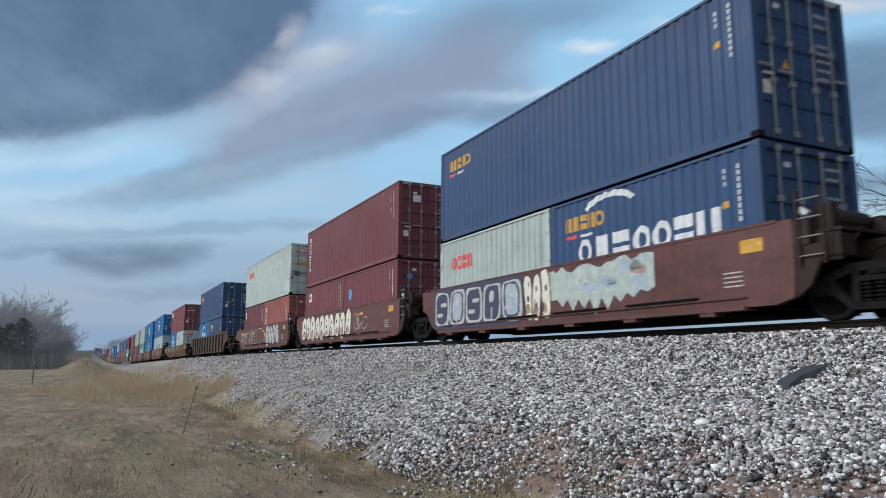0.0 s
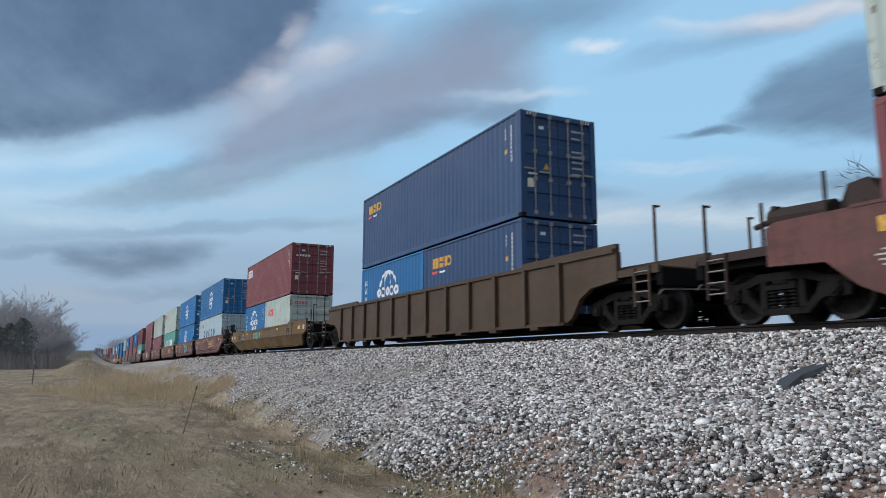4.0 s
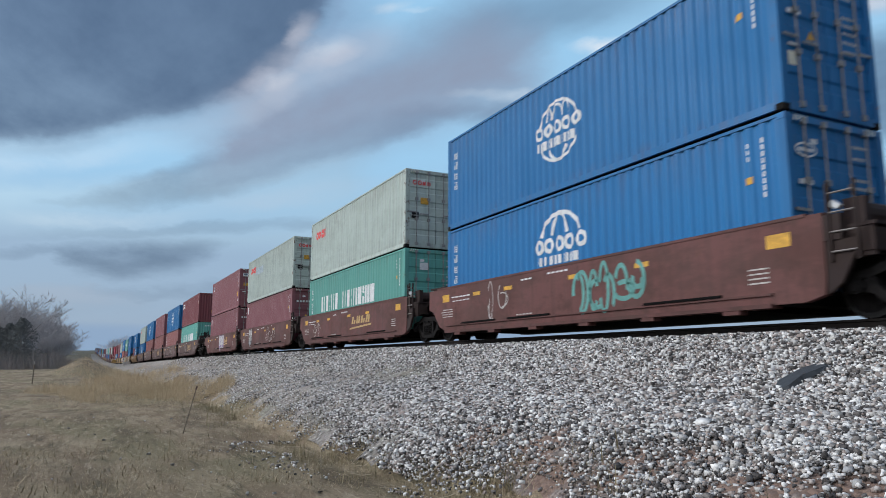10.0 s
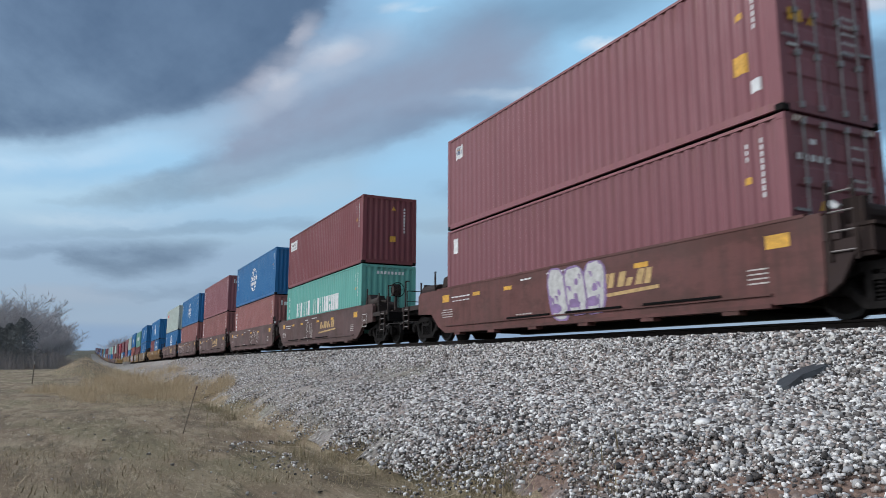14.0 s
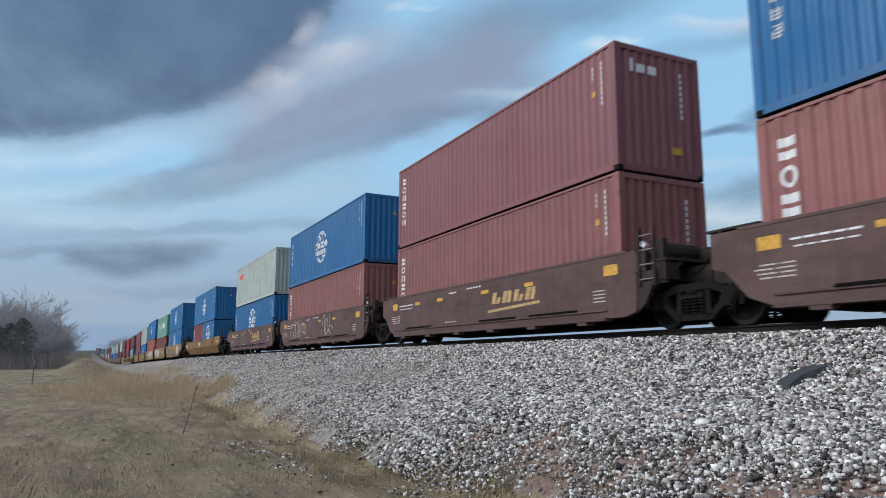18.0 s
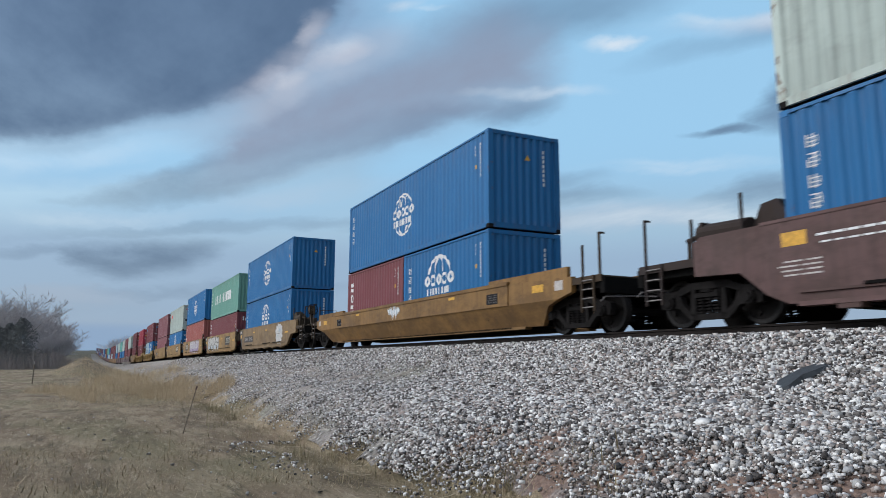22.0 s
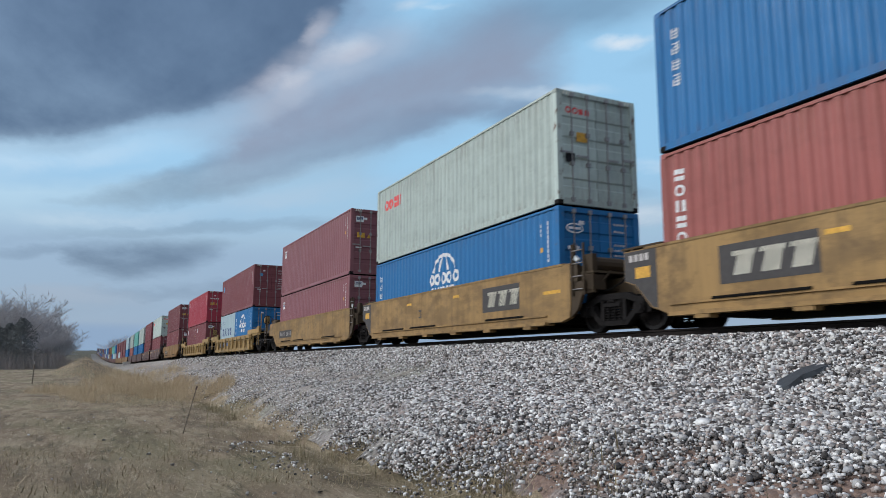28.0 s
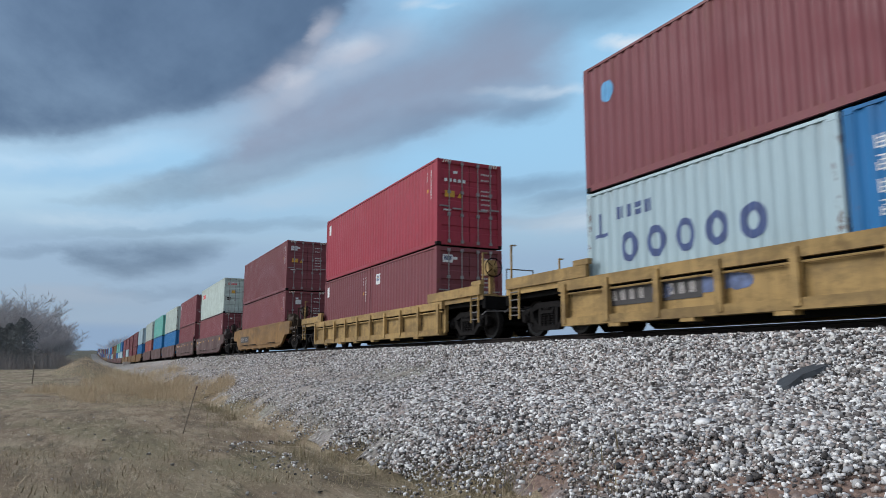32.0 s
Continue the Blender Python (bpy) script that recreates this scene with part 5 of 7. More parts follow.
def graffiti(mk, style, seed, a, b, z0, z1):
    """Sprayed lettering without words: overlapping slanted strokes and loops."""
    rnd = random.Random(seed)
    x = mk.length
    mid, hh = (z0 + z1) / 2, (z1 - z0) / 2

    def blob(ink, cy, cz, ry, rz, power=3.2, lean=0.0, lumps=22, wob=0.05):
        """A plump rounded block."""
        pts = []
        for i in range(lumps):
            a_ = 6.2832 * i / lumps
            c, d = math.cos(a_), math.sin(a_)
            k = 1 + rnd.uniform(-wob, wob)
            z = cz + k * rz * math.copysign(abs(d) ** (2 / power), d)
            pts.append((cy + k * ry * math.copysign(abs(c) ** (2 / power), c) + lean * (z - cz), z))
        mk.put(ink, pts)

    if style == "block":
        n = max(3, round((b - a) / 1.0))
        wd = (b - a) / n
        blob("n", (a + b) / 2, mid, (b - a) / 2 + 0.12, hh, 9.0, 0.0, 40, 0.03)
        for i in range(n):
            y, lean = a + wd * (i + 0.5), rnd.uniform(-0.08, 0.08)
            mk.length = x - 0.002
            blob("q", y, mid, wd * 0.47, hh * 0.86, 4.5, lean)
            mk.length = x - 0.004
            blob("n", y, mid + 0.02, wd * 0.38, hh * 0.74, 4.0, lean)
            mk.length = x - 0.006
            if i % 3 == 0:
                blob("g", y, mid + hh * 0.05, wd * 0.30, hh * 0.66, 4.0, lean)
            mk.length = x - 0.008
            if i % 2:
                blob("q", y, mid + hh * 0.28, wd * 0.12, hh * 0.26, 3.0, lean)
                mk.bar("q", y - 0.03, y + 0.03, mid - hh * 0.70, mid - hh * 0.20)
            else:
                blob("q", y - wd * 0.12, mid + hh * 0.22, wd * 0.20, hh * 0.10, 3.0, lean)
                blob("q", y + wd * 0.12, mid - hh * 0.28, wd * 0.20, hh * 0.10, 3.0, lean)
        mk.length = x
    elif style == "spiky":
        n = 18
        up, dn = [], []
        for i in range(n + 1):
            y = a + (b - a) * i / n
            m = math.sin(math.pi * min(1, max(0.08, i / n)))
            up.append((y, min(z1, mid + hh * (0.70 + 0.28 * rnd.random()))))
            dn.append((y, mid - hh * (0.15 + (0.75 if i % 2 else 0.25) * m * rnd.uniform(0.7, 1.1))))
        for i in range(n):
            mk.put("m" if rnd.random() < 0.85 else "g", [dn[i], dn[i + 1], up[i + 1], up[i]])
        mk.length = x - 0.002
        for _ in range(7):
            blob(rnd.choice("mmeg"), rnd.uniform(a + 0.3, b - 0.3), mid + hh * rnd.uniform(-0.1, 0.6), rnd.uniform(0.15, 0.4), rnd.uniform(0.05, 0.16), 2.2, 0.3, 12, 0.25)
        mk.length = x
    elif style in ("cream", "white", "pink"):
        # plump bodies with a dark or violet outline and small dark counters
        ink, edge, tone = {"cream": ("c", "t", "e"), "white": ("q", "k", "g"), "pink": ("q", "v", "v")}[style]
        n = max(3, round((b - a) / (0.62 if style == "pink" else 0.72)))
        wd = (b - a) / n
        step = 0.0
        for i in range(n):
            y = a + wd * (i + 0.5)
            lean, q = rnd.uniform(-0.22, 0.22), mid + hh * rnd.uniform(-0.06, 0.06)
            ry, rz, pw = wd * rnd.uniform(0.42, 0.50), hh * rnd.uniform(0.84, 0.98), rnd.uniform(2.3, 3.6)
            mk.length = x - step
            blob(edge, y, q, ry + 0.07, rz + 0.045, pw, lean, 22, 0.03)
            mk.length = x - step - 0.0015
            blob(ink, y, q, ry, rz, pw, lean, 22, 0.06)
            mk.length = x - step - 0.003
            blob(tone, y + ry * 0.15, q - rz * 0.55, ry * 0.62, rz * 0.22, 2.2, lean, 12, 0.2)
            for k in range(2 if i % 2 else 1):
                cz = q + rz * ((0.36, -0.30)[k] if i % 2 else rnd.uniform(-0.15, 0.35))
                mk.length = x - step - 0.0045
                blob(edge, y + ry * rnd.uniform(-0.2, 0.2), cz, ry * rnd.uniform(0.16, 0.3), rz * rnd.uniform(0.10, 0.22), 2.2, lean, 12, 0.1)
            for _ in range(2):
                c, cz = y + ry * rnd.uniform(-0.7, 0.5), q + rz * rnd.uniform(-0.7, 0.5)
                mk.put(edge, [(c, cz), (c + 0.03, cz - 0.02), (c + ry * rnd.uniform(0.2, 0.6), cz + rz * rnd.uniform(0.15, 0.4)), (c + 0.02, cz + rz * 0.2)])
            c = y + ry * rnd.choice((-0.55, 0.5))
            mk.bar(edge, c, c + 0.045, q - rz * 0.85, q - rz * rnd.uniform(0.0, 0.3), lean * 0.5)
            step += 0.0065 if i % 2 == 0 else -0.0065
        mk.length = x
    elif style == "splat":
        blob("q", (a + b) / 2, mid, (b - a) / 2, hh * 0.95, 2.6, 0.0, 34, 0.16)
        mk.length = x - 0.002
        for i in range(5):
            blob("g", rnd.uniform(a + 0.3, b - 0.3), mid + hh * rnd.uniform(-0.5, 0.5), rnd.uniform(0.10, 0.25), rnd.uniform(0.04, 0.10), 2.2, 0.4, 12, 0.25)
        mk.length = x - 0.004
        for i in range(6):
            c = a + (b - a) * (0.15 + 0.7 * i / 6)
            mk.put("k", [(c, mid + 0.03 * (i % 2)), (c + 0.17, mid + 0.03 * ((i + 1) % 2)), (c + 0.17, mid + 0.03 * ((i + 1) % 2) + 0.02), (c, mid + 0.03 * (i % 2) + 0.02)])
        mk.length = x
    elif style == "smear":
        for i in range(15):
            y = a + (b - a) * (i + 0.5) / 15
            m = 1 - abs(2 * (i + 0.5) / 15 - 1)
            up, dn = z1 - 0.05 + 0.12 * m * rnd.random(), z1 - 0.25 - (z1 - z0) * 0.65 * m * rnd.uniform(0.3, 1.0)
            mk.put("w" if i % 3 else "g", [(y - 0.05, (up + dn) / 2), (y + rnd.uniform(-0.03, 0.03), dn), (y + 0.06, (up + dn) / 2 + 0.05), (y + rnd.uniform(-0.06, 0.06), up)])
    else:
        ink = {"thin": "f", "aqua": "a", "pale": "f"}[style]
        n = max(2, round((b - a) / 0.5))
        for i in range(n):
            y = a + (b - a) * (i + 0.5) / n
            for k in range(2):
                a0 = rnd.uniform(0, 360)
                mk.arc(ink, y + rnd.uniform(-0.15, 0.15), z0 + (z1 - z0) * rnd.uniform(0.35, 0.65), rnd.uniform(0.12, 0.30), rnd.uniform(0.15, max(0.2, (z1 - z0) * 0.42)), 0.10 if style == "aqua" else 0.034, a0, a0 + rnd.uniform(160, 320))

# ======================= ground, track bed =======================
def bed_height(off, y):
    """Height of the ground and the track bed at that offset from the track's centre."""
    rail = line_z(y)
    far = min(max((y - 170.0) / 150.0, 0.0), 1.0)
    field = (1 - far) * 0.0 + far * (rail - 0.75)
    crest = rail - 0.25
    a = abs(off)
    toe = 6.95 if off < 0 else 6.0
    if a <= 2.25:
        h = crest
    elif a >= toe:
        h = field
    else:
        u = (a - 2.25) / (toe - 2.25)
        u = u + 0.10 * math.sin(2 * math.pi * u) * (1 if off < 0 else 0)
        h = crest + (field - crest) * u
    if off < -toe + 1.0 and 40 < y < 130:
        x = off + line_x(y)
        h += 1.6 * math.exp(-((x + 1.9) / 2.5) ** 2 - ((y - 90) / 13) ** 2)
    if off < -toe:
        h += 0.05 * noise.noise((off * 0.35, y * 0.35, 0)) + 0.12 * noise.noise((off * 0.07, y * 0.07, 3.0)) + far * max(0.0, -(off + 20)) * 0.01
    return h


def sink(o, y):
    """How far the spread stone dives under the soil along its ragged foot."""
    e = -6.35 + 0.75 * noise.noise((o * 0.5, y * 0.45, 11.0)) + 0.45 * noise.noise((o * 1.7, y * 1.7, 4.0))
    return max(0.0, e - o) * 0.28


def sheet(name, offs, ys, lift, rough, mat):
    verts, faces = [], []
    for y in ys:
        cx, bend = line_x(y) if -60 < y < 1700 else line_x(min(max(y, -60), 1700)), 0
        for o in offs:
            z = bed_height(o, min(max(y, -60), 1650)) + lift
            if rough:
                z -= sink(o, y)
                z += rough * noise.noise((o * 2.1, y * 2.1, 7.0)) + rough * 0.6 * noise.noise((o * 7.0, y * 7.0, 1.0))
            verts.append((cx + o, y, z))
    n = len(offs)
    for j in range(len(ys) - 1):
        for i in range(n - 1):
            faces.append((j * n + i, j * n + i + 1, (j + 1) * n + i + 1, (j + 1) * n + i))
    me = bpy.data.meshes.new(name)
    me.from_pydata(verts, [], faces)
    me.polygons.foreach_set("use_smooth", [True] * len(faces))
    me.materials.append(mat)
    return new(name, me)


def steps(*spans):
    out = []
    for a, b, d in spans:
        n = max(1, round((b - a) / d))
        out += [a + (b - a) * i / n for i in range(n)]
    return out + [spans[-1][1]]


def earth(name, dry, soil, green):
    m, n, l, b = nodes_of(name)
    co = n.new("ShaderNodeTexCoord").outputs["Object"]
    big = noise_tex(n, l, co, 0.22, 5, 0.6, (1.0, 0.4, 1.0))
    mid = noise_tex(n, l, co, 1.3, 6, 0.65, (1.0, 0.3, 1.0))
    fine = noise_tex(n, l, co, 22.0, 5, 0.7)
    c = mix(n, l, soil, dry, ramp(n, l, mid, (0.42, 0.0), (0.56, 1.0)))
    c = mix(n, l, c, green, ramp(n, l, big, (0.47, 0.0), (0.56, 0.8)))
    c = mix(n, l, c, c4(0.105, 0.080, 0.056), ramp(n, l, noise_tex(n, l, co, 0.55, 7, 0.72, (1.0, 0.28, 1.0)), (0.50, 0.0), (0.60, 0.7)))
    c = mix(n, l, c, c4(0.36, 0.29, 0.20), ramp(n, l, noise_tex(n, l, co, 0.8, 6, 0.7, (1.0, 0.28, 1.0)), (0.53, 0.0), (0.62, 0.6)))
    c = mix(n, l, c, c4(0.060, 0.056, 0.036), ramp(n, l, noise_tex(n, l, co, 4.2, 6, 0.75, (1.0, 0.16, 1.0)), (0.54, 0.0), (0.64, 0.6)))
    c = mix(n, l, c, c4(0.40, 0.34, 0.25), ramp(n, l, noise_tex(n, l, co, 8.0, 6, 0.75, (1.0, 0.16, 1.0)), (0.55, 0.0), (0.64, 0.7)))
    c = mix(n, l, c, c4(0.03, 0.025, 0.018), ramp(n, l, fine, (0.30, 0.55), (0.5, 0.0)))
    l.new(c, b.inputs["Base Color"])
    b.inputs["Roughness"].default_value = 0.95
    b.inputs["Specular IOR Level"].default_value = 0.15
    bump(n, l, b, fine, 0.7, 0.05)
    return m


SOIL = [(4.72, 8.8, 0.70), (4.85, 7.4, 0.60), (4.85, 5.8, 0.55), (5.2, 5.2, 0.40), (4.65, 4.3, 0.55), (4.95, 3.5, 0.45), (4.3, 6.6, 0.5)]      # x, y, how wide


def gravel(name):
    m, n, l, b = nodes_of(name)
    co = n.new("ShaderNodeTexCoord").outputs["Object"]
    v = n.new("ShaderNodeTexVoronoi")
    v.inputs["Scale"].default_value = 13.0
    l.new(co, v.inputs["Vector"])
    sep = n.new("ShaderNodeSeparateColor")
    l.new(v.outputs["Color"], sep.inputs[0])
    c = ramp(n, l, sep.outputs[0], (0.0, c4(0.07, 0.062, 0.058)), (0.35, c4(0.17, 0.15, 0.14)), (0.7, c4(0.30, 0.275, 0.26)), (1.0, c4(0.50, 0.48, 0.46)))
    # the shade in the gaps between stones is painted by cell distance
    c = mix(n, l, c, c4(0.03, 0.025, 0.02), ramp(n, l, v.outputs["Distance"], (0.35, 0.0), (0.75, 0.85)))
    sxyz = n.new("ShaderNodeSeparateXYZ")
    l.new(co, sxyz.inputs[0])
    reach = n.new("ShaderNodeMapRange")
    reach.inputs[1].default_value, reach.inputs[2].default_value, reach.inputs[3].default_value, reach.inputs[4].default_value = 12.5, 20.0, 0.0, 0.26
    l.new(sxyz.outputs[1], reach.inputs[0])
    soil = n.new("ShaderNodeMath"); soil.operation = "ADD"
    l.new(noise_tex(n, l, co, 0.7, 5, 0.65), soil.inputs[0]); l.new(reach.outputs[0], soil.inputs[1])
    grit = noise_tex(n, l, co, 16.0, 7, 0.8)
    dirt = ramp(n, l, grit, (0.32, c4(0.105, 0.095, 0.088)), (0.48, c4(0.27, 0.247, 0.228)), (0.64, c4(0.46, 0.438, 0.42)))
    tint = noise_tex(n, l, co, 0.28, 4, 0.6)
    dirt = mix(n, l, dirt, mix(n, l, dirt, c4(0.86, 0.90, 0.80), 1.0, "MULTIPLY"), ramp(n, l, tint, (0.50, 0.0), (0.62, 1.0)))
    dirt = mix(n, l, dirt, mix(n, l, dirt, c4(1.0, 0.95, 0.92), 1.0, "MULTIPLY"), ramp(n, l, tint, (0.38, 1.0), (0.50, 0.0)))
    c = mix(n, l, c, dirt, ramp(n, l, soil.outputs[0], (0.46, 0.0), (0.62, 0.95)))
    # washed streaks of soil and thin weeds that run down the slope
    for sc_, tone, lo, hi, am in ((0.9, c4(0.215, 0.165, 0.125), 0.50, 0.60, 0.55), (1.7, c4(0.17, 0.155, 0.10), 0.54, 0.64, 0.5), (3.0, c4(0.10, 0.088, 0.075), 0.53, 0.62, 0.5)):
        run = n.new("ShaderNodeMath"); run.operation = "MULTIPLY"
        l.new(ramp(n, l, noise_tex(n, l, co, sc_, 6, 0.7, (0.45, 1.5, 0.45)), (lo, 0.0), (hi, am)), run.inputs[0])
        l.new(ramp(n, l, reach.outputs[0], (0.0, 0.0), (0.2, 1.0)), run.inputs[1])
        c = mix(n, l, c, tone, run.outputs[0])
    # bare patches of reddish soil at the foot of the slope
    for sx, sy, r in SOIL:
        dv = n.new("ShaderNodeVectorMath"); dv.operation = "DISTANCE"
        l.new(co, dv.inputs[0]); dv.inputs[1].default_value = (sx, sy, 0.55)
        wd = n.new("ShaderNodeMath"); wd.operation = "MULTIPLY_ADD"
        part_r = n.new("ShaderNodeMath"); part_r.operation = "DIVIDE"; part_r.inputs[1].default_value = 3.0 * r
        l.new(noise_tex(n, l, co, 2.2, 6, 0.7), wd.inputs[0]); wd.inputs[1].default_value = 1.4 * r
        l.new(dv.outputs["Value"], wd.inputs[2])
        l.new(wd.outputs[0], part_r.inputs[0])
        c = mix(n, l, c, mix(n, l, c4(0.27, 0.175, 0.135), c4(0.10, 0.070, 0.056), grit), ramp(n, l, part_r.outputs[0], (0.46, 0.95), (0.62, 0.0)))
    l.new(c, b.inputs["Base Color"])
    b.inputs["Roughness"].default_value = 0.9
    inv = n.new("ShaderNodeMath"); inv.operation = "SUBTRACT"; inv.inputs[0].default_value = 1.0
    l.new(v.outputs["Distance"], inv.inputs[1])
    bump(n, l, b, inv.outputs[0], 0.9, 0.05)
    return m


EARTH = earth("dry_grass_ground", c4(0.290, 0.236, 0.162), c4(0.205, 0.153, 0.104), c4(0.196, 0.172, 0.104))
GRAVEL = gravel("grey_ballast")
ground = sheet("ground", steps((-4000, -300, 600), (-300, -60, 20), (-60, -30, 2.5), (-30, -8, 0.6), (-8, 8, 0.25), (8, 40, 4), (40, 4000, 500)),
               steps((-3500, -60, 500), (-60, 0, 4), (0, 45, 0.5), (45, 120, 2), (120, 700, 10), (700, 4500, 190)), -0.05, 0.0, EARTH)
tagged(ground, "dry short winter grass and bare soil beside the track", "ground", kind="structure")
ballast = sheet("ballast_bed", steps((-6.9, -2.2, 0.16), (-2.2, 2.2, 0.4), (2.2, 6.0, 0.5)), steps((-50, 1.5, 2), (1.5, 30, 0.16), (30, 80, 0.4), (80, 900, 5)), 0.0, 0.05, GRAVEL)
tagged(ballast, "grey crushed stone ballast sloping up to the rails", "track bed", kind="structure")


def rails():
    prof = [(-0.075, -0.18), (0.075, -0.18), (0.075, -0.165), (0.012, -0.145), (0.010, -0.045), (0.036, -0.035), (0.036, -0.006), (0.028, 0.0), (-0.028, 0.0), (-0.036, -0.006), (-0.036, -0.035), (-0.010, -0.045), (-0.012, -0.145), (-0.075, -0.165)]
    ys = steps((-50, 60, 2), (60, 900, 8))
    k = len(prof)
    for s in (-1, 1):
        verts, faces, mi = [], [], []
        for y in ys:
            cx, cz = line_x(y) + s * 0.7535, line_z(y)
            verts += [(cx + a, y, cz + b) for a, b in prof]
        for j in range(len(ys) - 1):
            for i in range(k):
                faces.append((j * k + i, j * k + (i + 1) % k, (j + 1) * k + (i + 1) % k, (j + 1) * k + i))
                mi.append(1 if i == 7 else 0)
        me = bpy.data.meshes.new("rail")
        me.from_pydata(verts, [], faces)
        me.materials.append(RAILM)
        me.materials.append(TREAD)
        me.polygons.foreach_set("material_index", mi)
        ob = tagged(new("rail", me), "rusty steel rail with a bright worn head", "rail", "rails of the track", "structure")


rails()
TIEM = plain("weathered_tie_wood", (0.085, 0.068, 0.055), 0.95, 0, 0.4, 9.0, 0.5)
PLATEM = plain("rusty_tie_plate", (0.07, 0.045, 0.03), 0.85, 0.3)


def tie_mesh(bm):
    box(bm, -1.30, 1.30, -0.115, 0.115, -0.36, -0.19)
    bmesh.ops.bevel(bm, geom=list(bm.edges), offset=0.012, segments=1, affect="EDGES")


tie_me = mesh_of("tie", TIEM, tie_mesh)
plate_me = mesh_of("tie_plate", PLATEM, lambda bm: box(bm, -0.18, 0.18, -0.09, 0.09, -0.192, -0.178))
for i in range(150):
    y = -12 + i * 0.5
    tie = tagged(new("railway_tie", tie_me), "weathered dark wooden tie bedded in ballast", "railway tie", "ties of the track")
    tie.matrix_basis = on_line(y)
    if y < 25:
        for s in (-1, 1):
            part("tie_plate", plate_me, tie, Matrix.Translation((s * 0.7535, 0, 0)))

# ======================= stones, grass, trees =======================
def stone_material():
    m, n, l, b = nodes_of("crushed_stone")
    g = n.new("ShaderNodeNewGeometry")
    oi = n.new("ShaderNodeObjectInfo")
    co = n.new("ShaderNodeTexCoord").outputs["Object"]
    add = n.new("ShaderNodeMath"); add.operation = "ADD"
    l.new(g.outputs["Random Per Island"], add.inputs[0]); l.new(oi.outputs["Random"], add.inputs[1])
    fr = n.new("ShaderNodeMath"); fr.operation = "FRACT"
    l.new(add.outputs[0], fr.inputs[0])
    c = ramp(n, l, fr.outputs[0], (0.0, c4(0.045, 0.043, 0.043)), (0.16, c4(0.085, 0.080, 0.080)), (0.30, c4(0.21, 0.195, 0.185)), (0.40, c4(0.35, 0.29, 0.265)), (0.52, c4(0.49, 0.475, 0.455)),
             (0.62, c4(0.24, 0.25, 0.27)), (0.72, c4(0.62, 0.615, 0.605)), (0.90, c4(0.80, 0.80, 0.79)), (1.0, c4(0.13, 0.12, 0.12)))
    f = noise_tex(n, l, co, 30.0, 5, 0.7)
    c = mix(n, l, c, c4(0.18, 0.15, 0.13), ramp(n, l, f, (0.52, 0.0), (0.75, 0.6)))
    big = noise_tex(n, l, co, 0.55, 4, 0.6)
    c = mix(n, l, c, c4(0.19, 0.14, 0.11), ramp(n, l, big, (0.56, 0.0), (0.74, 0.32)))
    l.new(c, b.inputs["Base Color"])
    b.inputs["Roughness"].default_value = 0.9
    b.inputs["Specular IOR Level"].default_value = 0.2
    bump(n, l, b, f, 0.6, 0.012)
    return m


STONE = stone_material()


def rock_shapes(count, seed):
    """Chipped angular lumps about one metre across: verts and faces of each."""
    rnd = random.Random(seed)
    out = []
    for _ in range(count):
        bm = bmesh.new()
        sc = (rnd.uniform(0.85, 1.2), rnd.uniform(0.6, 0.95), rnd.uniform(0.50, 0.80))
        for k in range(8):
            bm.verts.new([0.40 * c * (1 if k >> i & 1 else -1) * rnd.uniform(0.5, 1.35) for i, c in enumerate(sc)])
        hull = bmesh.ops.convex_hull(bm, input=list(bm.verts))
        bmesh.ops.delete(bm, geom=[e for e in hull["geom_interior"] if isinstance(e, bmesh.types.BMVert)], context="VERTS")
        bmesh.ops.triangulate(bm, faces=list(bm.faces))
        bm.verts.index_update()
        vs = np.array([v.co[:] for v in bm.verts], np.float32)
        fs = np.array([[v.index for v in f.verts] for f in bm.faces], np.int32)
        bm.free()
        out.append((vs, fs))
    return out


def scatter_mesh(name, shapes, places, mat):
    """places: rows of x, y, z, size, turn, lean, shape. One mesh of them all."""
    vs, fs, base = [], [], 0
    for k, (sv, sf) in enumerate(shapes):
        p = places[places[:, 6].astype(int) == k]
        if not len(p):
            continue
        ct, st, cl, sl = np.cos(p[:, 4]), np.sin(p[:, 4]), np.cos(p[:, 5]), np.sin(p[:, 5])
        x, y, z = (sv[None, :, i] * p[:, 3, None] for i in range(3))
        y2, z2 = y * cl[:, None] - z * sl[:, None], y * sl[:, None] + z * cl[:, None]
        x3, y3 = x * ct[:, None] - y2 * st[:, None], x * st[:, None] + y2 * ct[:, None]
        w = np.stack([x3 + p[:, 0, None], y3 + p[:, 1, None], z2 + p[:, 2, None]], 2).reshape(-1, 3)
        f = (sf[None] + (np.arange(len(p)) * len(sv))[:, None, None] + base).reshape(-1, sf.shape[1])
        vs.append(w); fs.append(f)
        base += len(w)
    v, f = np.concatenate(vs).astype(np.float32), np.concatenate(fs).astype(np.int32)
    k = f.shape[1]
    me = bpy.data.meshes.new(name)
    me.vertices.add(len(v)); me.vertices.foreach_set("co", v.ravel())
    me.loops.add(f.size); me.loops.foreach_set("vertex_index", f.ravel())
    me.polygons.add(len(f)); me.polygons.foreach_set("loop_start", np.arange(len(f), dtype=np.int32) * k)
    me.update(calc_edges=True)
    me.materials.append(mat)
    return me


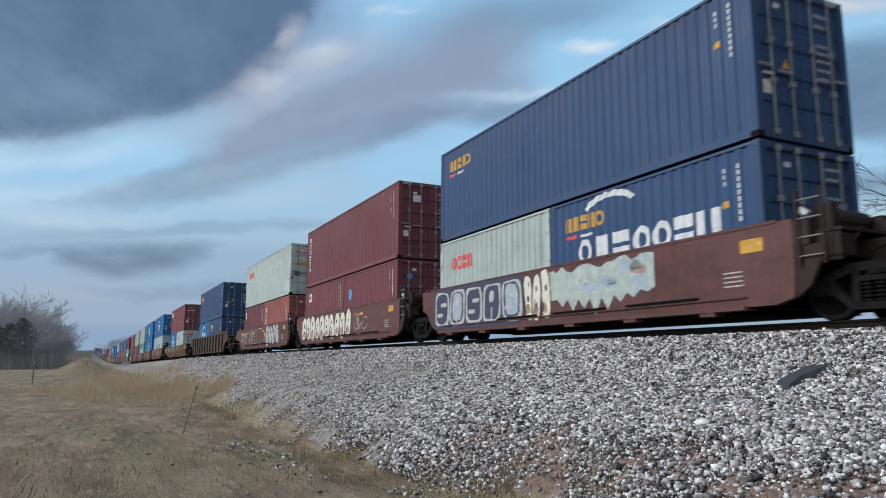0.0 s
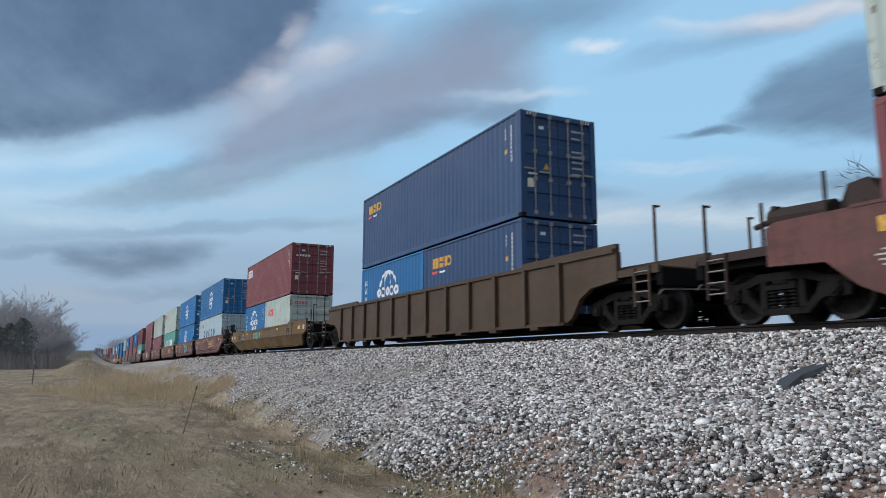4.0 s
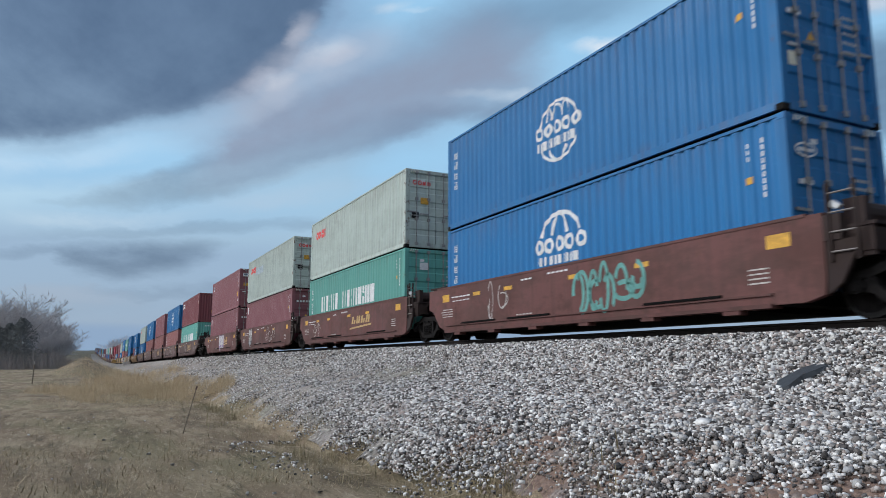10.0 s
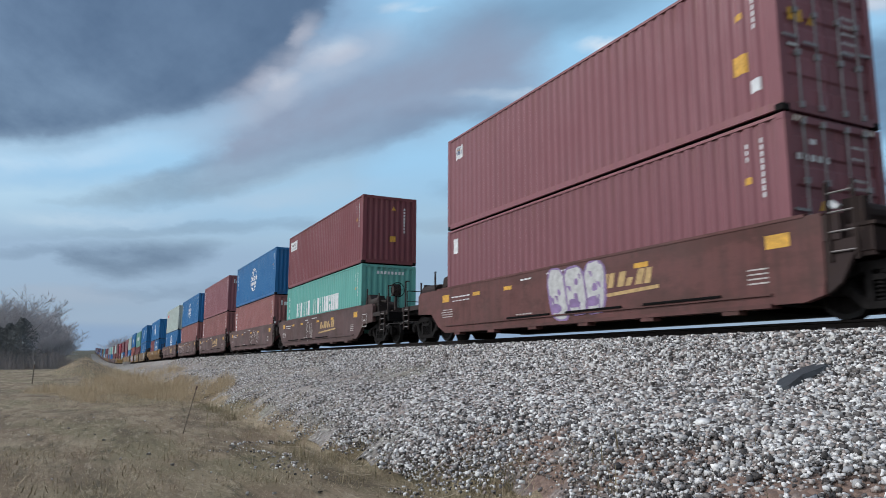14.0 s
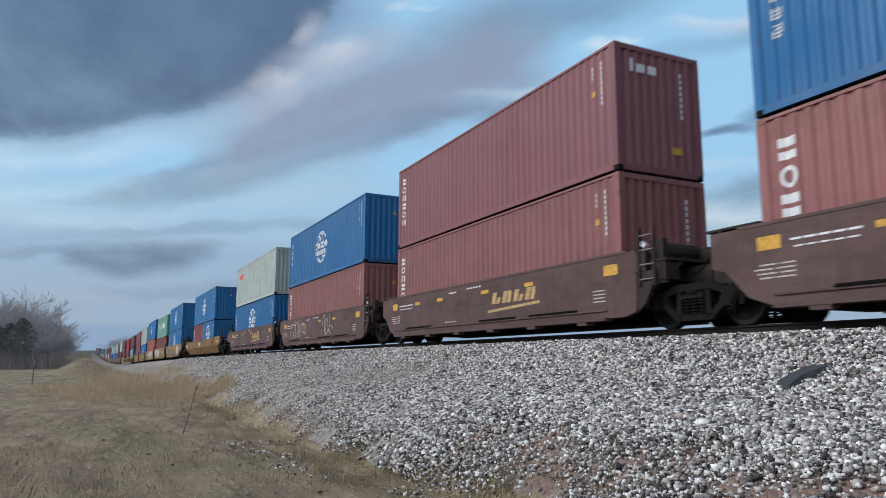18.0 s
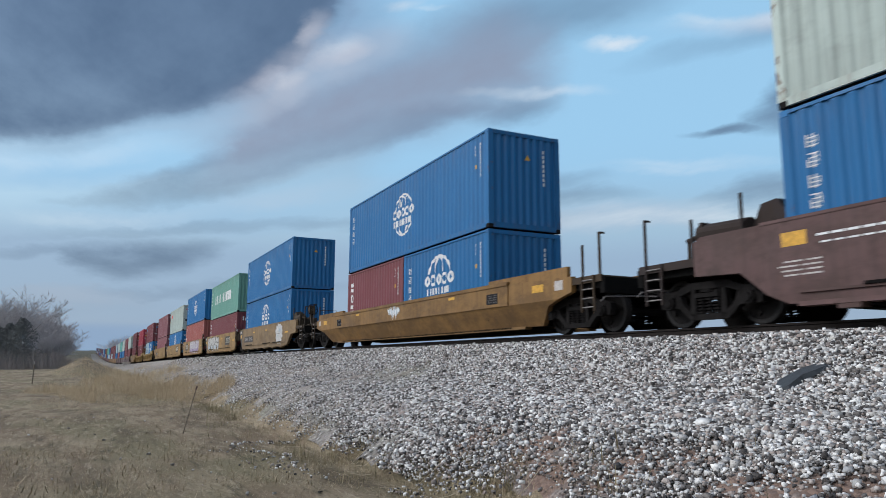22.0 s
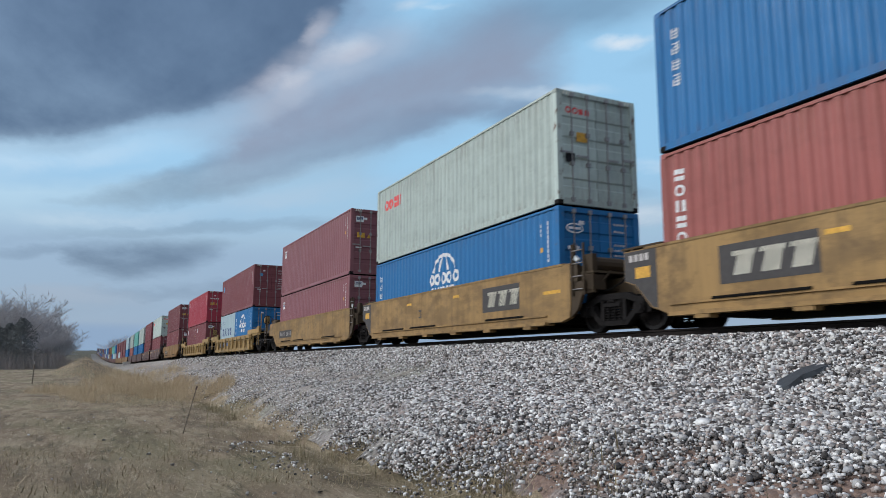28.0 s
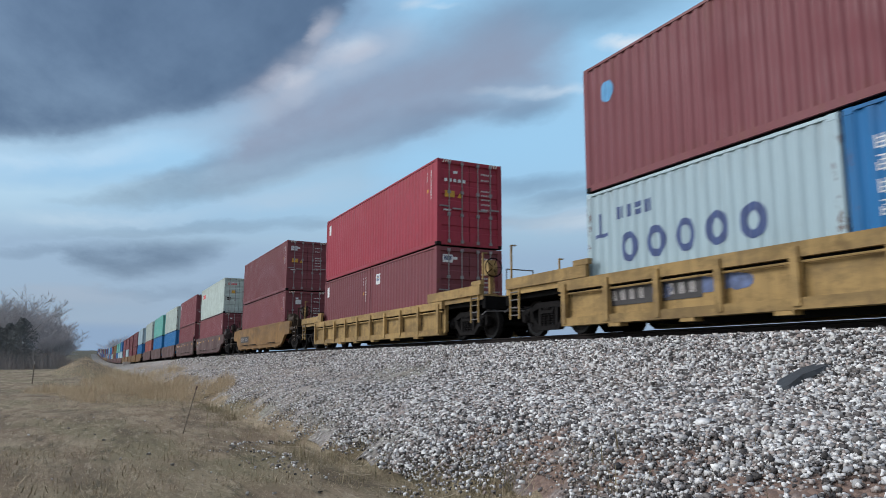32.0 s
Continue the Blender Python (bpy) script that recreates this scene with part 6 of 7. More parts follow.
def bed_grid():
    """Track bed heights on a fine grid, to set many small things quickly."""
    offs, ys = np.arange(-30, 3.01, 0.1), np.arange(0, 110.1, 0.5)
    z = np.array([[bed_height(o, y) for o in offs] for y in ys])
    cx = np.array([line_x(y) for y in ys])
    def at(o, y):
        i, j = np.clip((y - 0) / 0.5, 0, len(ys) - 1.001), np.clip((o + 30) / 0.1, 0, len(offs) - 1.001)
        i0, j0 = i.astype(int), j.astype(int)
        a, b = i - i0, j - j0
        h = z[i0, j0] * (1 - a) * (1 - b) + z[i0 + 1, j0] * a * (1 - b) + z[i0, j0 + 1] * (1 - a) * b + z[i0 + 1, j0 + 1] * a * b
        return np.interp(y, ys, cx) + o, h
    return at


BED = bed_grid()
rng = np.random.default_rng(5)


def patchy(o, y, s, seed):
    return np.array([noise.noise((a * s, b * s, seed)) for a, b in zip(o, y)])


def ballast_stones():
    spots = []
    for y0, y1, per, size in ((1.5, 8, 2350, 0.038), (8, 15, 2150, 0.037), (15, 26, 1300, 0.038), (26, 45, 320, 0.046), (45, 80, 60, 0.055)):
        k = int((y1 - y0) * 5.4 * per)
        o = -1.35 - 5.6 * rng.random(k)
        y = y0 + (y1 - y0) * rng.random(k)
        n1 = patchy(o, y, 0.55, 2.0)
        edge = -6.98 + 0.45 * n1
        loose = np.clip((y - 12.5 + 4.0 * n1) / 6.0, 0, 1) * np.clip((-3.0 - o + 0.8 * n1) / 0.7, 0, 1)
        thin = np.clip((o - edge) / 0.7, 0.0, 1.0) * (1 - 0.82 * loose) * np.clip(1 - 0.45 * np.clip((-6.0 - o) / 0.5, 0, 1) * np.clip(0.5 + 2.5 * n1, 0, 1), 0.4, 1)
        x, z = BED(o, y)
        for sx, sy, r in SOIL:
            thin = thin * (1 - 0.86 * np.exp(-((x - sx) ** 2 + (y - sy) ** 2) / (1.15 * r) ** 2))
        keep = rng.random(k) < thin
        o, y, x, z, loose = o[keep], y[keep], x[keep], z[keep], loose[keep]
        k = len(o)
        s = size * np.exp(rng.normal(0, 0.32, k)) * (1 - 0.35 * loose)
        z = z + s * 0.15 + rng.random(k) * 0.035 - 0.02 * loose
        spots.append(np.stack([x, y, z, s, rng.random(k) * 6.283, rng.normal(0, 0.75, k), rng.integers(0, 12, k)], 1))
    # small stray gravel over the soil of the lower slope and its foot
    for k, a, b in ((20000, 2.5, 16.0), (14000, 12.0, 30.0), (5000, 28.0, 50.0)):
        o, y = (-5.4 - 1.1 * rng.exponential(0.6, k)) if a < 10 else (-2.9 - 4.3 * rng.random(k) ** 0.9), a + (b - a) * rng.random(k)
        keep = patchy(o, y, 0.8, 14.0) > -0.15 + 0.35 * (o < -6.4)
        x, _ = BED(o, y)
        for sx, sy, r in SOIL:
            keep &= rng.random(k) > 0.6 * np.exp(-((x - sx) ** 2 + (y - sy) ** 2) / r ** 2)
        o, y = o[keep], y[keep]
        k = len(o)
        x, z = BED(o, y)
        spots.append(np.stack([x, y, z - 0.02 * (o < -6.6), 0.024 * np.exp(rng.normal(0, 0.35, k)) * (1 + y / 40), rng.random(k) * 6.283, rng.normal(0, 0.4, k), rng.integers(0, 12, k)], 1))
    p = np.concatenate(spots)
    shapes = rock_shapes(12, 3)
    # the stones by the toe and the lower slope, which lie nearest to the eye, one by one
    d = np.hypot(p[:, 0], p[:, 1])
    order = np.argsort(d)
    near, rest = p[order[:280]], p[order[280:]]
    pile = tagged(new("ballast_stones", scatter_mesh("ballast_stones", shapes, rest, STONE)), "loose crushed grey, white and pinkish ballast stones on the slope", "ballast", kind="stuff")
    singles = []
    for sv, sf in shapes:
        me = bpy.data.meshes.new("stone")
        me.from_pydata([tuple(map(float, v)) for v in sv], [], [tuple(map(int, f)) for f in sf])
        me.materials.append(STONE)
        singles.append(me)
    for x, y, z, s, a, b, k in near:
        ob = new("stone", singles[int(k)])
        ob.parent = ballast
        ob.matrix_basis = Matrix.LocRotScale((x, y, z), Euler((b, 0, a)), (s, s, s))


ballast_stones()


def blade_shapes(count, seed, wide, bend):
    rnd = random.Random(seed)
    out = []
    for _ in range(count):
        b = rnd.uniform(0.1, bend)
        w = wide * rnd.uniform(0.7, 1.3)
        v = [(-w, 0, -0.06), (w, 0, -0.06), (w * 0.8, b * 0.25, 0.5), (-w * 0.8, b * 0.25, 0.5), (0.15 * w, b, 0.95), (-0.15 * w, b, 0.95)]
        out.append((np.array(v, np.float32), np.array([(0, 1, 2, 3), (3, 2, 4, 5)], np.int32)))
    return out


def straw(name, stops, green=0.6):
    m, n, l, b = nodes_of(name)
    g = n.new("ShaderNodeNewGeometry")
    c = ramp(n, l, g.outputs["Random Per Island"], *stops)
    co = n.new("ShaderNodeTexCoord").outputs["Object"]
    c = mix(n, l, c, c4(0.145, 0.128, 0.066), ramp(n, l, noise_tex(n, l, co, 0.22, 4, 0.6), (0.48, 0.0), (0.66, green)))
    l.new(c, b.inputs["Base Color"])
    b.inputs["Roughness"].default_value = 0.85
    b.inputs["Specular IOR Level"].default_value = 0.2
    return m


STRAW = straw("dry_grass_blades", ((0.0, c4(0.19, 0.154, 0.10)), (0.4, c4(0.30, 0.242, 0.162)), (0.75, c4(0.385, 0.315, 0.215)), (1.0, c4(0.50, 0.42, 0.305))))
TALL = straw("tall_straw", ((0.0, c4(0.40, 0.31, 0.20)), (0.5, c4(0.50, 0.395, 0.262)), (1.0, c4(0.60, 0.49, 0.345))), 0.25)
TUFT = straw("tuft_straw", ((0.0, c4(0.13, 0.112, 0.066)), (0.5, c4(0.22, 0.185, 0.112)), (1.0, c4(0.38, 0.315, 0.21))), 0.7)


def grasses():
    spots = []
    for y0, y1, per, h in ((4, 9, 640, 0.046), (9, 16, 480, 0.048), (16, 24, 150, 0.046)):
        wide = 17
        k = int((y1 - y0) * wide * per)
        o = -5.4 - wide * rng.random(k)
        y = y0 + (y1 - y0) * rng.random(k)
        n1 = patchy(o, y, 0.8, 4.0)
        keep = rng.random(k) < np.clip(0.75 + 1.1 * n1, 0.12, 1.0) * np.clip((-o - 5.4) / 1.3, 0.05, 1)
        o, y, n1 = o[keep], y[keep], n1[keep]
        k = len(o)
        x, z = BED(o, y)
        s = h * np.exp(rng.normal(0, 0.35, k)) * (1 + 0.6 * np.clip(n1, 0, 1))
        spots.append(np.stack([x, y, z - 0.05, s, rng.random(k) * 6.283, rng.choice([-1.0, 1.0], k) * rng.uniform(0.7, 1.45, k), rng.integers(0, 6, k)], 1))
    tagged(new("short_grass", scatter_mesh("short_grass", blade_shapes(6, 8, 0.05, 0.9), np.concatenate(spots), STRAW)), "short dry brown winter grass on the field", "grass", kind="stuff")
    # ragged taller tufts along the toe of the slope
    k = 60000
    y = 3 + 42 * rng.random(k) ** 1.6
    o = -6.85 + rng.normal(0, 0.62, k)
    keep = patchy(o, y, 1.1, 6.0) > -0.15
    o, y = o[keep], y[keep]
    x, z = BED(o, y)
    s = 0.085 * np.exp(rng.normal(0, 0.45, len(o))) * np.clip(0.7 + 1.3 * patchy(o, y, 0.9, 31.0), 0.35, 1.5)
    tagged(new("toe_grass", scatter_mesh("toe_grass", blade_shapes(6, 9, 0.02, 1.1), np.stack([x, y, z - 0.05, s, rng.random(len(o)) * 6.283, rng.normal(0, 0.9, len(o)), rng.integers(0, 6, len(o))], 1), TUFT)),
           "pale dry tufts of grass at the foot of the ballast", "grass", kind="stuff")
    # the stand of tall straw beside the bank
    spots = []
    for cx, cy, rx, ry, h, k in ((0.8, 38, 2.6, 9, 0.34, 16000), (3.0, 38, 1.6, 9, 0.42, 12000), (-1.4, 42, 2.2, 6, 0.26, 8000), (4.3, 30, 0.5, 2.0, 0.30, 1600), (2.0, 56, 3.5, 9, 0.45, 10000), (0.0, 80, 4.5, 14, 0.35, 9000), (1.0, 30, 3.5, 5, 0.13, 6000)):
        a, r = rng.random(k) * 6.283, np.sqrt(rng.random(k))
        x, y = cx + rx * r * np.cos(a), cy + ry * r * np.sin(a)
        o = x - np.interp(y, [0, 40, 80, 110], [line_x(0), line_x(40), line_x(80), line_x(110)])
        _, z = BED(o, y)
        s = 1.25 * h * np.exp(rng.normal(-0.1, 0.25, k)) * (1 - 0.45 * r ** 3) * np.clip(0.85 + 1.0 * patchy(x, y * 0.5, 0.55, 21.0) + 0.5 * patchy(x, y, 1.6, 8.0), 0.3, 1.5)
        spots.append(np.stack([x, y, z - 0.05, s, rng.random(k) * 6.283, rng.normal(0, 0.8, k), rng.integers(0, 6, k)], 1))
    tagged(new("tall_grass", scatter_mesh("tall_grass", blade_shapes(6, 10, 0.009, 1.0), np.concatenate(spots), TALL)), "stand of tall straw-coloured dry grass below the bank", "grass", kind="stuff")


grasses()

# Paled and greyed: the haze of distance is put into these colours.
BARK = plain("grey_brown_bark", (0.27, 0.25, 0.245), 0.95, 0, 0.35, 5.0, 0.4)
TWIGM = plain("hazed_twigs", (0.43, 0.41, 0.415), 0.95, 0, 0.3, 3.0, 0.2)
NEEDLEM = plain("dark_evergreen_foliage", (0.155, 0.165, 0.165), 0.95, 0, 0.5, 2.0, 0.2)


def branches(rnd, height, levels, spread, trunk_r, droop=0.0):
    """Segments of a bare tree: (start, end, radius at start, radius at end, level)."""
    segs = []
    def grow(p, d, length, r, lev):
        k = 3 if lev == 0 else 2
        for i in range(k):
            q = p + d * (length / k)
            r2 = r * (0.86 if i < k - 1 else 0.75)
            segs.append((p.copy(), q.copy(), r, r2, lev))
            if lev < levels and (lev > 0 or i > 0):
                for _ in range(rnd.choice((1, 2, 2) if lev else (2, 3))):
                    side = Vector((rnd.uniform(-1, 1), rnd.uniform(-1, 1), rnd.uniform(-0.1, 0.6))).normalized()
                    nd = (d * (1 - spread) + side * spread).normalized()
                    grow(q, nd, length * rnd.uniform(0.55, 0.8), r2 * 0.62, lev + 1)
            p, r = q, r2
            d = (d + Vector((rnd.uniform(-0.22, 0.22), rnd.uniform(-0.22, 0.22), rnd.uniform(-0.05, 0.12) - droop * lev))).normalized()
        if lev < levels:
            grow(p, d, length * 0.7, r * 0.75, lev + 1)
    grow(Vector((0, 0, 0)), Vector((rnd.uniform(-0.08, 0.08), rnd.uniform(-0.08, 0.08), 1)).normalized(), height * 0.42, trunk_r, 0)
    return segs


def tubes(name, segs, mat, sides):
    verts, faces = [], []
    for p, q, r0, r1, _ in segs:
        d = (q - p).normalized()
        u = d.orthogonal().normalized()
        w = d.cross(u)
        b = len(verts)
        for c, r in ((p, r0), (q, r1)):
            for i in range(sides):
                a = 2 * math.pi * i / sides
                verts.append(c + r * (math.cos(a) * u + math.sin(a) * w))
        for i in range(sides):
            faces.append((b + i, b + (i + 1) % sides, b + sides + (i + 1) % sides, b + sides + i))
    me = bpy.data.meshes.new(name)
    me.from_pydata(verts, [], faces)
    me.materials.append(mat)
    return me


def slips(name, segs, mat):
    """Thin tapering twigs."""
    verts, faces = [], []
    for p, q, r0, r1, _ in segs:
        u = (q - p).orthogonal().normalized() * r0 * 1.2
        b = len(verts)
        verts += [p - u, p + u, q]
        faces.append((b, b + 1, b + 2))
    me = bpy.data.meshes.new(name)
    me.from_pydata(verts, [], faces)
    me.materials.append(mat)
    return me


def bare_tree(x, y, z, height, seed, levels=4, spread=0.62, twigs=True, label="leafless grey-brown tree beyond the field", twig=None, droop=0.0):
    twig = twig or TWIGM
    rnd = random.Random(seed)
    segs = branches(rnd, height, levels, spread, height * 0.022, droop)
    root = tagged(new("bare_tree"), label, "tree", "bare trees")
    root.matrix_basis = pose(x, y, z, 0, 0, rnd.uniform(0, 360))
    part("trunk", tubes("trunk", [s for s in segs if s[4] <= 1], BARK, 6), root)
    part("branchwork", tubes("branchwork", [s for s in segs if s[4] > 1], twig, 3), root)
    if twigs:
        fine = []
        for p, q, r0, r1, lev in segs:
            if lev >= levels - 1:
                for _ in range(5):
                    a = p.lerp(q, rnd.random())
                    d = (q - p).normalized() + Vector((rnd.uniform(-0.8, 0.8), rnd.uniform(-0.8, 0.8), rnd.uniform(-0.4, 0.8)))
                    fine.append((a, a + d.normalized() * height * rnd.uniform(0.03, 0.075), max(r1 * 0.5, 0.012), 0.008, 9))
        part("crown", slips("crown", fine, twig), root)
    return root


def evergreen(x, y, z, height, seed):
    rnd = random.Random(seed)
    root = tagged(new("evergreen_tree"), "dark rounded evergreen tree among bare trees", "tree", "evergreens")
    root.matrix_basis = pose(x, y, z)
    part("trunk", tubes("trunk", [(Vector((0, 0, -0.2)), Vector((0, 0, height * 0.7)), height * 0.03, height * 0.01, 0)], BARK, 6), root)
    verts, faces = [], []
    for _ in range(5200):
        a, h = rnd.uniform(0, 6.283), rnd.random()
        rr = height * 0.40 * (1.05 - h) ** 0.7 * math.sqrt(rnd.random()) * (1 + 0.30 * math.sin(3 * a + 7 * h + seed) + 0.25 * math.sin(11 * h + 2 * a))
        c = Vector((rr * math.cos(a), rr * math.sin(a), height * (0.10 + 0.88 * h)))
        s = height * rnd.uniform(0.012, 0.030)
        d = [Vector((rnd.uniform(-1, 1), rnd.uniform(-1, 1), rnd.uniform(-1, 1))) * s for _ in range(3)]
        b = len(verts)
        verts += [c + k for k in d]
        faces.append((b, b + 1, b + 2))
    me = bpy.data.meshes.new("crown")
    me.from_pydata(verts, [], faces)
    me.materials.append(NEEDLEM)
    part("crown", me, root)
    return root


def woods():
    rnd = random.Random(4)
    def az(px):
        return _yaw + math.atan((px - 784) / 1253.8)
    # the line of trees at the end of the field
    for px, d, h, s in ((-60, 150, 11.5, 1), (-20, 140, 11.0, 2), (10, 160, 12.0, 3), (36, 150, 11.0, 4), (56, 145, 12.6, 5), (74, 160, 11.0, 6), (90, 150, 9.6, 7), (104, 158, 9.6, 8), (110, 165, 8.6, 9),
                        (-110, 150, 12.0, 10), (26, 185, 12.0, 11), (82, 190, 12.0, 12), (62, 175, 12.0, 13), (100, 185, 10.5, 14), (0, 180, 12.5, 15), (116, 190, 8.0, 16), (112, 150, 6.5, 17), (96, 145, 6.0, 18), (80, 142, 6.5, 19), (64, 150, 6.5, 20), (48, 160, 7.0, 25), (118, 160, 5.5, 26), (122, 172, 6.0, 27)):
        a = az(px)
        bare_tree(d * math.sin(a), d * math.cos(a), -0.1, h, s)
    for px, d, h, s in ((22, 138, 7.6, 1), (44, 136, 8.4, 2), (5, 140, 7.0, 3), (-30, 138, 7.8, 4), (-75, 140, 8.0, 5)):
        a = az(px)
        evergreen(d * math.sin(a), d * math.cos(a), -0.1, h, s)
    # low thicket at their feet
    verts, faces = [], []
    for _ in range(16000):
        px = rnd.uniform(-160, 140)
        d = rnd.uniform(128, 175)
        a = az(px)
        c = Vector((d * math.sin(a), d * math.cos(a), -0.1))
        hh = rnd.uniform(0.8, 4.2) * (0.55 if px > 120 else 1)
        q = c + Vector((rnd.uniform(-1.3, 1.3), rnd.uniform(-1.3, 1.3), hh))
        w = Vector((rnd.uniform(-1, 1), rnd.uniform(-1, 1), 0)).normalized() * rnd.uniform(0.012, 0.03)
        b = len(verts)
        verts += [c - w, c + w, q]
        faces.append((b, b + 1, b + 2))
    me = bpy.data.meshes.new("thicket")
    me.from_pydata(verts, [], faces)
    # lightened for the same painted haze as the trees above it
    me.materials.append(plain("hazed_brush", (0.25, 0.225, 0.215), 0.95, 0, 0.4, 0.3, 0.2))
    tagged(new("thicket", me), "tangled bare brush below the far trees", "brush", kind="stuff")
    # beyond the bend of the line
    for px, d, h, s in ((186, 420, 12, 21), (196, 400, 13.5, 22), (206, 430, 13, 23), (214, 410, 10, 24)):
        a = az(px)
        bare_tree(d * math.sin(a) + 6, d * math.cos(a), line_z(d) - 1.2, h, s, 4)
    # behind the train, with twigs of a darker colour
    for px, d, h, s in ((1858, 36, 10.2, 31), (2080, 44, 11.0, 32)):
        a = az(px)
        bare_tree(d * math.sin(a), d * math.cos(a), -0.1, h, s, 4, 0.55, True, "leafless tree on the far side of the train", plain("dark_bare_twigs", (0.055, 0.048, 0.046), 0.95, 0, 0.3, 3.0, 0.2), 0.08)


woods()


def hills():
    """A low blue ridge on the horizon."""
    verts, faces = [], []
    n = 60
    for i in range(n + 1):
        a = radians(-25 + 70 * i / n)
        h = 26 + 20 * noise.noise((i * 0.21, 0, 2.0)) + 8 * noise.noise((i * 0.8, 0, 5.0))
        for r, z in ((4000, -4), (4150, h * 0.6), (4300, h), (4400, -4)):
            verts.append((r * math.sin(a), r * math.cos(a), z))
    for i in range(n):
        for k in range(3):
            faces.append((i * 4 + k, i * 4 + k + 1, i * 4 + k + 5, i * 4 + k + 4))
    me = bpy.data.meshes.new("hills")
    me.from_pydata(verts, [], faces)
    # the blue of the distant air is put into the hills' own colour
    me.materials.append(plain("hazy_blue_hills", (0.30, 0.40, 0.55), 1.0, 0, 0.1, 0.01))
    tagged(new("backdrop_hills", me), "low hazy blue hills on the horizon", "hills", kind="structure")


hills()


# ======================= small things beside the track =======================
def on_bed(o, y):
    x, z = BED(np.array([o]), np.array([y]))
    return float(x[0]), float(z[0])


def small_things():
    # a dark slab of rubber on the stones
    rub = plain("dark_rubber", (0.035, 0.042, 0.05), 0.7, 0, 0.3, 20.0, 0.3)
    def slab(bm):
        out = [(-0.36, -0.10), (-0.30, -0.17), (-0.05, -0.15), (0.10, -0.19), (0.28, -0.18), (0.34, -0.09), (0.29, 0.02), (0.35, 0.10), (0.20, 0.17), (0.02, 0.12), (-0.20, 0.15), (-0.35, 0.06)]
        lo = [bm.verts.new((x, y, -0.02 + 0.02 * math.sin(5 * x))) for x, y in out]
        hi = [bm.verts.new((x * 0.93, y * 0.9, 0.035 + 0.02 * math.sin(7 * x + 2))) for x, y in out]
        bm.faces.new(lo[::-1]); bm.faces.new(hi)
        for i in range(len(lo)):
            bm.faces.new((lo[i], lo[(i + 1) % len(lo)], hi[(i + 1) % len(lo)], hi[i]))
    ob = tagged(new("rubber_slab", mesh_of("rubber_slab", rub, slab)), "torn dark rubber slab lying on the ballast", "debris")
    ob.matrix_basis = SLAB_POSE
    wood = plain("weathered_stick", (0.16, 0.13, 0.10), 0.9, 0, 0.3, 12.0)
    red = plain("dull_brown_knob", (0.10, 0.055, 0.045), 0.8)
    # marker post at the field's edge
    p = tagged(new("marker_post"), "thin grey marker post with a pale top standing in the grass", "post")
    p.matrix_basis = pose(-4.2, 55.0, -0.05)
    part("shaft", mesh_of("shaft", wood, lambda bm: rod(bm, (0, 0, -0.2), (0.05, 0, 1.30), 0.036, 6)), p)
    part("cap", mesh_of("cap", plain("pale_post_top", (0.34, 0.33, 0.32), 0.8), lambda bm: rod(bm, (0.05, 0, 1.28), (0.055, 0, 1.48), 0.042, 6)), p)
    p2 = tagged(new("marker_post", mesh_of("short_post", wood, lambda bm: rod(bm, (0, 0, -0.2), (0, 0, 1.2), 0.10, 6))), "short dark post before the brush", "post")
    p2.matrix_basis = pose(-9.0 + 8.0, 112.0, 0)
    # leaning stake in the grass
    s = tagged(new("stake"), "thin leaning stake stuck in the grass", "stake")
    s.matrix_basis = pose(1.78, 17.8, 0.0)
    part("shaft", mesh_of("stake_shaft", wood, lambda bm: rod(bm, (0, 0, -0.1), (0.27, 0.15, 0.98), 0.011, 6)), s)
    # a short brown sleeve stands in for the knob at its top
    part("band", mesh_of("stake_knob", red, lambda bm: rod(bm, (0.245, 0.137, 0.89), (0.268, 0.149, 0.97), 0.019, 6)), s)
    # a pale block beside the far rails
    b = tagged(new("concrete_block", mesh_of("concrete_block", plain("pale_concrete", (0.5, 0.46, 0.42), 0.9), lambda bm: (box(bm, -0.75, 0.75, -0.6, 0.6, -0.3, 0.55), bmesh.ops.bevel(bm, geom=list(bm.edges), offset=0.08, segments=1, affect="EDGES")))), "pale concrete block beside the rails", "block")
    b.matrix_basis = pose(line_x(165) - 2.6, 165.0, line_z(165) - 0.3)
    # scattered pale pebbles and litter in the grass
    rnd = random.Random(9)
    dry = plain("dry_stalk", (0.42, 0.35, 0.25), 0.9, 0, 0.3, 10.0)
    for i in range(16):
        y = rnd.uniform(6.8, 15.0)
        o = rnd.uniform(-7.2, -5.9)
        x, z = on_bed(o, y)
        bm = bmesh.new()
        p0 = Vector((0, 0, 0.05))
        d0 = Vector((rnd.uniform(-1, 1), rnd.uniform(-1, 1), 0)).normalized()
        ln_ = rnd.uniform(0.12, 0.24)
        for k in range(4):
            o2 = o + p0.x + d0.x * ln_
            p1 = Vector((p0.x + d0.x * ln_, p0.y + d0.y * ln_, on_bed(o2, y + p0.y + d0.y * ln_)[1] - z + rnd.uniform(0.03, 0.09)))
            rod(bm, p0, p1, 0.006 - 0.001 * k, 5)
            if k == 2 and i % 2:
                rod(bm, p1, p1 + Vector((rnd.uniform(-0.1, 0.1), rnd.uniform(-0.1, 0.1), 0.06)), 0.003, 4)
            p0, d0 = p1, (d0 + Vector((rnd.uniform(-0.3, 0.3), rnd.uniform(-0.3, 0.3), 0))).normalized()
        me = bpy.data.meshes.new("fallen_stalk")
        bm.to_mesh(me)
        bm.free()
        me.materials.append(dry)
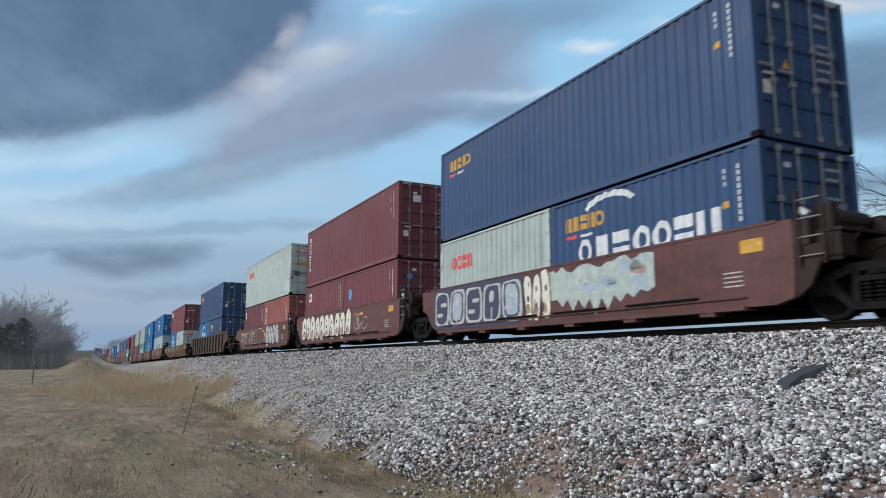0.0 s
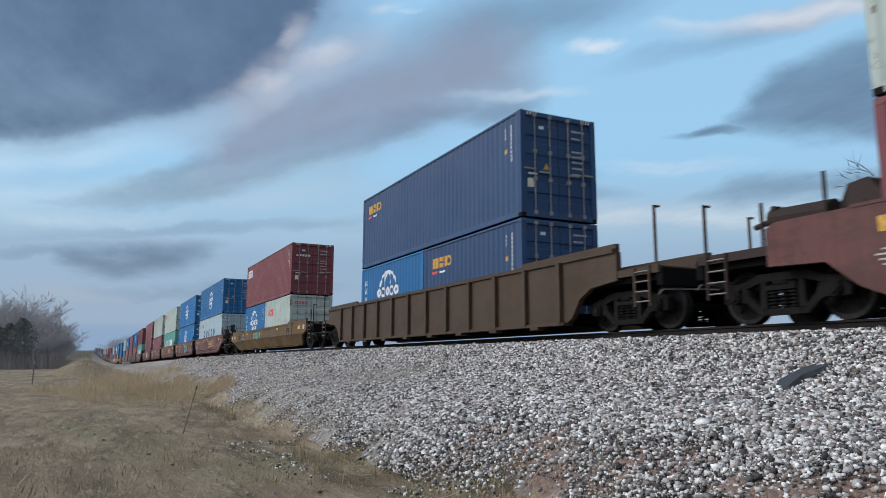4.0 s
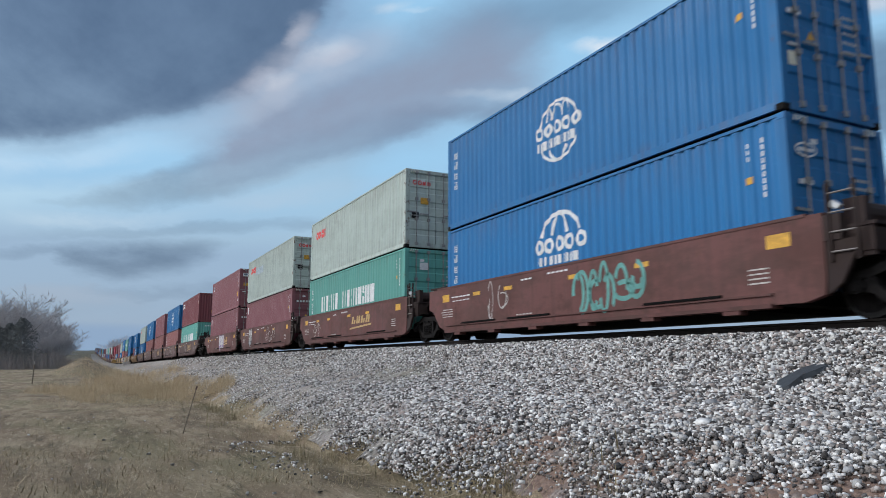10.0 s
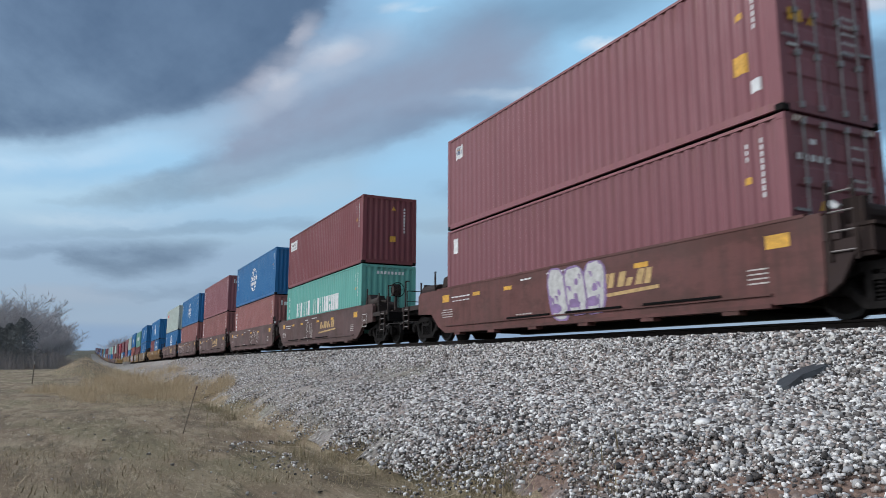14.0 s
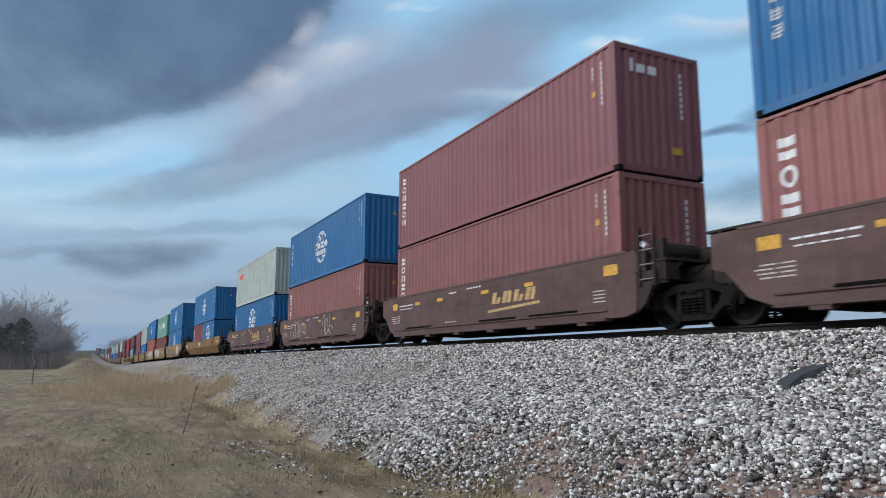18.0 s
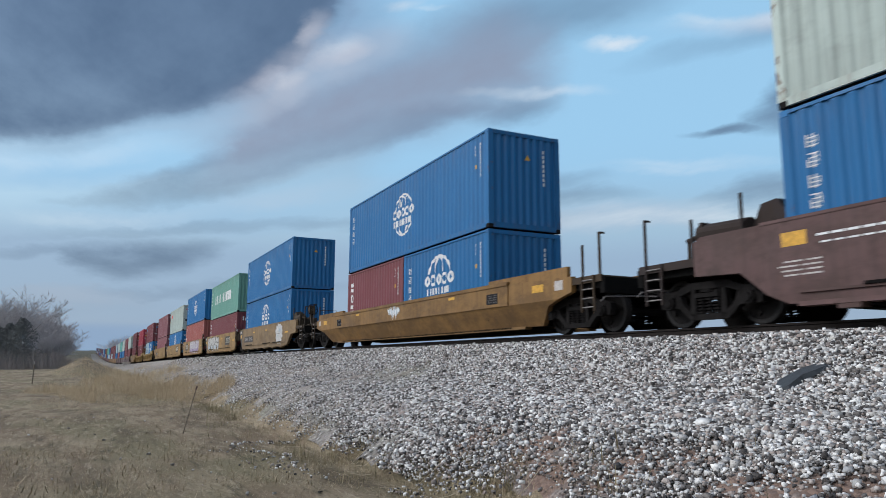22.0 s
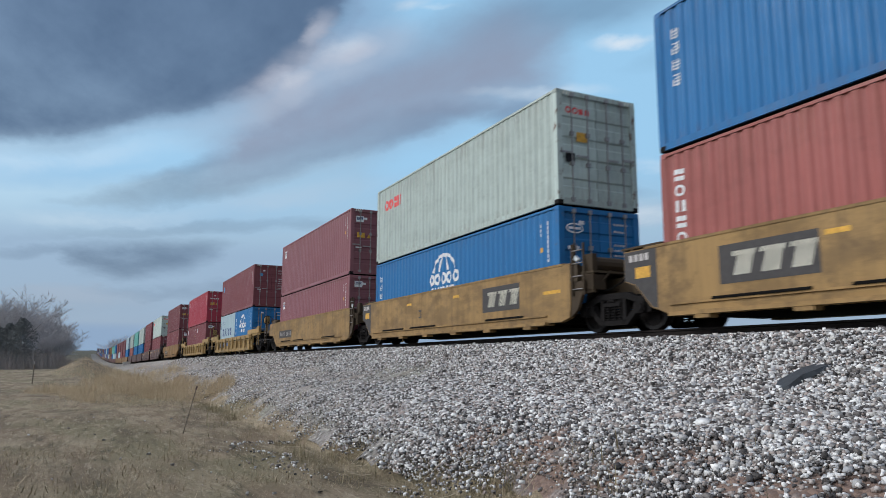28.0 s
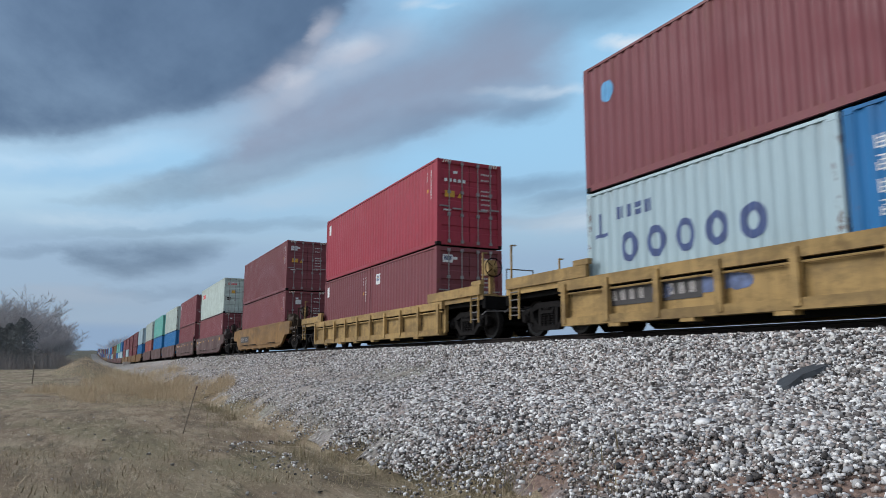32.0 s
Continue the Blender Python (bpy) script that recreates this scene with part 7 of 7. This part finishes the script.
        tagged(new("fallen_stalk", me), "dry tan weed stalk fallen across soil and stones", "stalk", "fallen stalks").matrix_basis = pose(x, y, z - 0.04)
    for sv, sf in rock_shapes(1, 77):
        me = bpy.data.meshes.new("pebble")
        me.from_pydata([tuple(map(float, v)) for v in sv], [], [tuple(map(int, f)) for f in sf])
        me.materials.append(STONE)
    for i in range(46):
        y = rnd.uniform(6, 24)
        o = rnd.uniform(-15, -6.9)
        x, z = on_bed(o, y)
        q = tagged(new("pebble", me), "pale stray stone lying in the dry grass", "stone", "stray stones in the grass")
        k = rnd.uniform(0.03, 0.075)
        q.matrix_basis = Matrix.LocRotScale((x, y, z - 0.03), Euler((0, 0, rnd.uniform(0, 6))), (k, k, k))


SLAB_POSE = pose(7.56, 5.97, 1.42, 0, -26, -16)
small_things()


# ======================= the train =======================
H86, H96, FT40, FT20 = 2.591, 2.896, 12.192, 6.058


def unit(at, car, top, low):
    """A well car with its load. car: (kind, colour, front, rear, marks). top: a 40-foot container. low: one of them, or two of 20 feet, front one first."""
    kind, colour, front, rear, marks = car
    single = front == "end" and rear == "end"
    long = single and kind == "angled" or colour == "rust"
    detail = at < 470
    well_car(at, kind, colour, front, rear, detail, marks, 8.25 if long else 6.3, 11.75 if long else 10.0)
    if len(low) == 2:
        for s, spec in ((-1, low[0]), (1, low[1])):
            container(at + s * 3.067, FLOOR_UP, FT20, H86, spec[0], spec[1], spec[2], spec[3], detail, "in a well car")
        up = FLOOR_UP + H86
    else:
        h = low[0][4] if len(low[0]) > 4 else H96
        container(at, FLOOR_UP, FT40, h, *low[0][:4], detail, "in a well car")
        up = FLOOR_UP + h
    if top:
        container(at, up + 0.035, FT40, H96, *top, detail, "stacked on another")


D, B = "door", "blank"
E, J = "end", "joint"
S, A, R = "smooth", "angled", "ribbed"
unit(-1.55, (S, "brown", J, J, "std"), ("maroon", "codes", D, "bars"), [("maroon", "codes", D, "bars")])
unit(14.10, (S, "brown", J, J, "std tag_block_3_1.0_6.1 tag_cream_5_-0.2_0.9 tag_spiky_5_-3.7_-0.1"), ("navy", "yellowrow codes", D, "bars tri plate"),
     [("navy", "whiterow yellowrow codes", D, "bars"), ("grey", "redrow", D, "bars")])
unit(29.87, (S, "brown", J, J, "std tag_cream_8_-1.6_5.9 tag_pale_9_-3.4_-1.9"), ("maroon", "upright codes", D, "bars wht plate"),
     [("maroon", "codes bluedot", D, "bars spot"), ("maroon", "square codes", D, "bars")])
unit(45.50, (S, "brown", J, E, "std swoosh tag_white_2_-4.7_-1.5 tag_thin_3_1.6_3.4 tag_thin_4_4.2_5.6"), ("grey", "redrow codes", D, "red dark bars"),
     [("orange", "upright codes", D, "bars"), ("maroon", "slab codes", D, "bars")])
unit(67.03, (R, "rust", E, E, ""), ("navy", "yellowrow codes", D, "bars tri plate"), [("navy", "yellowrow codes", D, "bars"), ("royal", "roundtop chars", D, "bars")])
unit(90.83, (A, "olive", E, E, "ends tag_aqua_7_0.2_2.2 tag_pale_6_5.0_6.0"), ("maroon", "panel codes", D, "bars lines plate"), [("grey", "redrow", D, "red"), ("royal", "roundtop chars codes", D, "bars")])
unit(112.55, (S, "brown", E, J, "std frame swoosh"), ("blue", "globe chars codes", D, "bars tri plate"), [("white", "bluerow", D, "sq")])
unit(128.28, (S, "brown", J, J, "std tag_thin_11_2.2_3.3 tag_aqua_12_-3.0_-0.6"), ("royal", "globe chars codes", D, "bars tri oval plate"), [("royal", "roundtop chars codes", D, "bars oval")])
unit(143.90, (S, "brown", J, J, "std swoosh tag_pale_31_3.6_4.6"), ("grey", "redrow", D, "red dark bars"), [("teal", "widewhite chars codes", D, "bars wht")])
unit(159.60, (S, "brown", J, J, "std tag_thin_13_-3.1_-0.8 tag_white_14_3.2_4.1"), ("grey", "redrow bluestain", D, "red dark bars"), [("plum", "slab codes", D, "bars lines tri")])
unit(174.95, (S, "brown", J, E, "std swoosh tag_pink_17_-1.7_0.3"), ("plum", "codes square yellowtag", D, "sq yel bars"), [("plum", "slab codes", D, "bars lines tri")])
unit(195.07, (S, "umber", E, J, "std frame swoosh tag_pale_18_0.2_1.2"), ("maroon", "panel codes", B, "yel2 col"), [("teal", "widewhite chars codes", B, "toprow")])
unit(210.40, (S, "umber", J, J, "std tag_thin_19_-2.9_-0.4"), ("blue", "globe chars codes", B, "tri col"), [("rose", "bigupright codes yellowtag", B, "word col")])
unit(226.10, (S, "umber", J, J, "std swoosh"), ("plum", "upright codes", B, "word col yel"), [("rose", "upright codes", B, "col")])
unit(241.90, (S, "umber", J, J, "std tag_thin_21_1.6_4.6 tag_thin_22_-2.5_-1.2"), ("blue", "globe chars codes", B, "tri col"), [("rose", "upright codes", B, "tri col")])
unit(257.50, (S, "umber", J, E, "std swoosh"), ("grey", "redrow", B, "redrow"), [("royal", "roundtop chars codes", B, "tri col")])
unit(279.20, (A, "ochre", E, E, "ends tag_smear_24_-0.2_0.9"), ("blue", "globe chars codes", B, "tri col"), [("royal", "roundtop chars codes", B, "col"), ("maroon", "bigupright codes", B, "col")])
unit(301.07, (S, "dust", E, J, "numbers darkend tag_splat_25_-5.1_-3.6"), ("blue", "globe chars codes", B, "tri col"), [("royal", "roundtop chars codes", B, "col")])
unit(316.57, (S, "yellow", J, J, "darkend plaque tag_white_26_0.2_5.6"), ("green", "widewhite chars", B, "toprow"), [("maroon", "bigupright codes yellowtag", B, "word col", H86)])
unit(332.37, (S, "yellow", J, J, "darkend plaque2 tag_pink_27_-4.6_1.2"), ("royal", "globe chars codes", B, "tri col"), [("orange", "upright codes", B, "tri col")])
unit(348.00, (S, "yellow", J, J, "darkend plaque"), ("grey", "redrow", D, "red dark"), [("blue", "roundtop chars codes", D, "bars oval", H86)])
unit(363.40, (S, "yellow", J, E, "numbers"), ("plum", "square codes", D, "sq yel bars"), [("plum", "square codes", D, "sq bars", H86)])
unit(383.38, (R, "tan", E, E, "bluepatch numbers"), ("maroon", "bluespot codes", D, "bars spot"), [("blue", "roundtop chars codes", D, "bars"), ("white", "bluerow", D, "bars")])
unit(403.40, (R, "tan", E, E, ""), ("red", "slab codes", D, "bars lines yel"), [("maroon", "square", D, "sq bars"), ("maroon", "codes slab", D, "bars")])
unit(423.20, (S, "ochre", E, E, "numbers"), ("maroon", "codes", D, "sq yel bars"), [("maroon", "codes", D, "wht bars")])
unit(443.40, (S, "umber", E, J, "std"), ("grey", "redrow", D, "red dark bars"), [("maroon", "codes", D, "bars")])
unit(459.05, (S, "umber", J, J, "std"), ("maroon", "upright", D, "bars"), [("maroon", "codes", D, "bars")])


def tail():
    """The rest of the train, far off: packs of five and three."""
    rnd = random.Random(11)
    first = [("grey", "royal"), ("teal", "royal"), ("grey", "orange"), ("white", "royal"), ("maroon", "maroon"), ("maroon", "maroon"), ("maroon", "white"), ("maroon", "maroon"),
             ("blue", "white"), ("teal", "white"), ("teal", "royal"), ("ochre", "maroon"), ("ochre", "ochre"), ("maroon", "grey")]
    at, i = 474.7, 2
    while at < 1150:
        n = len(first) - 1
        a, b = first[i - 2] if i - 2 <= n else (rnd.choice(["maroon", "blue", "maroon", "grey", "orange", "navy", "teal", "royal"]), rnd.choice(["maroon", "royal", "grey", "orange", "blue", "white"]))
        k = i % 5
        unit(at, (S, ("umber", "ochre", "brown")[(i // 5) % 3], E if k == 0 else J, E if k == 4 else J, None), (a, "", B, ""), [(b, "", B, "")])
        at += 20.0 if k == 4 else 15.65
        i += 1


tail()

def motions():
    """The train runs along the line; the wheels turn as they roll past."""
    for ob, at, up, near in LOADS:
        rows = []
        n = 16 if near else 8
        for i in range(n + 1):
            t = 32.0 * i / n
            rows.append((t, on_line(at - gone(t), up)))
        walk(ob, rows)
    walk(clouds, [(0.0, pose(0, 0, 1.6)), (32.0, pose(23.4, -22.3, 1.6))])
    for w, at in WHEELS:
        base = w.matrix_basis.translation.copy()
        y, rows, t = 0.0, [], 0.0
        start = max(0.0, min(32.0, (at - 62) / 11.6))
        stop = max(0.0, min(32.0, (at + 14) / 11.2))
        if start > 0:
            rows.append((0.0, start))
        t = start
        while t < stop:
            rows.append((t, t))
            t += 1.0 / FPS
        rows.append((stop, stop))
        if stop < 32.0:
            rows.append((32.0, stop))
        keys, last = [], -1
        for k, u in rows:
            if frame(k) != last:
                keys.append((k, Matrix.Translation(base) @ Matrix.Rotation(gone(u) / WHEEL_R, 4, "X")))
                last = frame(k)
        walk(w, keys)


motions()
